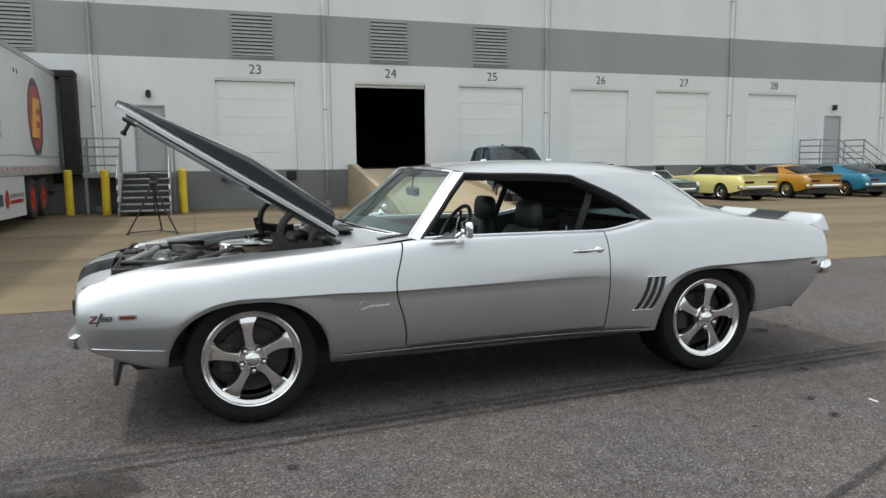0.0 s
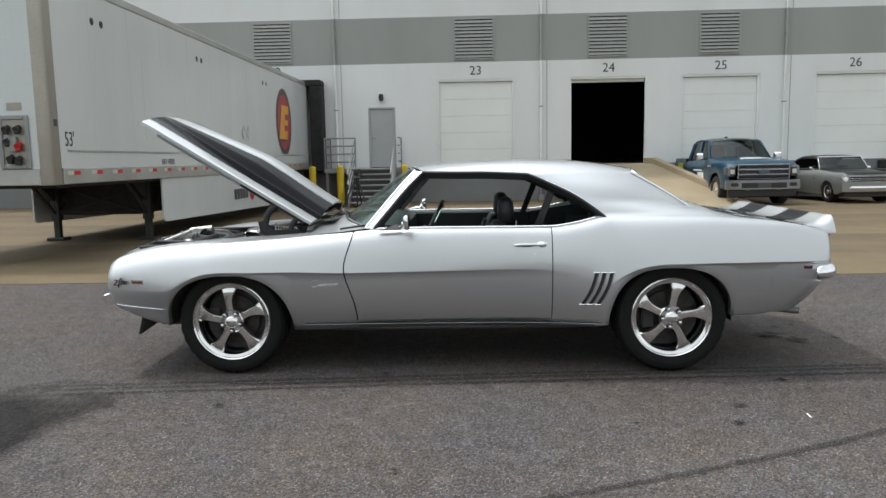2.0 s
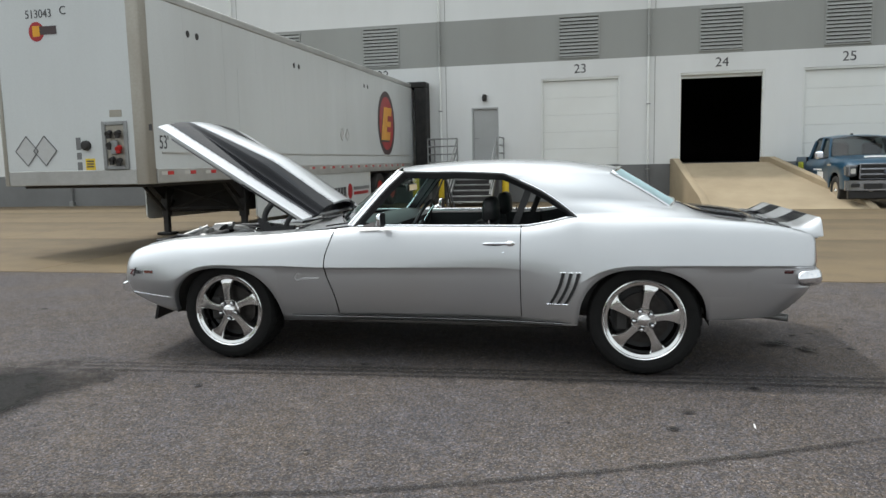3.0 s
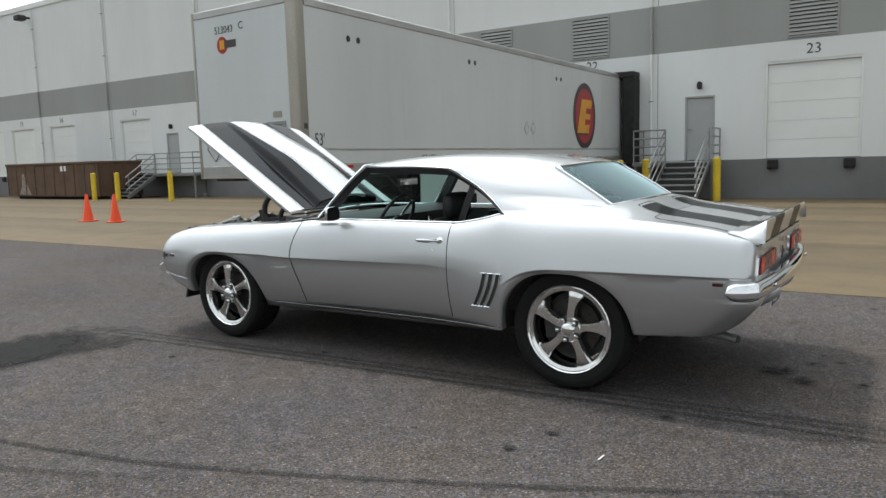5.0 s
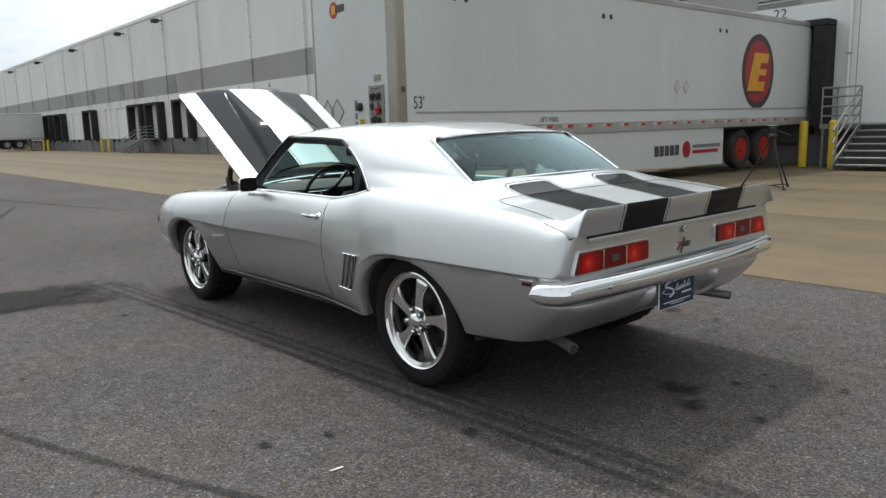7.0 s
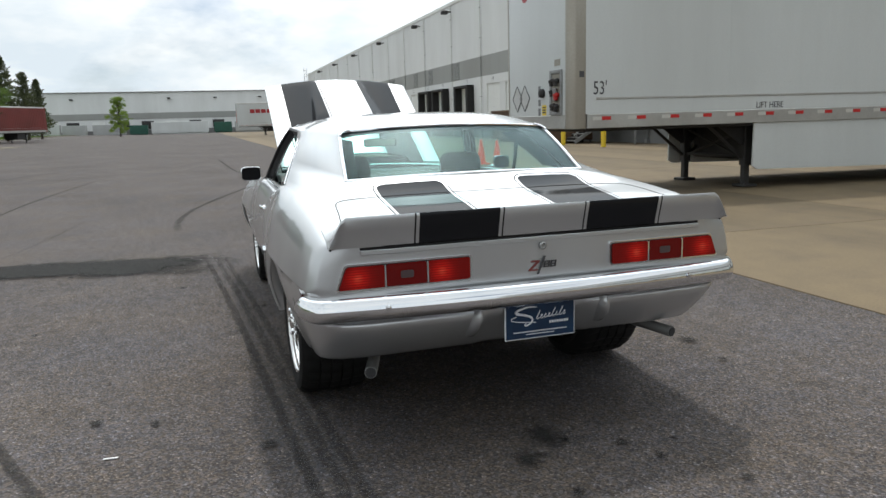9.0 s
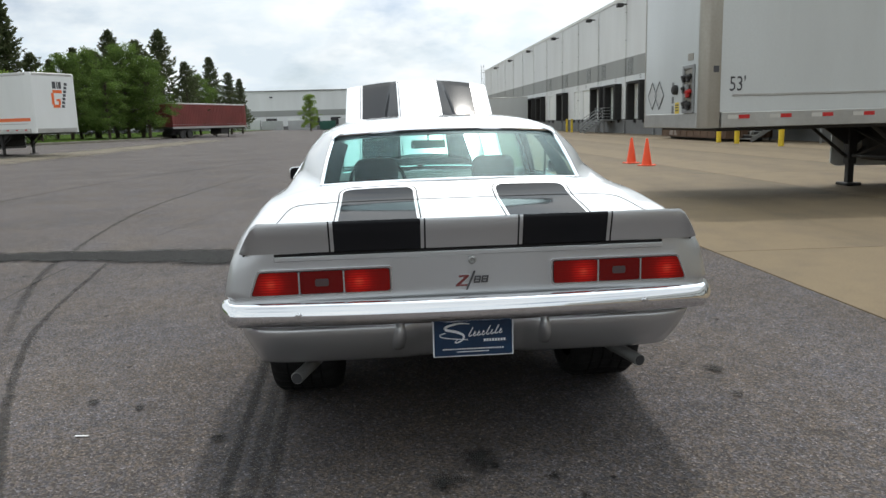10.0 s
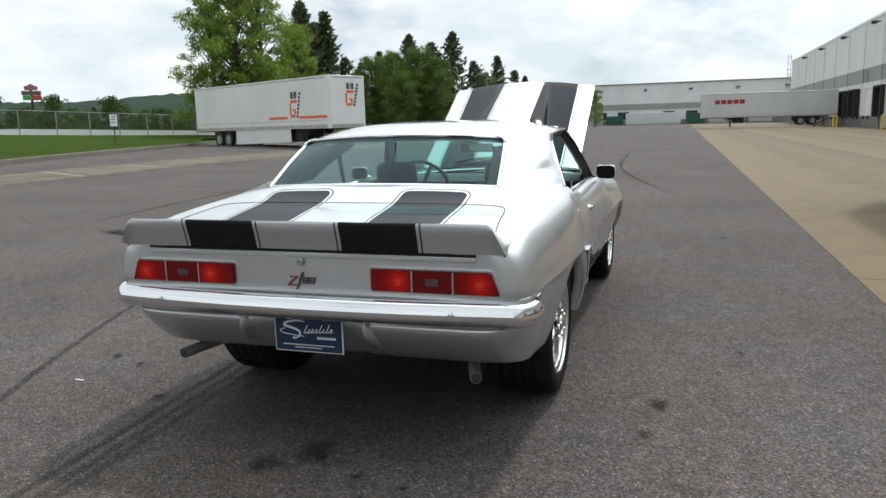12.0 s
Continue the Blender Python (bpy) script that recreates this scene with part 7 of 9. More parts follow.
def dock_steps(x, stair=(-0.31, 1.01), ends=(-1.31, 1.10)):
    """Steps and a landing in front of a personnel door; x is the door's west edge."""
    d = base("dock_steps", pose(x, WALL_Y, 0), "galvanised steel dock steps with pipe handrails", "steps", group="dock steps", kind="structure")
    z1, z0 = DOOR_SILL - 0.02, land(x, WALL_Y - 2)
    s0, s1 = stair
    e0, e1 = min(ends[0], s0), max(ends[1], s1)
    part("landing", Shape().box((e0 - 0.04, -1.15, z1 - 0.14), (e1 + 0.05, -0.004, z1), 0.01), STEEL, d)
    for lx in (e0, s0, e1 - 0.05):
        part("leg", Shape().box((lx, -1.10, z0 - 0.05), (lx + 0.08, -1.02, z1 - 0.14), 0.005), STEEL, d)
    n = 6
    for k in range(n):
        z = z1 - (k + 1) * (z1 - z0) / (n + 1)
        part("tread", Shape().box((s0 + 0.03, -1.16 - 0.27 * (k + 1), z - 0.04), (s1 - 0.03, -1.16 - 0.27 * k, z), 0.006), STEEL, d)
        # dark plate that paints the shaded gap between two treads
        part("riser", Shape().box((s0 + 0.04, -1.165 - 0.27 * k, z - 0.02), (s1 - 0.04, -1.155 - 0.27 * k, z + (z1 - z0) / (n + 1) - 0.045)), DARK_STEEL, d)
    yb = -1.16 - 0.27 * n
    for sx in (s0, s1):
        part("stringer", Shape().prism([(-1.16, z1), (-1.16, z1 - 0.22), (yb, z0 - 0.02), (yb, z0 + 0.2)], sx - 0.02, sx + 0.02, "x"), STEEL, d)
        for dz in (0.36, 0.67, 0.98):
            part("handrail", Shape().tube([(sx, -1.12, z1 + dz), (sx, yb + 0.05, z0 + 0.2 + dz - 0.05), (sx, yb - 0.06, z0 + 0.14 + dz - 0.1)], 0.026, 8), STEEL, d)
        for y, zz in ((-1.12, z1), (yb + 0.1, z0 + 0.15)):
            part("post", Shape().cyl((sx, y, zz - 0.1), (sx, y, zz + 0.98), 0.022, n=8), STEEL, d)
    for a, e in ((s0, e0), (s1, e1)):
        m = round((abs(e - a)) / 0.9)
        for zz in (0.22, 0.48, 0.74, 0.99):
            part("rail", Shape().tube([(a, -1.12, z1 + zz), (e, -1.12, z1 + zz), (e, -0.05, z1 + zz)] if abs(e - a) > 0.2 else [(e, -1.12, z1 + zz), (e, -0.05, z1 + zz)], 0.025, 8), STEEL, d)
        for px, py in [(e, -0.08)] + [(a + (e - a) * (k + 1) / m, -1.12) for k in range(m)]:
            part("post", Shape().cyl((px, py, z1), (px, py, z1 + 0.99), 0.022, n=8), STEEL, d)
    return d


dock_steps(MAN_DOORS[0])
dock_steps(MAN_DOORS[1])
dock_steps(WEST_MAN[0], (-1.05, 0.45), (-1.05, 3.3))
dock_steps(-57.8)
dock_steps(WEST_MAN[2])


def cone(x, y, turn):
    d = base("traffic_cone", pose(x, y, land(x, y) + 0.006, 0, 0, turn), "bright orange plastic traffic cone on the concrete", "traffic cone", group="traffic cones")
    part("foot", Shape().box((-0.18, -0.18, 0), (0.18, 0.18, 0.03), 0.012), ORANGE, d)
    part("shell", Shape().lathe([(0.135, 0.03), (0.13, 0.05), (0.03, 0.70), (0.022, 0.71), (0.016, 0.705)], 24), ORANGE, d)


cone(-13.5, 10.98, 12)
cone(-12.34, 11.0, 40)


def tripod():
    x, y = -0.74, 15.4
    d = base("camera_tripod", pose(x, y, land(x, y)), "black tripod with a fluid head standing on the concrete", "tripod")
    for k in range(3):
        a = radians(200 + 120 * k)
        c, s = math.cos(a), math.sin(a)
        leg = part("leg", Shape().tube([(0.04 * c, 0.04 * s, 0.98), (0.26 * c, 0.26 * s, 0.48)], 0.019, 8).tube([(0.25 * c, 0.25 * s, 0.5), (0.53 * c, 0.53 * s, 0.03)], 0.016, 8), TRIM_BLACK, d)
        part("foot", Shape().lathe([(0.03, 0.0), (0.03, 0.03), (0.012, 0.05)], 12, pose(0.53 * c, 0.53 * s, 0)), BLACK_RUBBER, leg)
        part("spreader", Shape().tube([(0, 0, 0.06), (0.52 * c, 0.52 * s, 0.05)], 0.012, 6), TRIM_BLACK, d)
    part("crown", Shape().lathe([(0.07, 0.96), (0.08, 1.0), (0.06, 1.04), (0.04, 1.06)], 20), TRIM_BLACK, d)
    part("centre_tube", Shape().cyl((0, 0, 0.40), (0, 0, 1.0), 0.018, n=10), TRIM_BLACK, d)
    part("head", Shape().box((-0.06, -0.05, 1.06), (0.06, 0.05, 1.17), 0.02).box((-0.10, -0.04, 1.17), (0.10, 0.04, 1.20), 0.01), TRIM_BLACK, d)
    part("pan_handle", Shape().tube([(0.05, 0.03, 1.10), (0.25, 0.2, 1.0)], 0.010, 8), TRIM_BLACK, d)


tripod()


def roll_off(x0, x1, y0, y1):
    z = land(x0, y0)
    d = base("waste_container", pose(x0, y0, z), "rusty brown open-top roll-off waste container", "dumpster")
    L, W, Hh = x1 - x0, y1 - y0, 1.75
    part("floor", Shape().box((0.05, 0.05, 0.15), (L - 0.05, W - 0.05, 0.22)), RUST, d)
    for a, b in (((0, 0, 0.15), (L, 0.06, Hh)), ((0, W - 0.06, 0.15), (L, W, Hh)), ((0, 0.06, 0.15), (0.06, W - 0.06, Hh)), ((L - 0.06, 0.06, 0.15), (L, W - 0.06, Hh))):
        part("panel", Shape().box(a, b, 0.01), RUST, d)
    part("top_rim", Shape().box((-0.05, -0.05, Hh), (L + 0.05, 0.1, Hh + 0.12), 0.02).box((-0.05, W - 0.1, Hh), (L + 0.05, W + 0.05, Hh + 0.12), 0.02).box((-0.05, 0.1, Hh), (0.1, W - 0.1, Hh + 0.12), 0.02).box((L - 0.1, 0.1, Hh), (L + 0.05, W - 0.1, Hh + 0.12), 0.02), RUST, d)
    for k in range(int(L / 0.9) + 1):
        part("rib", Shape().box((0.04 + k * 0.9, -0.025, 0.2), (0.11 + k * 0.9, -0.003, Hh), 0.006), RUST, d)
    part("paint_smear", Shape().prism([(1.15, 0.25), (2.35, 0.22), (1.95, 0.75), (1.7, 1.35), (1.5, 1.3), (1.45, 0.7)], -0.0045, -0.0005, "y"), worn("pale_scrape", (0.34, 0.31, 0.28), (0.16, 0.11, 0.08), 0.8, 5, 40, 0.1), d)
    part("label_plate", Shape().box((L * 0.62, -0.006, 1.42), (L * 0.62 + 0.5, -0.0005, 1.68)), MARK_WHITE, d)
    for k in range(4):
        part("rib", Shape().box((L + 0.003, 0.1 + k * 0.65, 0.2), (L + 0.06, 0.2 + k * 0.65, Hh), 0.01), RUST, d)
    for y in (0.5, W - 0.6):
        part("skid", Shape().box((0.1, y, 0.0), (L - 0.1, y + 0.12, 0.15), 0.01), DARK_STEEL, d)


roll_off(-36.9, -28.5, 20.8, 23.2)

# ---- parked cars along the docks ----
WIN_DARK = glass("parked_glass", (0.22, 0.27, 0.27))
P_TYRE = mesh_of("tyre", Shape().lathe([(0.19, -0.02), (0.205, 0.0), (0.27, 0.012), (0.315, 0.0), (0.33, -0.03), (0.33, -0.19), (0.31, -0.22), (0.2, -0.22)], 36), TYRE, 40)
_r = Shape().lathe([(0.205, -0.012), (0.20, 0.004), (0.188, -0.004), (0.18, -0.05), (0.17, -0.045), (0.05, -0.05)], 36)
for k in range(5):
    _m = pose(0, 0, 0, 0, 0, 72 * k + 18)
    _r.loops([[_m @ Vector(p) for p in ((r, w, z - 0.02), (r, w, z), (r, -w, z), (r, -w, z - 0.02))] for r, w, z in ((0.03, 0.03, -0.01), (0.10, 0.026, -0.015), (0.185, 0.038, -0.03))])
_r.lathe([(0.06, -0.04), (0.06, -0.005), (0.04, 0.008), (0.001, 0.01)], 20)
P_RIM = mesh_of("rim", _r, POLISHED, 40)


def parked_wheels(parent, ax0, ax1, half, scale=1.0):
    for ax in (ax0, ax1):
        for sgn in (1, -1):
            w = new("wheel", P_TYRE)
            w.parent = parent
            w.matrix_basis = pose(ax, -sgn * half, 0.33 * scale, 90 * sgn, 0, 0) @ Matrix.Diagonal((scale, scale, 1, 1))
            r = new("rim", P_RIM)
            r.parent = w


def parked_car(name, at, label, group, colour, hood=0.88, deck=0.93, roof=1.30, length=4.7, front=0.92, wb=2.75, half=0.92, cabin=(0.85, 1.35, 2.35, 3.0), top_colour=None, open_top=False, metal=0.25, hood_colour=None, nose_drop=0.14, tail_drop=0.06, stripe=None, nose_in=0.22, lamp=0.24, lamp_z=0.635):
    """A car whose x runs from its front axle to its tail."""
    c = base(name, at, label, "car", group)
    P = paint(name + "_paint", colour, metal, 0.3)
    x0, x1 = -front, length - front
    mid = (x0 + x1) / 2
    zt = smooth_curve((x0, hood - nose_drop - 0.06), (x0 + 0.12, hood - nose_drop), (x0 + 0.5, hood - 0.05), (0.4, hood), (cabin[0], hood + 0.02), (cabin[0] + 0.4, 0.5 * (hood + deck) + 0.02), (cabin[3] - 0.6, deck), (cabin[3], deck), (x1 - 0.15, deck - tail_drop), (x1, deck - tail_drop - 0.05))
    wc = smooth_curve((x0, half - nose_in), (x0 + 0.12, half - 0.02 - 0.3 * nose_in), (x0 + 0.5, half - 0.02), (0.2, half), (mid, half - 0.02), (wb, half + 0.01), (x1 - 0.4, half - 0.04), (x1 - 0.08, half - 0.10), (x1, half - 0.18))
    zb = smooth_curve((x0, 0.36), (x0 + 0.4, 0.27), (0.5, 0.24), (wb - 0.5, 0.25), (x1 - 0.5, 0.30), (x1, 0.44))

    def low(x):
        for ax in (0.0, wb):
            u = (x - ax) / 0.385
            if abs(u) < 1:
                return zb(x) + (0.66 - zb(x)) * math.sqrt(1 - abs(u) ** 2.4)
        return zb(x)

    xs = set(np.round(np.linspace(x0, x1, 34), 3))
    for ax in (0.0, wb):
        xs = {x for x in xs if abs(abs(x - ax) - 0.385) > 0.04}
        xs |= {round(ax - 0.3849 * math.cos(a), 4) for a in np.linspace(0, math.pi, 15)}
    s = Shape()
    G = []
    for x in sorted(xs):
        zl, zc, z1, w = low(x), 0.60, zt(x), wc(x)
        zc = max(zc, zl + 0.03)
        row = [(x, -(w - 0.06), zl)]
        for k in range(4):
            z = zl + (zc - zl) * k / 3
            row.append((x, -(w - 0.05 * max(0, (0.6 - z) / 0.35) ** 2), z))
        for k in range(1, 7):
            a = k / 6 * math.pi / 2
            row.append((x, -(w - 0.14 + 0.14 * math.cos(a) ** 0.8), zc + (z1 - zc) * math.sin(a)))
        for k in range(1, 6):
            row.append((x, -(w - 0.14) * (1 - k / 5), z1 + 0.025 * math.sin(k / 5 * math.pi / 2)))
        G.append(row)
    hood_i = [i for i, x in enumerate(sorted(xs)) if x < cabin[0]][-1]
    if hood_colour:
        for i in range(len(G) - 1):
            x = G[i][0][0]
            cut = len(G[0]) - 5
            s.grid([r[:cut] for r in G[i:i + 2]])
            s.grid([r[cut - 1:] for r in G[i:i + 2]], slot=1 if i < hood_i else 0)
    else:
        s.grid(G)
    s.grid([[(p[0], p[1] * (1 - k / 6), p[2]) for k in range(7)] for p in G[-1][1:11]], flip=True)
    s.grid([[(p[0] - 0.02 * k / 6, p[1] * (1 - k / 6), p[2]) for k in range(7)] for p in G[0][1:11]])
    s.both()
    part("body", s, [P, hood_colour or P], c, weld=0.003, angle=40)
    part("underside", Shape().box((x0 + 0.15, -half + 0.2, 0.2), (x1 - 0.15, half - 0.2, 0.5), 0.03), UNDER, c)
    parked_wheels(c, 0.0, wb, half - 0.035)
    # cabin
    a, b, d, e = cabin
    zb0, zb1 = zt(a) + 0.0, zt(e)
    hw0, hw1 = half - 0.13, half - 0.27
    if not open_top:
        top = top_colour or P
        R = []
        for x, lift in ((b - 0.04, -0.025), (b + 0.05, 0.0), ((b + d) / 2, 0.02), (d - 0.05, 0.0), (d + 0.02, -0.03)):
            R.append([(x, -hw1 * math.sin(k / 6 * math.pi / 2), roof + lift - 0.075 * math.sin(k / 6 * math.pi / 2) ** 3) for k in range(7)])
        part("roof", Shape().grid(R).join(Shape().grid([[(x, y, z - 0.03) for x, y, z in r] for r in R], flip=True)).both(), top, c, weld=0.003, angle=50)
        edge_f, edge_r = R[0], R[-1]
        ws_base = [(a - 0.18 * math.cos(k / 6 * math.pi / 2), -hw0 * math.sin(k / 6 * math.pi / 2), zb0 + 0.02) for k in range(7)]
        rw_base = [(e + 0.06 * math.cos(k / 6 * math.pi / 2), -(hw0 - 0.13) * math.sin(k / 6 * math.pi / 2), zb1 + 0.02) for k in range(7)]
        part("windshield", Shape().grid([ws_base, edge_f]).both(), WIN_DARK, c, weld=0.003)
        part("rear_window", Shape().grid([edge_r, rw_base]).both(), WIN_DARK, c, weld=0.003)
        for sgn in (1, -1):
            tb, te = R[0][-1], R[-1][-1]
            belt_z = zt((a + e) / 2)
            part("pillar", Shape().tube([(a, -sgn * hw0, zb0), (tb[0], sgn * tb[1], tb[2])], 0.028, 6), P, c)
            q0, q1 = (d - 0.40, -sgn * (hw0 - 0.01), zt(d - 0.1)), (e - 0.03, -sgn * (hw0 - 0.10), zb1)
            k0, k1 = (te[0] - 0.30, sgn * te[1] * 1.005, te[2] + 0.012), (te[0] + 0.01, sgn * te[1], te[2])
            qa = (q0[0] + 0.35, q0[1], q0[2])
            part("rear_pillar", Shape().grid([[k0, k1], [tuple(0.5 * (np.array(k0) + np.array(qa))), tuple(0.5 * (np.array(k1) + np.array(q1)))], [qa, q1]]), top, c)
            part("side_window", Shape().add([(a + 0.02, -sgn * (hw0 - 0.01), belt_z), qa, k0, (tb[0] + 0.03, sgn * tb[1] * 0.99, tb[2])], [(0, 1, 2, 3)]), WIN_DARK, c)
            part("window_trim", Shape().tube([(a + 0.02, -sgn * (hw0), belt_z + 0.01), (qa[0], qa[1], qa[2] + 0.01)], 0.009, 5), CHROME, c)
    else:
        ws_base = [(a - 0.15 * math.cos(k / 6 * math.pi / 2), -hw0 * math.sin(k / 6 * math.pi / 2), zb0 + 0.02) for k in range(7)]
        ws_top = [(b - 0.12 * math.cos(k / 6 * math.pi / 2) - 0.05, -(hw1 + 0.05) * math.sin(k / 6 * math.pi / 2), roof - 0.06) for k in range(7)]
        part("windshield", Shape().grid([ws_base, ws_top]).both(), WIN_DARK, c, weld=0.003)
        loop = ws_base[::-1][:1] + ws_top[::-1] + [(x, -y, z) for x, y, z in ws_top[1:]] + [(x, -y, z) for x, y, z in ws_base[-1:]]
        part("windshield_frame", Shape().tube(loop, 0.018, 6), CHROME, c)
        if open_top == "soft":
            R = []
            for x, z, w in ((b - 0.1, roof - 0.03, hw1 + 0.04), (b + 0.4, roof, hw1 + 0.06), (d, roof - 0.01, hw1 + 0.07), (d + 0.35, roof - 0.10, hw1 + 0.08), (e, zb1 + 0.04, hw0 - 0.04)):
                R.append([(x, -w * math.sin(k / 6 * math.pi / 2), z - 0.05 * math.sin(k / 6 * math.pi / 2) ** 4) for k in range(7)] + [(x, -w - 0.01, z - (0.11 if z > zb1 + 0.2 else 0.06))])
            part("soft_top", Shape().grid(R).both(), top_colour, c, "black fabric soft top", weld=0.003, angle=50)
        else:
            part("cockpit", Shape().box((a + 0.1, -hw0 + 0.05, 0.45), (e - 0.2, hw0 - 0.05, zt(mid) + 0.028), 0.05), VINYL, c)
            part("folded_top", Shape().box((e - 0.5, -hw0 + 0.06, zb1 - 0.05), (e - 0.05, hw0 - 0.06, zb1 + 0.12), 0.05), VINYL, c)
            for y in (-0.33, 0.33):
                part("seat", Shape().box((mid - 0.1, y - 0.2, 0.5), (mid + 0.06, y + 0.2, zt(mid) + 0.2), 0.06), VINYL, c)
    part("interior", Shape().box((a + 0.02, -hw0 + 0.04, 0.5), (e - 0.05, hw0 - 0.04, max(zt(a), zt(e), zt((a + e) / 2)) + 0.03), 0.03), VINYL, c)
    if open_top != "open":
        for y in (-0.34, 0.34):
            part("seat", Shape().box(((b + d) / 2 - 0.12, y - 0.22, 0.6), ((b + d) / 2 + 0.05, y + 0.22, zt((b + d) / 2) + 0.14), 0.05), VINYL, c)
    # bright work
    for x, z, h, name_, out in ((x0, 0.47, 0.05, "front_bumper", -1), (x1, 0.50, 0.05, "rear_bumper", 1)):
        ring = []
        for k in range(17):
            u = -1 + k / 8
            y = (half - 0.05) * u
            xx = x + out * (0.05 - 0.14 * abs(u) ** 3)
            ring.append([(xx - out * 0.06, y, z + h), (xx, y, z + h), (xx + out * 0.015, y, z), (xx, y, z - h), (xx - out * 0.06, y, z - h)])
        part(name_, Shape().loops(ring), CHROME, c)
    for sgn in (1, -1):
        part("headlight", Shape().lathe([(0.095, -0.05), (0.095, 0.01), (0.085, 0.02), (0.06, 0.03), (0.001, 0.035)], 20, pose(x0 + 0.03 + 0.14 * nose_in, -sgn * (half - lamp), lamp_z, 0, -90, 0)), CHROME, c)
        part("tail_light", Shape().box((x1 - 0.03, -sgn * 0.30, 0.635), (x1 + 0.012, -sgn * (half - 0.20), 0.72), 0.01), RED_LENS, c)
        part("mirror", Shape().lathe([(0.001, -0.04), (0.045, -0.02), (0.05, 0.02)], 14, pose(a + 0.25, -sgn * (half + 0.02), zt(a) + 0.05, 0, 90, 0)).cyl((a + 0.22, -sgn * (half - 0.10), zt(a) - 0.02), (a + 0.25, -sgn * half, zt(a) + 0.03), 0.01, n=6), CHROME, c)
        part("door_seam", Shape().tube([(cabin[0] + 0.02, -sgn * (wc(cabin[0]) + 0.0005), 0.62), (cabin[0] + 0.04, -sgn * (wc(cabin[0]) - 0.03), 0.32)], 0.004, 4), GAP, c)
    grille = part("grille", Shape().box((x0 - 0.024, -half + lamp + 0.11, lamp_z - 0.08), (x0 + 0.05, half - lamp - 0.11, lamp_z + 0.08), 0.01), TRIM_BLACK, c)
    for z in (lamp_z - 0.08, lamp_z - 0.03, lamp_z + 0.02, lamp_z + 0.08):
        part("bar", Shape().box((x0 - 0.034, -half + lamp + 0.10, z - 0.005), (x0 - 0.005, half - lamp - 0.10, z + 0.005), 0.002), CHROME, grille)
    for sgn in (1, -1):
        part("lens", Shape().lathe([(0.072, 0.0), (0.066, 0.02), (0.045, 0.032), (0.001, 0.038)], 18, pose(x0 + 0.005 + 0.14 * nose_in, -sgn * (half - lamp), lamp_z, 0, -90, 0)), MARK_WHITE, c)
    part("plate", Shape().box((x1 + 0.015, -0.15, 0.36), (x1 + 0.02, 0.15, 0.46)), PLATE_BLUE, c)
    if stripe:
        part("spoiler", Shape().loops([[(x1 - 0.22, y, deck - tail_drop - 0.02), (x1 - 0.02, y, deck - tail_drop + 0.06), (x1 + 0.02, y, deck - tail_drop + 0.05), (x1, y, deck - tail_drop - 0.05)] for y in np.linspace(-half + 0.16, half - 0.16, 9)]), P, c)
    return c


ROW_Y, SC = 19.55, 0.93
BLACK_TOP = worn("black_vinyl_top", (0.02, 0.02, 0.02), (0.035, 0.033, 0.032), 0.7, 4, 80, 0.2)
GROUP = "cars parked along the docks"


def tail_out(x, y=ROW_Y, tail=3.78, s=SC):
    """Nose to the wall: the tail shows."""
    return pose(x, y + tail * s, land(x, y + 1.5) + 0.004, 0, 0, -90) @ Matrix.Scale(s, 4)


def nose_out(x, y=ROW_Y, front=0.92, s=SC):
    return pose(x, y + front * s, land(x, y + 1.5) + 0.004, 0, 0, 90) @ Matrix.Scale(s, 4)


parked_car("vintage_coupe", tail_out(17.93), "pale yellow muscle car with a black vinyl roof", GROUP, (0.62, 0.56, 0.20), top_colour=BLACK_TOP, stripe=True, metal=0.0)
parked_car("vintage_coupe", tail_out(20.75), "orange-gold coupe with a rear spoiler", GROUP, (0.36, 0.175, 0.012), roof=1.27, cabin=(0.85, 1.45, 2.3, 3.15), metal=0.0, stripe=True)
parked_car("vintage_coupe", tail_out(23.45), "turquoise blue fastback coupe", GROUP, (0.014, 0.15, 0.25), roof=1.28, cabin=(0.85, 1.4, 2.2, 3.5), metal=0.1, stripe=True)
parked_car("vintage_coupe", tail_out(26.1), "dark blue-grey coupe at the end of the row", GROUP, (0.07, 0.09, 0.12), cabin=(0.85, 1.35, 2.4, 3.0), metal=0.3)
parked_car("roadster", nose_out(15.15, ROW_Y + 0.4, 0.75), "dark green roadster with its top folded down", GROUP, (0.004, 0.085, 0.05), hood=0.82, deck=0.84, roof=1.16, length=4.0, front=0.75, wb=2.25, half=0.78, cabin=(0.75, 1.05, 1.9, 2.5), open_top="open", metal=0.0, nose_in=0.10, lamp=0.16, nose_drop=0.08)
parked_car("convertible", nose_out(12.75, ROW_Y, 0.85), "silver convertible with a black soft top and a black hood", GROUP, (0.25, 0.258, 0.25), hood=0.97, deck=0.96, roof=1.45, length=4.6, front=0.85, wb=2.7, half=0.89, cabin=(0.75, 1.15, 2.2, 2.75), open_top="soft", top_colour=BLACK_TOP, hood_colour=BLACK_PAINT, nose_drop=0.05, metal=0.5, nose_in=0.05, lamp=0.15, lamp_z=0.73)


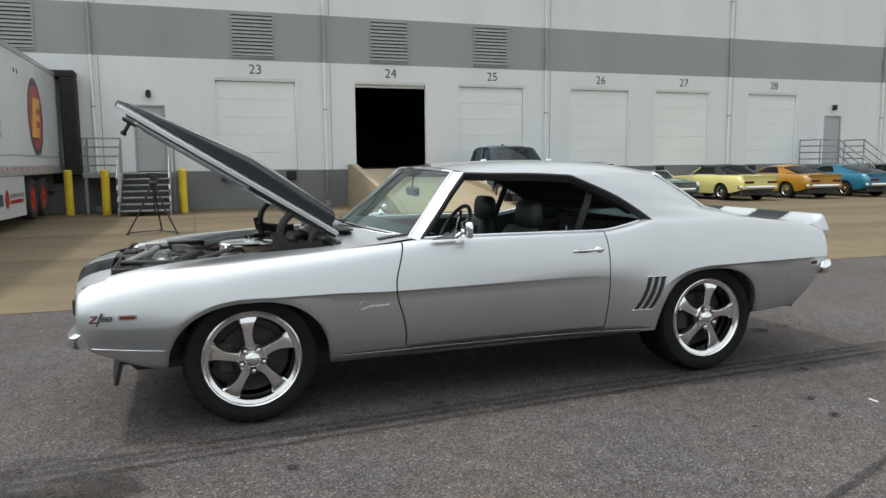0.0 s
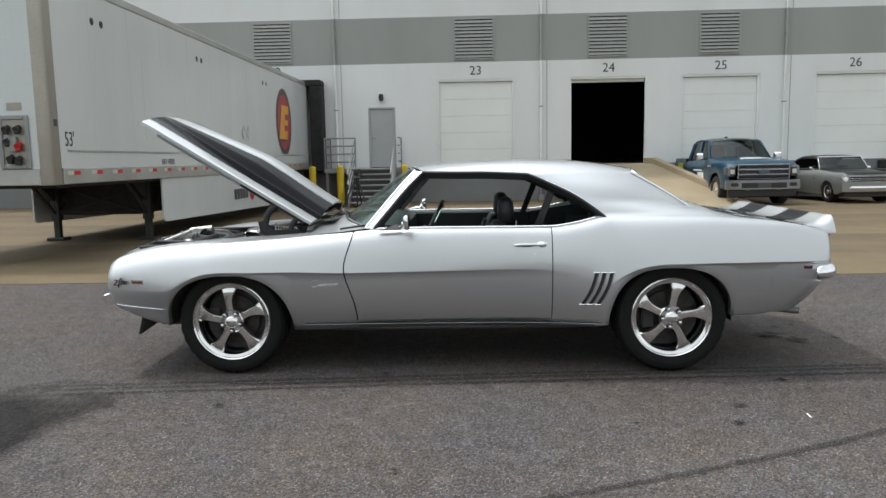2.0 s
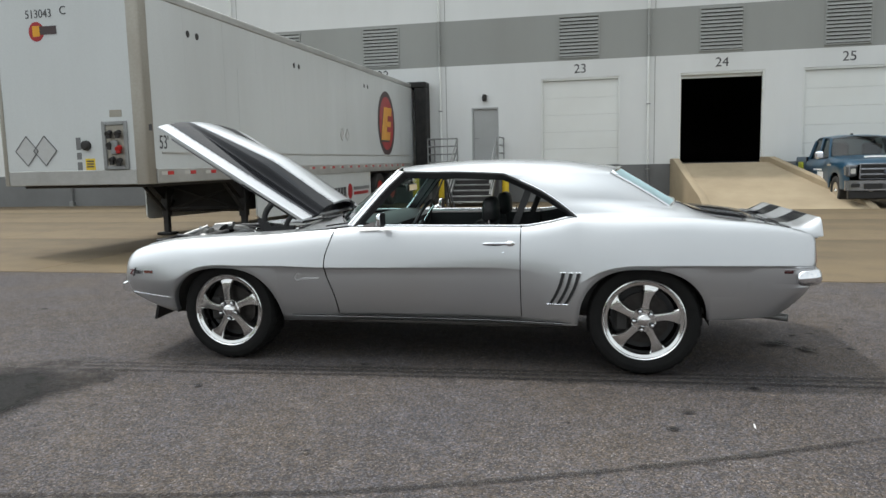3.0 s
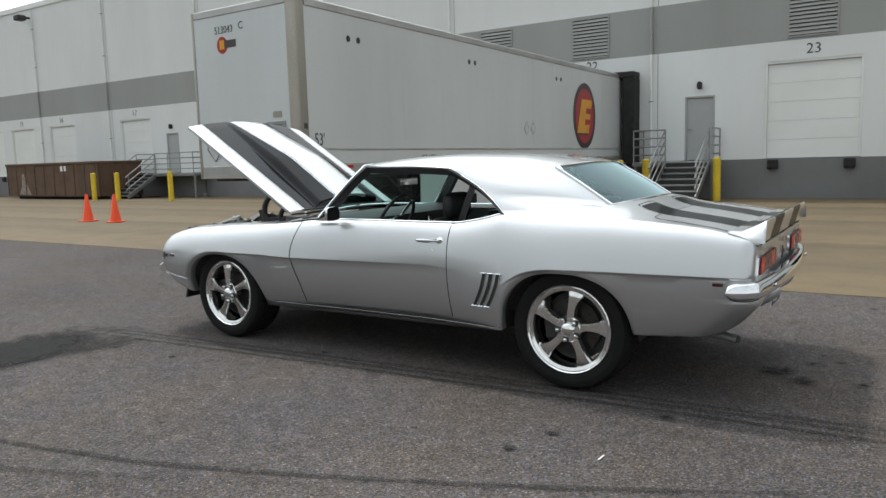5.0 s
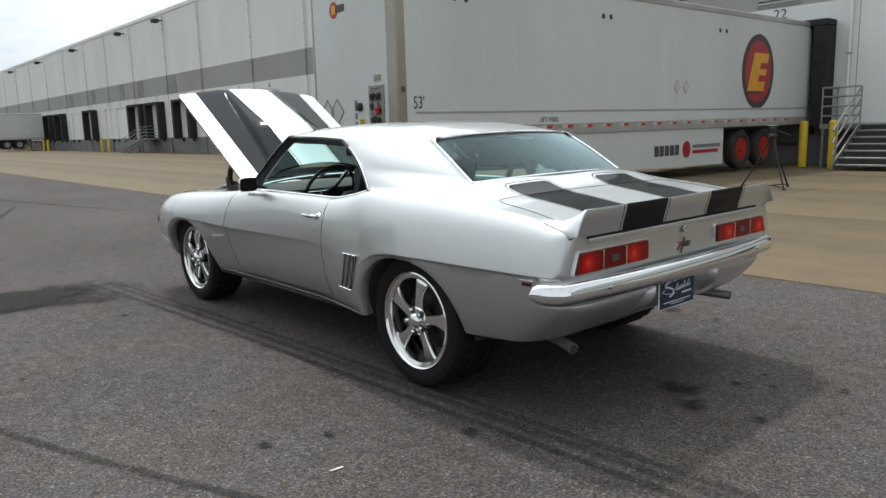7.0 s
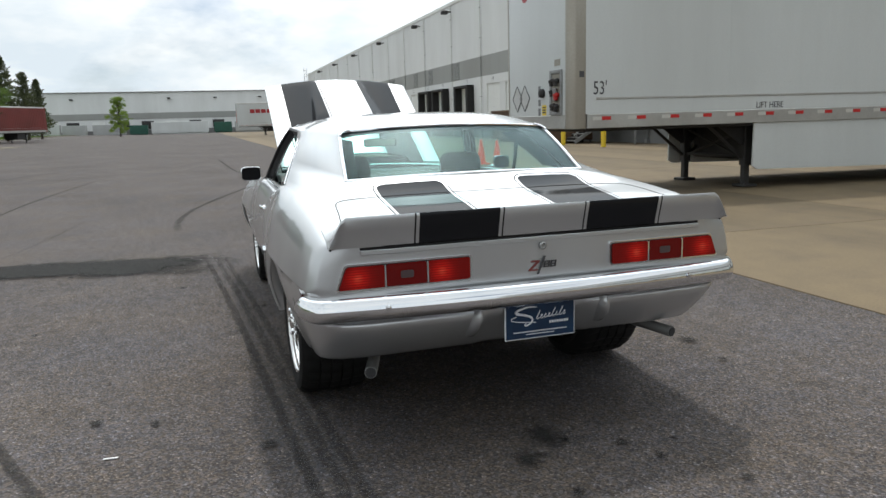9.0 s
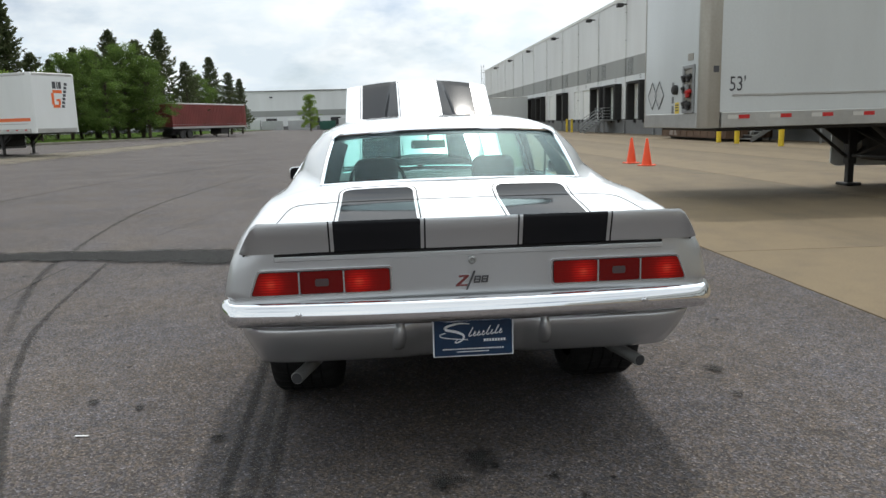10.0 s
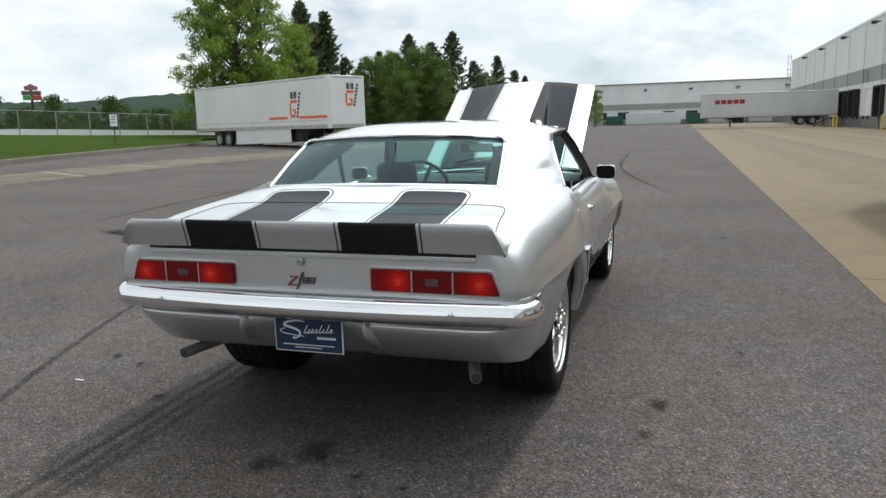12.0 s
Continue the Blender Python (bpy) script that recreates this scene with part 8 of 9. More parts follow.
# ---- blue pickup truck ----
def pickup(at):
    c = base("pickup_truck", at, "blue crew-cab pickup truck with a chrome grille and white door graphics", "pickup truck", GROUP)
    P = paint("truck_blue", (0.004, 0.045, 0.088), 0.1, 0.4, 0.45)
    DULL = material("dull_chrome", (0.30, 0.31, 0.33), 0.22, 1.0)
    hw = 1.0
    # x from the front axle to the tail
    wb, x0, x1 = 3.68, -0.93, 4.92
    zt = smooth_curve((x0, 1.10), (x0 + 0.2, 1.19), (0.2, 1.275), (0.62, 1.31), (1.2, 1.25), (3.0, 1.24), (x1, 1.26))
    xs = sorted(set(np.round(np.linspace(x0, 2.72, 26), 3)) | {round(-0.47 * math.cos(a), 4) for a in np.linspace(0, math.pi, 13)})

    def low(x, ax):
        u = (x - ax) / 0.47
        return 0.48 + (0.90 - 0.48) * math.sqrt(max(0, 1 - abs(u) ** 2.6)) if abs(u) < 1 else 0.48

    def skin(xs, ax):
        G = []
        for x in xs:
            w = hw - 0.10 * max(0, (x0 + 0.25 - x) / 0.25) ** 2
            zl, z1 = low(x, ax), zt(x)
            G.append([(x, -(w - 0.05), zl), (x, -(w - 0.02), zl), (x, -w, zl + (z1 - zl) * 0.35), (x, -w, zl + (z1 - zl) * 0.7), (x, -(w - 0.03), z1 - 0.06), (x, -(w - 0.10), z1)] + [(x, -(w - 0.10) * (1 - k / 4), z1 + 0.04 * math.sin(k / 4 * math.pi / 2)) for k in range(1, 5)])
        return Shape().grid(G)
    s = skin(xs, 0.0)
    part("body", s.both(), P, c, weld=0.003, angle=40)
    bx = sorted(set(np.round(np.linspace(2.75, x1, 16), 3)) | {round(wb - 0.47 * math.cos(a), 4) for a in np.linspace(0, math.pi, 13)})
    bed = Shape()
    bed.grid([[(x, -0.93, low(x, wb)), (x, -0.98, low(x, wb)), (x, -1.0, 0.5 * (low(x, wb) + 1.3)), (x, -0.97, 1.30), (x, -0.90, 1.31), (x, -0.89, 0.9)] for x in bx])
    bed.both()
    bed.box((x1 - 0.05, -0.9, 0.55), (x1, 0.9, 1.30), 0.02).box((2.75, -0.9, 0.86), (x1 - 0.05, 0.9, 0.9), 0).box((2.75, -0.9, 0.9), (2.79, 0.9, 1.30), 0.0)
    part("cargo_bed", bed, P, c, angle=40)
    part("underside", Shape().box((x0 + 0.2, -0.7, 0.35), (x1 - 0.2, 0.7, 0.7), 0.03), UNDER, c)
    R = []
    for x, z in ((1.25, 1.86), (1.45, 1.90), (2.0, 1.915), (2.4, 1.89), (2.55, 1.83)):
        R.append([(x, -0.74 * math.sin(k / 6 * math.pi / 2), z - 0.07 * math.sin(k / 6 * math.pi / 2) ** 3) for k in range(7)])
    part("roof", Shape().grid(R).join(Shape().grid([[(x, y, z - 0.03) for x, y, z in r] for r in R], flip=True)).both(), P, c, weld=0.003, angle=50)
    base_f = [(0.72 - 0.18 * math.cos(k / 6 * math.pi / 2), -0.88 * math.sin(k / 6 * math.pi / 2), 1.32) for k in range(7)]
    base_r = [(2.70, -0.86 * math.sin(k / 6 * math.pi / 2), 1.26) for k in range(7)]
    part("windshield", Shape().grid([base_f, R[0]]).both(), WIN_DARK, c, weld=0.003)
    part("rear_window", Shape().grid([R[-1], base_r]).both(), WIN_DARK, c, weld=0.003)
    for sgn in (1, -1):
        tf, tr = R[0][-1], R[-1][-1]
        part("pillar", Shape().tube([(0.75, -sgn * 0.89, 1.25), (tf[0], sgn * tf[1], tf[2])], 0.04, 6), P, c)
        part("pillar", Shape().tube([(1.75, -sgn * 0.90, 1.24), (1.80, -sgn * 0.755, 1.83)], 0.045, 6), P, c)
        part("pillar", Shape().tube([(2.66, -sgn * 0.89, 1.24), (tr[0], sgn * tr[1], tr[2])], 0.07, 6), P, c)
        part("roof_edge", Shape().tube([(R[k][-1][0], sgn * R[k][-1][1], R[k][-1][2]) for k in range(5)], 0.03, 6), P, c)
        part("side_window", Shape().add([(0.80, -sgn * 0.89, 1.24), (2.62, -sgn * 0.89, 1.24), (2.50, -sgn * 0.75, 1.80), (1.28, -sgn * 0.745, 1.80)], [(0, 1, 2, 3)]), WIN_DARK, c)
        m = part("mirror", Shape().box((0.82, -sgn * 1.24, 1.25), (0.96, -sgn * 1.02, 1.46), 0.04), CHROME, c)
        part("mirror_arm", Shape().box((0.86, -sgn * 1.02, 1.27), (0.92, -sgn * 0.9, 1.31), 0.01), TRIM_BLACK, m)
        lamp = part("headlight", Shape().box((x0 - 0.03, -sgn * 0.985, 0.80), (x0 + 0.26, -sgn * 0.72, 1.10), 0.05), material("lamp_clear", (0.10, 0.105, 0.11), 0.12, 0.2), c)
        part("lamp_bezel", Shape().box((x0 - 0.036, -sgn * 0.94, 1.055), (x0 - 0.026, -sgn * 0.735, 1.085), 0.003).box((x0 - 0.036, -sgn * 0.94, 0.83), (x0 - 0.026, -sgn * 0.90, 1.06), 0.003), DULL, lamp)
        part("reflector_bowl", Shape().box((x0 - 0.035, -sgn * 0.885, 0.88), (x0 - 0.028, -sgn * 0.77, 1.00), 0.003), MARK_DULL, lamp)
        part("fog_lamp", Shape().box((x0 - 0.115, -sgn * 0.88, 0.54), (x0 - 0.06, -sgn * 0.68, 0.64), 0.012), TRIM_BLACK, c)
        part("door_graphic", Shape().box((0.95, -sgn * 1.004, 0.70), (1.5, -sgn * 0.998, 0.90), 0.0).box((1.1, -sgn * 1.004, 0.93), (1.9, -sgn * 0.998, 0.98), 0.0), MARK_WHITE, c)
        part("bed_graphic", Shape().box((3.05, -sgn * 1.006, 0.86), (3.55, -sgn * 0.985, 1.16), 0.0).prism([(2.86, 0.74), (3.24, 0.70), (3.22, 0.92), (2.95, 0.98)], -sgn * 1.008, -sgn * 0.99, "y"), material("lime_yellow_film", (0.48, 0.50, 0.03), 0.4), c, "lime yellow graphic on the bed side")
        part("fender_badge", Shape().box((0.28, -sgn * 1.006, 1.06), (0.62, -sgn * 0.99, 1.12), 0.005), CHROME, c)
        for ax in (0.0, wb):
            w = part("wheel", TRUCK_WHEEL, TIRE_WALL, c, at=pose(ax, -sgn * 0.96, 0.40, 90 * sgn, 0, 0) @ Matrix.Diagonal((0.80, 0.80, 1, 1)), angle=40)
            part("rim", RIM_DISH, POLISHED, w)
    g = part("grille", Shape().box((x0 - 0.05, -0.68, 0.74), (x0 + 0.1, 0.68, 1.13), 0.04), TRIM_BLACK, c, "wide dark grille with chrome bars")
    for z, dz, out in ((0.735, 0.03, 0.07), (0.838, 0.046, 0.085), (0.968, 0.046, 0.085), (1.105, 0.032, 0.07)):
        part("bar", Shape().box((x0 - out, -0.68, z), (x0 - 0.045, 0.68, z + dz), 0.01), DULL, g)
    for k in range(5):
        part("mesh_bar", Shape().box((x0 - 0.060, -0.66, 1.030 + 0.015 * k), (x0 - 0.048, 0.66, 1.033 + 0.015 * k)), DARK_STEEL, g)
        part("mesh_bar", Shape().box((x0 - 0.060, -0.66, 0.770 + 0.013 * k), (x0 - 0.048, 0.66, 0.773 + 0.013 * k)), DARK_STEEL, g)
    for y in (-0.70, 0.66):
        part("bar", Shape().box((x0 - 0.075, y, 0.735), (x0 - 0.045, y + 0.04, 1.137), 0.01), DULL, g)
    oval = [(math.cos(a), math.sin(a)) for a in np.linspace(0, 2 * math.pi, 24, endpoint=False)]
    part("oval_badge", Shape().prism([(0.15 * u, 0.93 + 0.065 * w) for u, w in oval], x0 - 0.105, x0 - 0.05, "x").prism([(0.125 * u, 0.93 + 0.047 * w) for u, w in oval], x0 - 0.110, x0 - 0.10, "x"), material("badge_grey_blue", (0.10, 0.12, 0.15), 0.3, 0.6), g)
    part("front_bumper", Shape().loops([[(x0 - 0.13 + 0.10 * abs(y) ** 4, y, z) for z in (0.46, 0.50, 0.685, 0.71)] + [(x0 + 0.05, y, 0.71), (x0 + 0.05, y, 0.46)] for y in np.linspace(-1.0, 1.0, 15)]), DULL, c, "chrome front bumper", angle=40)
    part("lower_intake", Shape().box((x0 - 0.137, -0.60, 0.495), (x0 - 0.10, 0.60, 0.640), 0.012), TRIM_BLACK, c)
    part("air_dam", Shape().box((x0 - 0.04, -0.92, 0.24), (x0 + 0.12, 0.92, 0.47), 0.03), TRIM_BLACK, c)
    part("plate", Shape().box((x0 - 0.150, -0.18, 0.50), (x0 - 0.138, 0.18, 0.63), 0.004), LETTER, c)
    for y in (-0.42, 0.42):
        part("tow_hook", Shape().box((x0 - 0.10, y - 0.05, 0.425), (x0 - 0.03, y + 0.05, 0.465), 0.015), DULL, c)
    hg = [(u, w) for u, w in ((-0.3, -0.42), (-0.18, -0.30), (-0.18, 0.30), (-0.3, 0.42), (0.05, 0.30), (0.16, 0.0), (0.05, -0.30))]
    part("hood_graphic", Shape().prism([(-0.08 + 1.35 * u, w) for u, w in hg], 0.0, 0.006, "z"), MARK_WHITE, c, at=pose(0, 0, 1.308, 0, -4.6, 0))
    part("interior", Shape().box((0.75, -0.82, 0.8), (2.6, 0.82, 1.36), 0.03), VINYL, c)
    for y in (-0.42, 0.42):
        part("seat", Shape().box((1.55, y - 0.25, 1.2), (1.72, y + 0.25, 1.68), 0.06), VINYL, c)
    part("roof_fin", Shape().box((1.9, -0.02, 1.91), (2.1, 0.02, 1.96), 0.015), TRIM_BLACK, c)
    return c


pickup(nose_out(9.74, 19.3, 0.98, 1.0))

# ---- marks on the asphalt ----
def dark_asphalt(name, k, rough, edge=0.5, scale=3.0, most=1.0):
    """Rubber or wet on asphalt: the aggregate shows through, and the film thins and breaks up to its edges."""
    m = material(name, (0.03, 0.03, 0.03), rough, spec=0.08)
    v = node(m, "ShaderNodeTexVoronoi", Scale=140.0)
    link(m, coords(m), v.inputs["Vector"])
    c = ramp(m, v.outputs["Color"], [(0.10, (0.040 * k, 0.039 * k, 0.038 * k)), (0.55, (0.082 * k, 0.080 * k, 0.077 * k)), (0.93, (0.145 * k, 0.141 * k, 0.135 * k)), (1.0, (0.26 * k, 0.25 * k, 0.24 * k))])
    link(m, c, bsdf(m).inputs["Base Color"])
    bump(m, v.outputs["Distance"], 0.4, 0.004)
    cover = node(m, "ShaderNodeAttribute")
    cover.attribute_name = "cover"
    broken = calc(m, "ADD", cover.outputs["Fac"], calc(m, "MULTIPLY", calc(m, "SUBTRACT", noise_of(m, scale, 6, 0.65), 0.5), 1.6))
    a = ramp(m, broken, [(edge - 0.25, 0.0), (min(edge + 0.35, 1.0), most)])
    link(m, a, bsdf(m).inputs["Alpha"])
    return m


def covered(ob, values):
    """How thick the film lies, from 0 at its edge to 1."""
    at = ob.data.attributes.new("cover", "FLOAT", "POINT")
    at.data.foreach_set("value", [float(v) for v in values])
    return ob


LIFT = [0.0]


def next_lift():
    LIFT[0] += 0.0002
    return LIFT[0]


RUBBER_FILM = dark_asphalt("tyre_rubber_film", 0.50, 0.85, 0.5, 5.0, 0.33)
FAINT_FILM = dark_asphalt("faint_rubber_film", 0.5, 0.9, 0.6, 6.0, 0.45)
WET_FILM = dark_asphalt("wet_stain", 0.30, 0.8, 0.30, 2.2, 0.9)
OIL_FILM = dark_asphalt("oil_stain", 0.35, 0.8, 0.5, 9.0, 0.8)
ROUGH_RANDOM = random.Random(7)


def ribbon(name, pts, width, mat, label, lift=0.0, category="tyre mark"):
    line = spline([(x, y) for x, y in pts], 14 * len(pts))
    lift = lift + next_lift()
    P = []
    for i, p in enumerate(line):
        q, r = line[min(i + 1, len(line) - 1)], line[max(i - 1, 0)]
        d = Vector((q[0] - r[0], q[1] - r[1])).normalized()
        w = width(i / (len(line) - 1)) if callable(width) else width
        a = w / 2 * (1 + 0.12 * ROUGH_RANDOM.uniform(-1, 1))
        b = w / 2 * (1 + 0.12 * ROUGH_RANDOM.uniform(-1, 1))
        P.append([(p[0] - d.y * q * (a if q > 0 else b), p[1] + d.x * q * (a if q > 0 else b), land(*p) + lift) for q in (1, 0.5, 0, -0.5, -1)])
    ob = whole(name, Shape().grid(P), mat, label, category, kind="structure", tidy=False)
    return covered(ob, [c * min(1, 6 * i / len(P), 6 * (len(P) - 1 - i) / len(P)) for i in range(len(P)) for c in (0, 0.8, 1, 0.8, 0)])


for off in (0.0, 0.09, 0.16):
    ribbon("tyre_mark", [(-1.5, 3.20 + off), (0.6, 3.36 + off), (2.3, 3.47 + off), (4.2, 3.58 + off), (6.4, 3.72 + off)], 0.075, RUBBER_FILM if off else FAINT_FILM, "dark tyre mark running along the asphalt")
ribbon("tyre_mark", [(-1.5, 1.3), (1.25, 1.75), (2.45, 2.11), (3.67, 2.63), (4.8, 3.2)], 0.07, FAINT_FILM, "faint curved tyre mark on the asphalt")
ribbon("crack_seam", [(2.6, 1.0), (1.44, 1.18), (-0.81, 1.12), (-3.56, 1.5), (-6.0, 1.7)], 0.03, RUBBER_FILM, "dark sealed crack across the asphalt", category="crack")
ribbon("tyre_mark", [(3.51, 2.53), (1.2, 1.5), (-1.55, 0.75), (-7.0, 0.2), (-16.0, 0.8)], 0.10, FAINT_FILM, "faint curved tyre mark on the asphalt")
ribbon("tyre_mark", [(0.6, -1.6), (-3.0, -2.6), (-8.0, -3.2), (-15.0, -2.4), (-24.0, 0.5)], 0.16, FAINT_FILM, "faint curved tyre mark on the asphalt")
ribbon("tyre_mark", [(-2.6, 3.0), (-4.2, 2.9), (-6.5, 3.3), (-11.0, 4.6)], 0.14, FAINT_FILM, "faint curved tyre mark on the asphalt")
ribbon("tyre_mark", [(-5.0, 6.3), (-9.0, 5.2), (-15.0, 4.2), (-26.0, 3.8)], 0.14, FAINT_FILM, "faint curved tyre mark on the asphalt")
_crack = random.Random(19)
for x, y, a in ((-1.5, -3.0, 200), (-4.5, -5.5, 170), (-6.0, -3.2, 215), (-8.5, -7.0, 185), (-3.2, -7.5, 160), (-10.5, -4.4, 200), (-13.0, -8.6, 175), (1.5, -5.0, 190), (2.0, 0.3, 195)):
    pts = [(x, y)]
    for k in range(7):
        a += _crack.uniform(-38, 38)
        pts.append((pts[-1][0] + 0.42 * math.cos(radians(a)), pts[-1][1] + 0.42 * math.sin(radians(a))))
    ribbon("crack_seam", pts, 0.022, RUBBER_FILM, "fine dark crack wandering over the asphalt", category="crack")
_wide = smooth_curve((0, 0.25), (0.15, 0.55), (0.5, 0.70), (0.8, 1.0), (0.93, 1.05), (1.0, 0.45))
ribbon("wet_stain", [(-1.5, -1.75), (-1.38, -0.6), (-1.27, 0.8), (-1.02, 2.0), (-0.78, 2.9), (-0.72, 3.55)], _wide, WET_FILM, "dark damp stain trailing away over the asphalt", 0.002, "stain")


def blot(x, y, r, mat=OIL_FILM):
    n, up = 20, 0.002 + next_lift()
    r *= 0.78
    ring = [(x + r * (1 + 0.35 * ROUGH_RANDOM.uniform(-1, 1)) * math.cos(2 * math.pi * k / n) * 1.3, y + r * (1 + 0.35 * ROUGH_RANDOM.uniform(-1, 1)) * math.sin(2 * math.pi * k / n)) for k in range(n)]
    s = Shape().add([(px, py, land(px, py) + up) for px, py in ring] + [(x, y, land(x, y) + up)], [(k, (k + 1) % n, n) for k in range(n)])
    covered(whole("oil_spot", s, mat, "small dark oil spot on the asphalt", "oil spot", group="oil spots", kind="structure", tidy=False), [0] * n + [1])


for x, y, r in ((1.2, 3.62, 0.06), (3.15, 3.0, 0.05), (2.55, 2.75, 0.035), (-0.55, 2.1, 0.05), (0.35, 3.05, 0.045), (3.55, 3.45, 0.06), (3.05, 2.75, 0.05), (4.05, 4.75, 0.06), (4.2, 4.82, 0.05), (3.95, 4.55, 0.045), (4.45, 5.0, 0.05), (4.1, 4.95, 0.035), (4.33, 4.4, 0.05), (3.05, 5.8, 0.09), (3.4, 5.75, 0.05), (2.2, 6.2, 0.05), (4.3, 6.6, 0.07), (1.4, 2.2, 0.05), (0.6, 1.5, 0.04), (2.0, 1.2, 0.045), (3.4, 1.9, 0.05), (4.4, 2.5, 0.05), (-0.2, 0.9, 0.05), (5.0, 5.2, 0.04), (4.6, 3.4, 0.05), (-1.9, 6.3, 0.07), (-2.4, 5.0, 0.06), (4.05, 4.35, 0.12), (3.9, 4.5, 0.16)):
    blot(x, y, r)
whole("chalk_scrap", Shape().box((-0.004, -0.028, 0.0), (0.004, 0.028, 0.003), 0.001), MARK_WHITE, "small white scrap lying on the asphalt", "scrap", at=pose(3.44, 2.851, 0.0, 0, 0, -4))

# ---- far side of the lot: kerb, lawn, fence, sign ----
GRASS = material("grass", (0.06, 0.12, 0.02), 1.0, spec=0.03)
_g = mix(GRASS, ramp(GRASS, noise_of(GRASS, 0.4, 6), [(0.35, 0.0), (0.7, 1.0)]), (0.028, 0.058, 0.008), (0.055, 0.082, 0.012))
_g = mix(GRASS, 1.0, _g, ramp(GRASS, noise_of(GRASS, 25, 4), [(0.25, 0.6), (0.75, 1.25)]), "MULTIPLY")
link(GRASS, _g, bsdf(GRASS).inputs["Base Color"])
bump(GRASS, noise_of(GRASS, 40, 4), 0.8, 0.05)
KERB = worn("kerb_concrete", (0.17, 0.155, 0.125), (0.11, 0.10, 0.08), 0.85, 1.0, 30, 0.2)
kerb_line = spline([(6, -14.8), (-4, -16.2), (-15.2, -18.9), (-23, -21.2), (-31, -24.0), (-40, -27.5), (-45.5, -28.6), (-50, -26.0), (-54, -23.0), (-62, -20.8), (-69, -19.8), (-95, -21), (-140, -23), (-182, -24)], 110)
outs = []
for i, p in enumerate(kerb_line):
    q, r = kerb_line[min(i + 1, len(kerb_line) - 1)], kerb_line[max(i - 1, 0)]
    d = Vector((q[0] - r[0], q[1] - r[1])).normalized()
    n = Vector((d.y, -d.x))
    outs.append((p, n))
sgn = 1 if outs[10][1].y < 0 else -1
kerb_rows, lawn_rows = [], []
for p, n in outs:
    n = n * sgn
    z = land(*p)

    def at(d, dz):
        return (p[0] + n.x * d, p[1] + n.y * d, z + dz)
    kerb_rows.append([at(0, -0.05), at(0.02, 0.18), at(0.05, 0.20), at(0.20, 0.20), at(0.22, 0.05)])
    bank = [at(0.21, 0.18)]
    for d, h in ((1.5, 0.05), (5, 0.18), (12, 0.46), (20, 0.76), (30, 1.08), (45, 1.42), (60, 1.52), (160, 1.4)):
        x, y, low = at(d, 0.18)
        bank.append((x, y, low + h * (1 - 0.84 * step(-44, -76, x))))
    lawn_rows.append(bank)
whole("kerb", Shape().grid(kerb_rows), KERB, "grey concrete kerb along the edge of the lot", "kerb", kind="structure")
whole("lawn", Shape().grid(lawn_rows), GRASS, "mown green lawn rising behind the kerb", "lawn", kind="structure")
LINE_WHITE = worn("worn_line_paint", (0.34, 0.33, 0.31), (0.22, 0.21, 0.19), 0.8, 2.0, 30, 0.1)
PALE_WEAR = worn("pale_worn_asphalt", (0.215, 0.190, 0.150), (0.150, 0.132, 0.105), 0.9, 0.5, 30, 0.1, spec=0.1)
_cover = node(PALE_WEAR, "ShaderNodeAttribute")
_cover.attribute_name = "cover"
_thin = calc(PALE_WEAR, "ADD", _cover.outputs["Fac"], calc(PALE_WEAR, "SUBTRACT", noise_of(PALE_WEAR, 0.6, 6, 0.65), 0.5))
link(PALE_WEAR, ramp(PALE_WEAR, _thin, [(0.2, 0.0), (1.0, 0.75)]), bsdf(PALE_WEAR).inputs["Alpha"])
strip = [[(x, y, land(x, y) + 0.006) for y in (-10.6, -11.5, -12.8, -14.1, -15.0)] for x in np.linspace(4, -66, 60)]
covered(whole("worn_strip", Shape().grid(strip), PALE_WEAR, "pale worn strip along the edge of the asphalt", "worn strip", kind="structure", tidy=False), [c for _ in strip for c in (0.0, 0.9, 1.0, 0.9, 0.0)])
for a, b in (((-12.42, -14.24), (-11.08, -11.17)), ((-15.9, -13.87), (-14.9, -11.2))):
    ribbon("parking_line", [a, ((a[0] + b[0]) / 2, (a[1] + b[1]) / 2), b], 0.11, LINE_WHITE, "worn white parking line", 0.007, "parking line")


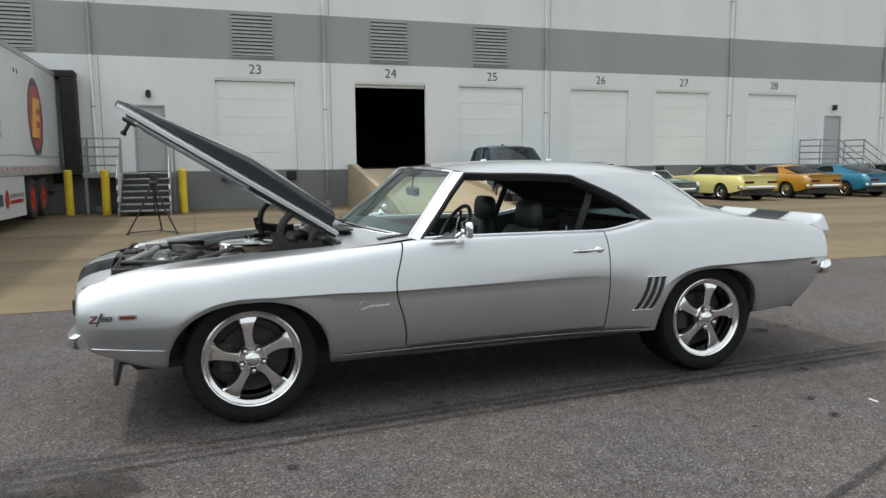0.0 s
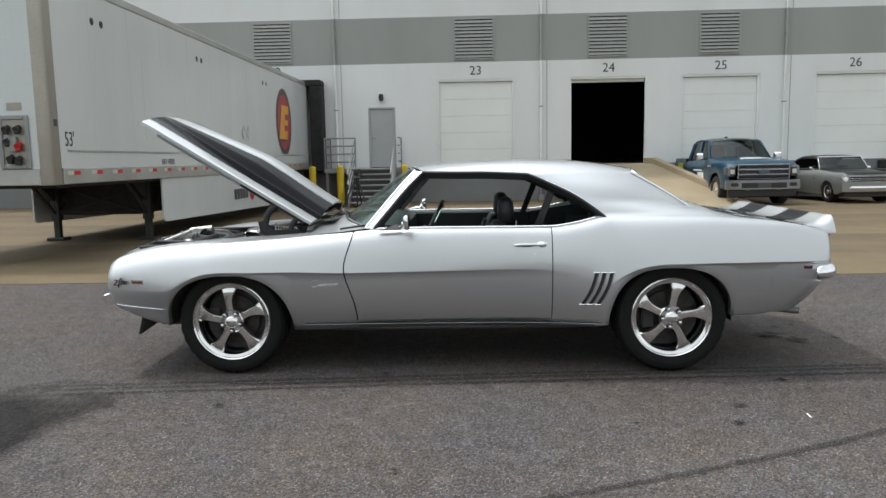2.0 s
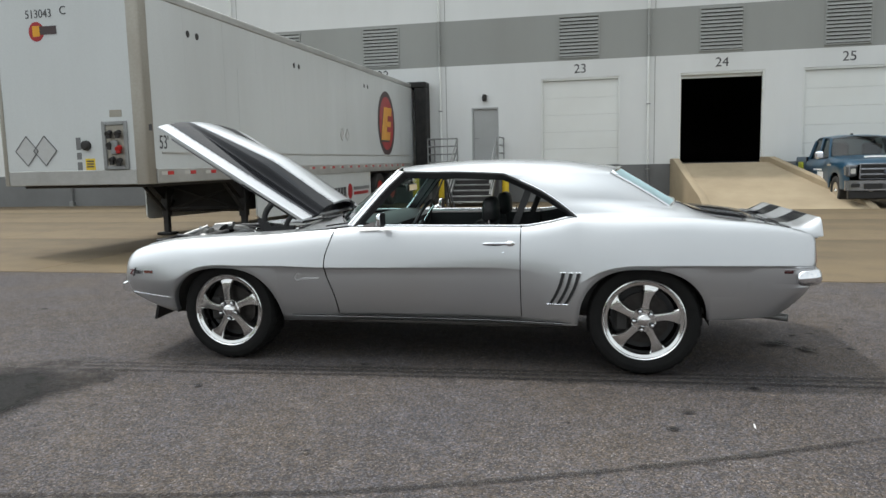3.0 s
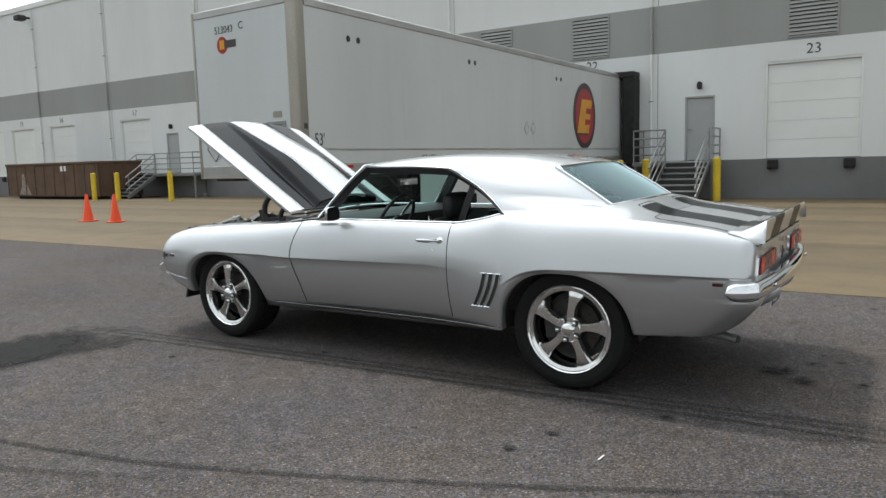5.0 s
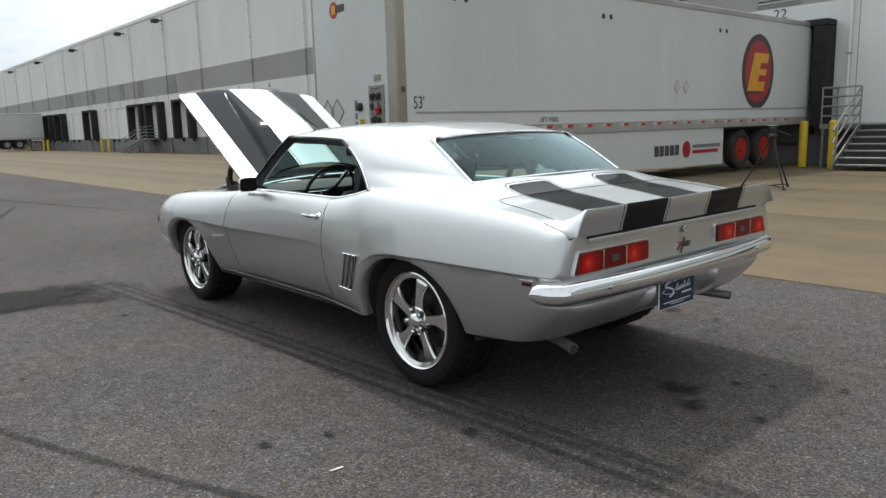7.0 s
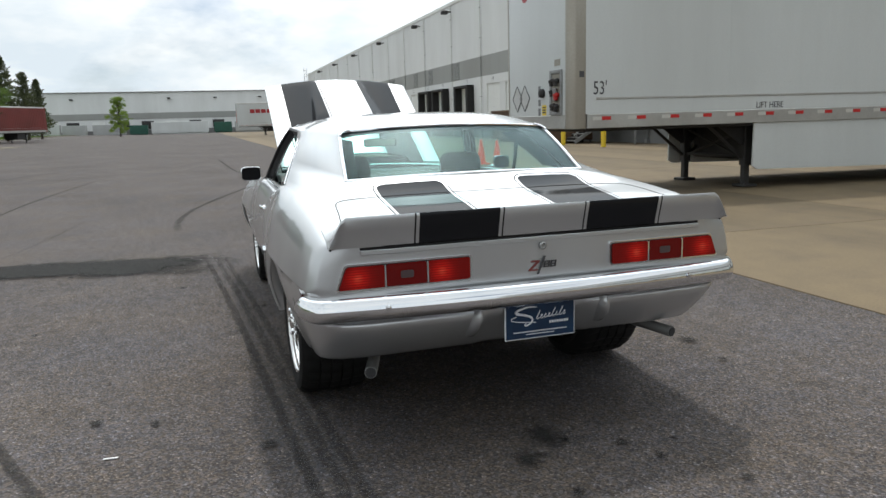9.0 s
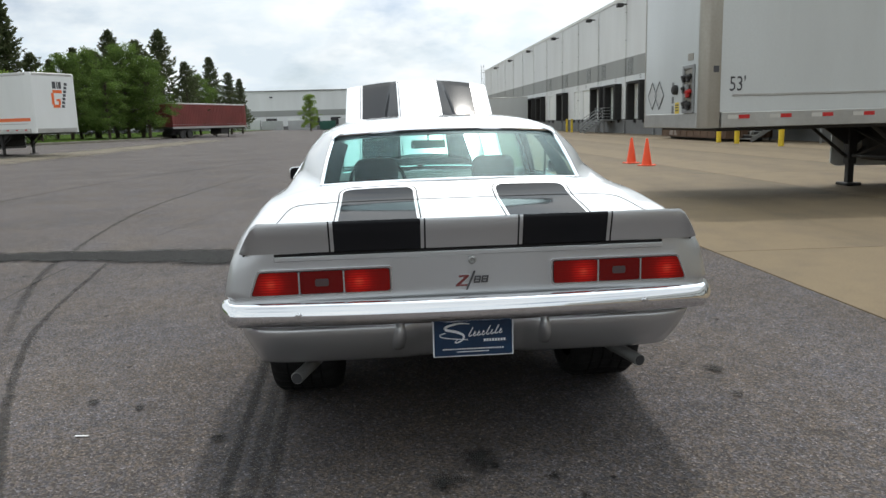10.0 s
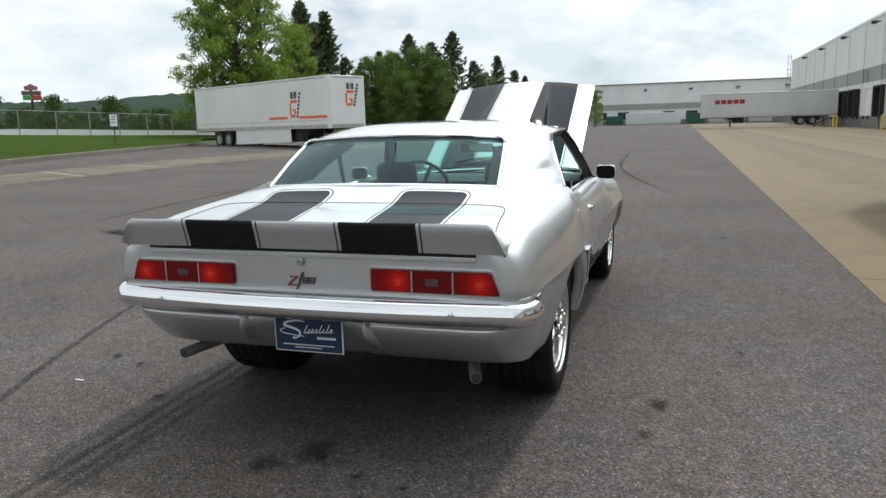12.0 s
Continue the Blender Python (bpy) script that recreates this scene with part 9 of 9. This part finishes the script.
def fence():
    d = base("chain_link_fence", pose(0, 0, 0), "tall chain-link fence with steel posts beyond the lawn", "fence")
    line = [(-30.0, -61.5), (-34.2, -60.7), (-38.4, -59.9), (-42.6, -59.0), (-46.6, -58.2), (-50.5, -57.3), (-54.3, -56.4), (-58.0, -55.6), (-61.5, -54.8), (-65.0, -53.9), (-68.6, -53.2), (-72.3, -52.5), (-76.0, -51.8), (-80.0, -51.0), (-84.0, -50.2)]
    tops = [3.86 - 0.60 * min(1.0, max(0.0, (-50.5 - x) / 22.0)) for x, y in line]
    for (x, y), h in zip(line, tops):
        part("post", Shape().cyl((x, y, 0.3), (x, y, h + 0.05), 0.06, n=8), STEEL, d)
    part("top_rail", Shape().tube([(x, y, h) for (x, y), h in zip(line, tops)], 0.035, 6), STEEL, d)
    fabric = Shape()
    for p, q, hp, hq in zip(line, line[1:], tops, tops[1:]):
        run = math.hypot(q[0] - p[0], q[1] - p[1])
        n = int(run / 0.16)
        for k in range(-11, n):
            for up in (1, -1):
                u0, u1 = k / n, (k + 12.0) / n
                z0, z1 = (-1.83, -0.02) if up > 0 else (-0.02, -1.83)
                ends = []
                for u in (max(u0, 0.0), min(u1, 1.0)):
                    t = (u - u0) / (u1 - u0)
                    ends.append((p[0] + (q[0] - p[0]) * u, p[1] + (q[1] - p[1]) * u, hp + (hq - hp) * u + z0 + (z1 - z0) * t))
                fabric.cyl(ends[0], ends[1], 0.004, n=3, caps=False)
    part("mesh_fabric", fabric, STEEL, d, tidy=False)
    wall = Shape().loops([[(x, y, 0.2), (x, y, h - 1.84), (x - 0.06, y - 0.28, h - 1.84), (x - 0.06, y - 0.28, 0.2)] for (x, y), h in zip(line, tops)])
    whole("low_wall", wall, WHITE_WALL, "low white wall under the fence", "wall", kind="structure")


fence()
sign = base("lot_sign", pose(-32.5, -29.3, land(-32.5, -29.3) + 0.12, 0, 0, -38) @ Matrix.Scale(1.3, 4), "small white sign on a dark post standing on the lawn", "sign")
part("post", Shape().box((-0.025, -0.02, -0.3), (0.025, 0.02, 1.6), 0.005), DARK_STEEL, sign)
part("sign_board", Shape().box((-0.17, 0.021, 1.02), (0.17, 0.035, 1.60), 0.006), MARK_WHITE, sign)
text_bars(sign, pose(0, 0.039, 0), [(-0.11, 0.11, 1.46, 1.51), (-0.11, 0.11, 1.34, 1.39), (-0.11, 0.11, 1.20, 1.25)], BASE_GREY)

tall = base("pole_sign", pose(-191.2, -206.4, -2.0, 0, 0, 137), "tall roadside pole sign with red and green panels", "roadside sign")
part("pole", Shape().cyl((0, 0, 0), (0, 0, 20), 0.45, n=12), DARK_STEEL, tall)
SIGN_DARK = worn("sign_dark", (0.10, 0.035, 0.04), (0.16, 0.10, 0.10), 0.5)
part("panel", Shape().box((-3, -0.6, 17.1), (3, 0.6, 18.5), 0.1), SIGN_DARK, tall)
part("panel", Shape().box((-2.7, -0.6, 15.4), (-0.05, 0.6, 17.0), 0.1), material("sign_green", (0.03, 0.3, 0.08), 0.5), tall)
part("panel", Shape().box((0.05, -0.6, 15.4), (2.9, 0.6, 17.0), 0.1), material("sign_red", (0.5, 0.03, 0.03), 0.5), tall)
part("panel", Shape().prism([(-1.9, 18.7), (1.9, 18.7), (2.1, 19.9), (0.9, 20.3), (0.0, 20.9), (-0.9, 20.3), (-2.1, 19.9)], -0.6, 0.6, "y"), worn("sign_dull", (0.22, 0.06, 0.07), (0.3, 0.2, 0.2), 0.5), tall)

# ---- wooded hills ----
HILL = material("hill_wood", (0.04, 0.07, 0.03), 0.95, spec=0.1)
_h = mix(HILL, ramp(HILL, noise_of(HILL, 0.07, 8, 0.75), [(0.35, 0.0), (0.7, 1.0)]), (0.010, 0.026, 0.018), (0.026, 0.046, 0.028))
link(HILL, _h, bsdf(HILL).inputs["Base Color"])
hill = []
rnd = np.random.RandomState(3)
for k in range(240):
    a = radians(-85 + 95 * k / 239)
    D = 900
    h = 39 + 5 * math.sin(k * 0.05 + 1) + 2 * math.sin(k * 0.17) + 2.4 * rnd.rand()
    h *= 1 - 0.45 * step(130, 200, k)
    ux, uy = -math.cos(a), math.sin(a)
    hill.append([(ux * (D - 350), uy * (D - 350), -6), (ux * (D - 150), uy * (D - 150), h * 0.55 + 1.5 * rnd.rand()), (ux * D, uy * D, h), (ux * (D + 250), uy * (D + 250), -8)])
whole("hill", Shape().grid(hill), HILL, "long low wooded hill on the skyline", "hill", kind="structure")

# ---- trees ----
def leaf_material(name, a, b):
    m = material(name, a, 0.7, spec=0.25)
    info = node(m, "ShaderNodeNewGeometry")
    c = mix(m, ramp(m, info.outputs["Random Per Island"], [(0.0, 0.0), (1.0, 1.0)]), a, b)
    c = mix(m, ramp(m, noise_of(m, 0.5, 3), [(0.35, 0.0), (0.7, 0.6)]), c, tuple(0.6 * v for v in a))
    link(m, c, bsdf(m).inputs["Base Color"])
    through_leaf = node(m, "ShaderNodeBsdfTranslucent")
    blend = node(m, "ShaderNodeMixShader")
    blend.inputs[0].default_value = 0.4
    link(m, c, through_leaf.inputs["Color"])
    link(m, bsdf(m).outputs[0], blend.inputs[1])
    link(m, through_leaf.outputs[0], blend.inputs[2])
    link(m, blend.outputs[0], m.node_tree.nodes["Material Output"].inputs[0])
    return m


LEAF = leaf_material("leaf_green", (0.15, 0.235, 0.036), (0.30, 0.41, 0.08))
NEEDLE = leaf_material("needle_green", (0.060, 0.078, 0.034), (0.135, 0.155, 0.070))
BARK = worn("bark", (0.09, 0.07, 0.05), (0.05, 0.04, 0.03), 0.9, 3, 20, 0.5)


def crown_mesh(name, clumps, leaf, mat, seed):
    """Leaf blades scattered through clumps of (x, y, z, rx, rz, count)."""
    r = np.random.RandomState(seed)
    V, F = [], []
    for x, y, z, rx, rz, count in clumps:
        p = r.normal(size=(count, 3))
        p /= np.linalg.norm(p, axis=1)[:, None]
        p *= (0.15 + 0.95 * r.rand(count, 1) ** 0.7) * np.array([rx, rx, rz])
        p += (x, y, z)
        for c in p:
            u = r.normal(size=3)
            u /= np.linalg.norm(u)
            w = np.cross(u, r.normal(size=3))
            w /= np.linalg.norm(w)
            s = leaf * (0.6 + 0.8 * r.rand())
            k = len(V)
            V += [tuple(c - u * s), tuple(c + w * s * 0.55), tuple(c + u * s), tuple(c - w * s * 0.55)]
            F.append((k, k + 1, k + 2, k + 3))
    me = bpy.data.meshes.new(name)
    me.from_pydata(V, [], F)
    me.materials.append(mat)
    return me


def broad_tree(seed, height, spread, leaf=0.13, per=230, n=58):
    """Limbs leave the trunk at all heights; each bears a few loose clumps of uneven size, with gaps between."""
    r = random.Random(seed)
    trunk = Shape().tube([(0, 0, -0.3), (0.1, 0.05, height * 0.3), (0.0, 0.1, height * 0.6), (0.1, 0, height * 0.92)], [0.28, 0.22, 0.14, 0.04], 8)
    clumps = []
    for k in range(n):
        t = k / (n - 1)
        z = height * (0.14 + 0.84 * t)
        w = spread * (0.35 + 0.65 * math.sin(min(1, 0.18 + t * 0.9) * math.pi) ** 0.8) * (1.0 + 0.22 * math.sin(k * 1.7 + seed))
        a = k * 2.4 + r.uniform(-0.5, 0.5)
        d = w * r.uniform(0.2, 1.0) ** 0.6
        x, y = d * math.cos(a), d * math.sin(a)
        trunk.tube([(0, 0, z * 0.74), (x * 0.5, y * 0.5, z * 0.88), (x, y, z)], [0.07, 0.045, 0.015], 5)
        s = r.uniform(0.5, 1.35)
        clumps.append((x, y, z, spread * 0.27 * s, spread * 0.18 * s, int(per * s ** 1.6)))
        for _ in range(2):
            clumps.append((x + r.uniform(-1, 1) * spread * 0.3, y + r.uniform(-1, 1) * spread * 0.3, z + r.uniform(-0.5, 0.6) * spread * 0.25, spread * 0.19 * s, spread * 0.13 * s, int(per * 0.38 * s)))
    t = base("broadleaf_tree", pose(0, 0, 0), "tall broadleaf tree with a loose light green crown", "tree", "trees behind the lot")
    part("trunk", trunk, BARK, t)
    c = new("crown", crown_mesh("crown", clumps, leaf, LEAF, seed))
    c.parent = t
    return t


def cedar_tree(seed, height, spread, leaf=0.10, per=30, n=190):
    """Rising boughs with needle sprays that thin out to their tips, round a straight stem with a ragged top."""
    r = np.random.RandomState(seed)
    trunk = Shape().tube([(0, 0, -0.3), (0, 0, height * 0.5), (0.05, 0, height * 0.99)], [0.2, 0.12, 0.015], 8)
    lobes = [(r.uniform(0, 6.28), r.uniform(0.05, 0.8), r.uniform(0.15, 0.35)) for _ in range(7)]
    V, F = [], []
    for k in range(n):
        t = (k / (n - 1)) ** 0.8
        z = height * (0.02 + 0.93 * t)
        a = k * 2.4 + r.uniform(-0.6, 0.6)
        w = spread * (1 - t) ** 0.62 * (0.45 + 0.55 * min(1, t / 0.10)) * r.uniform(0.55, 1.12)
        w *= 1 + sum(g * math.cos(a - b) * math.exp(-((t - c) / 0.14) ** 2) for b, c, g in lobes)
        w = max(w, 0.05) + 0.10
        rise = r.uniform(0.05, 0.55) * w + 0.02 * height * t
        tip = np.array((w * math.cos(a), w * math.sin(a), rise))
        if k % 3 == 0:
            trunk.tube([(0, 0, z), tuple(tip * 0.5 + (0, 0, z - 0.05)), tuple(tip + (0, 0, z))], [0.035, 0.022, 0.006], 4)
        count = int(per * (0.8 + 1.6 * w / spread))
        u = 0.12 + 0.90 * r.rand(count) ** 0.75
        girth = spread * 0.15 * (1.15 - u) * (0.5 + 0.5 * (1 - t))
        for i in range(count):
            c = tip * u[i] + (0, 0, z - 0.10 * w * math.sin(3.1 * u[i])) + r.normal(size=3) * (girth[i], girth[i], 0.62 * girth[i])
            d = tip / np.linalg.norm(tip) + r.normal(size=3) * 0.55
            d /= np.linalg.norm(d)
            side = np.cross(d, r.normal(size=3))
            side /= np.linalg.norm(side)
            s = leaf * r.uniform(0.7, 1.6)
            j = len(V)
            V += [tuple(c - d * s), tuple(c + side * s * 0.42), tuple(c + d * s * 1.2), tuple(c - side * s * 0.42)]
            F.append((j, j + 1, j + 2, j + 3))
    t = base("cedar_tree", pose(0, 0, 0), "dense dark green cedar tree with a ragged tip", "tree", "trees behind the lot")
    part("trunk", trunk, BARK, t)
    me = bpy.data.meshes.new("crown")
    me.from_pydata(V, [], F)
    me.materials.append(NEEDLE)
    new("crown", me).parent = t
    return t


def spot(az, D):
    """A place seen from the lot: azimuth from west towards north, and distance."""
    a = radians(az)
    return 6.4 - D * math.cos(a), 5.5 + D * math.sin(a)


def plant(kinds, az, D, size, turn, low=0.6):
    x, y = spot(az, D)
    m = pose(x, y, low, 0, 0, turn) @ Matrix.Scale(size, 4)
    return copy_thing(kinds, m)


cedars = [cedar_tree(11, 10.0, 2.5), cedar_tree(23, 10.0, 2.3), cedar_tree(31, 9.5, 3.1)]
broads = [broad_tree(5, 15.0, 3.5, 0.095, 250, 60), broad_tree(17, 14.0, 3.3, 0.095, 320, 64)]
LEAF = leaf_material("hedge_green", (0.045, 0.085, 0.020), (0.10, 0.16, 0.035))
bushes = [broad_tree(41, 12.0, 5.2, 0.28, 80, 26), broad_tree(43, 10.0, 5.6, 0.28, 80, 26), cedar_tree(47, 10.0, 3.4, 0.24, 10, 110)]
LEAF = leaf_material("dark_leaf_green", (0.080, 0.14, 0.030), (0.175, 0.255, 0.055))
broads.append(broad_tree(29, 13.0, 4.0, 0.10, 260, 60))
R7 = random.Random(71)
for kind, az, D, h in [(0, -28.4, 92, 1.62), (1, -26.6, 94, 1.52), (2, -27.4, 97, 1.5), (2, -25.2, 88, 0.95), (0, -24.0, 97, 0.92), (1, -22.6, 90, 0.98), (2, -21.4, 94, 1.05), (0, -20.3, 90, 1.18), (2, -18.6, 89, 1.12), (0, -17.0, 95, 1.26), (2, -15.4, 92, 0.90), (1, -13.6, 104, 1.02), (2, -12.3, 110, 0.90), (0, -11.5, 112, 0.78), (1, -29.6, 98, 1.2), (2, -31.0, 100, 1.1)]:
    plant(cedars[kind], az, D, h, R7.uniform(0, 360))
for kind, az, D, h in [(0, -34.9, 74, 0.94), (1, -33.1, 72, 1.12), (0, -31.4, 75, 1.12), (1, -28.9, 84, 0.85), (2, -23.2, 86, 0.66), (2, -19.6, 84, 0.72), (2, -21.6, 92, 0.74), (2, -18.2, 83, 0.62), (2, -14.6, 98, 0.56), (1, -25.2, 72, 0.34), (2, -20.9, 80, 0.50)]:
    plant(broads[kind], az, D, h, R7.uniform(0, 360))
for k in range(64):
    az = -68 + 0.575 * k
    plant(bushes[(0, 2, 1, 0, 0, 1, 2)[k % 7]], az + R7.uniform(-0.4, 0.4), 128 + R7.uniform(-6, 40) + 30 * step(22, 54, k), R7.uniform(0.45, 0.72) * (1 if k % 7 not in (1, 6) else 1.2), R7.uniform(0, 360), -0.8)
plant(broads[1], -6.3, 150, 0.52, 40, 0)
for o in cedars + broads + bushes:
    for q in (*o.children_recursive, o):
        bpy.data.objects.remove(q)

# ---- far warehouse across the end of the lot ----
far = base("far_warehouse", pose(-190, 0, 0), "long low white warehouse with a grey band at the end of the lot", "warehouse", kind="structure")
part("wall", Shape().box((-30, -78, -1), (0, 60, 10.2), 0), WHITE_WALL, far)
part("grey_band", Shape().box((0.0, -78, 3.8), (0.08, 60, 5.3), 0), BAND_GREY, far)
part("base_band", Shape().box((0.0, -78, -1), (0.10, 60, 1.2), 0), BASE_GREY, far)
part("parapet", Shape().box((-30, -78.2, 10.2), (0.3, 60, 10.5), 0.05), STEEL, far)
for k in range(22):
    part("dock_opening", Shape().box((0.0, -72 + k * 5.6, 1.3), (0.15, -69.2 + k * 5.6, 3.3), 0.0), DARK_STEEL if k % 3 else DOOR_WHITE, far)
for k in range(12):
    part("wall_light", Shape().box((0.0, -70 + k * 11.0, 8.6), (0.7, -69.2 + k * 11.0, 8.9), 0.05), DARK_STEEL, far)
GREEN_BIN = worn("green_bin_paint", (0.02, 0.10, 0.07), (0.015, 0.06, 0.045), 0.5, 1, 20, 0.1)
for k, (y, w, h, m) in enumerate(((-40, 12.5, 2.9, TRAILER_WHITE), (-27, 5, 2.6, DOOR_GREY), (-20.5, 7, 2.6, DOOR_GREY), (-12.6, 4, 2.3, GREEN_BIN), (-7.8, 13.0, 2.9, TRAILER_WHITE), (6.5, 4.2, 2.6, GREEN_BIN), (11.5, 8.0, 2.6, DOOR_GREY), (20.5, 5, 2.6, DOOR_GREY))):
    whole("storage_box", Shape().box((0, 0, 0.25), (2.5, w, h), 0.05).box((0.2, 0.2, 0), (2.3, w - 0.2, 0.25), 0.0), m, "large container standing before the far warehouse", "container", group="far containers", at=pose(-184, y, 0))

# ---- other trailers ----
red = box_trailer("container_trailer", pose(-90.0, -14.8, land(-90, -15), 0, 0, -111.7), "dark red container on a trailer chassis", 14.6, 2.5, 1.15, 3.95, RED_BOX, rims=DARK_STEEL, wheels_at=(11.6, 12.9), skirt=None, posts=RED_BOX, stripes=False)
for k in range(46):
    for sx in (1, -1):
        part("corrugation", Shape().box((sx * 1.25, 0.5 + k * 0.3, 1.45), (sx * 1.285, 0.65 + k * 0.3, 3.80), 0.01), RED_BOX, red)
text_bars(red, pose(1.29, 0, 0, 0, 0, 90), [(1.2, 1.7, 2.9, 3.2), (1.2, 1.7, 2.4, 2.7), (1.2, 1.7, 1.9, 2.2)], YELLOW, "print_bar")
CLEAN_WHITE = worn("clean_trailer_panel", (0.74, 0.75, 0.74), (0.64, 0.65, 0.63), 0.35, 0.5, 30, 0.03, streak=(1, 1, 0.2))
OR_MARK = material("orange_mark", (0.75, 0.14, 0.03), 0.4)
white2 = box_trailer("semi_trailer", pose(-31.86, -12.24, land(-33, -18) - 0.02, 0, 0, 154.2), "white box trailer with orange and dark block marks", 15.2, 2.58, 1.06, 3.96, CLEAN_WHITE, rims=STEEL, wheels_at=(11.2, 12.4), gear_at=2.9, skirt=(3.9, 10.1), posts=CLEAN_WHITE, stripes=True)
def block_marks(m, f, u, z, k):
    """Three dark blocks over an orange open ring, with a column of short dark bars beside it."""
    def bars(rows_, mat):
        text_bars(white2, m, [(min(f * (u + k * a), f * (u + k * b)), max(f * (u + k * a), f * (u + k * b)), z + k * c, z + k * d) for a, b, c, d in [(a - 0.24 * (c + d) / 2, b - 0.24 * (c + d) / 2, c, d) for a, b, c, d in rows_]], mat, "mark_block")
    bars([(0.40, 0.60, 1.02, 1.42), (0.64, 0.72, 1.02, 1.42), (0.78, 1.02, 1.02, 1.42)], LETTER)
    bars([(0.30, 0.95, 0.76, 0.94), (0.78, 0.95, 0.10, 0.76), (0.30, 0.78, -0.08, 0.10), (0.30, 0.46, 0.10, 0.42), (0.46, 0.62, 0.30, 0.42)], OR_MARK)
    bars([(0.0, 0.20, -0.08 + 0.215 * i, 0.08 + 0.215 * i) for i in range(7)], LETTER)


for sx, rot in ((-1, -90), (1, 90)):
    m = pose(sx * 1.293, 0, 0, 0, 0, rot)
    f = 1 if sx > 0 else -1
    block_marks(m, f, 3.0, 1.80, 1.0)
    text_bars(white2, m, [(min(f * 0.25, f * 2.95), max(f * 0.25, f * 2.95), 1.64, 1.80), (min(f * 4.1, f * 6.1), max(f * 4.1, f * 6.1), 1.64, 1.80)], OR_MARK, "mark_block")
block_marks(pose(0, 0, 0), -1, -0.55, 2.35, 0.85)
third = box_trailer("semi_trailer", pose(-94.5, 7.9, 0.15, 0, 0, -1.0), "off-white box trailer with red lettering bars backed to a far dock", 15.6, 2.5, 1.1, 4.1, TRAILER_WHITE, rims=STEEL, skirt=None, posts=TRAILER_WHITE, wheels_at=(11.6, 12.9))
part("nose_panel", Shape().box((0.55, -0.012, 1.6), (1.22, -0.006, 3.3)), ORANGE, third)
text_bars(third, pose(1.26, 0, 0, 0, 0, 90), [(1.7 + 0.72 * k, 2.30 + 0.72 * k, 2.80, 3.30) for k in range(5)], MARK_BRIGHT_RED, "name_bar")
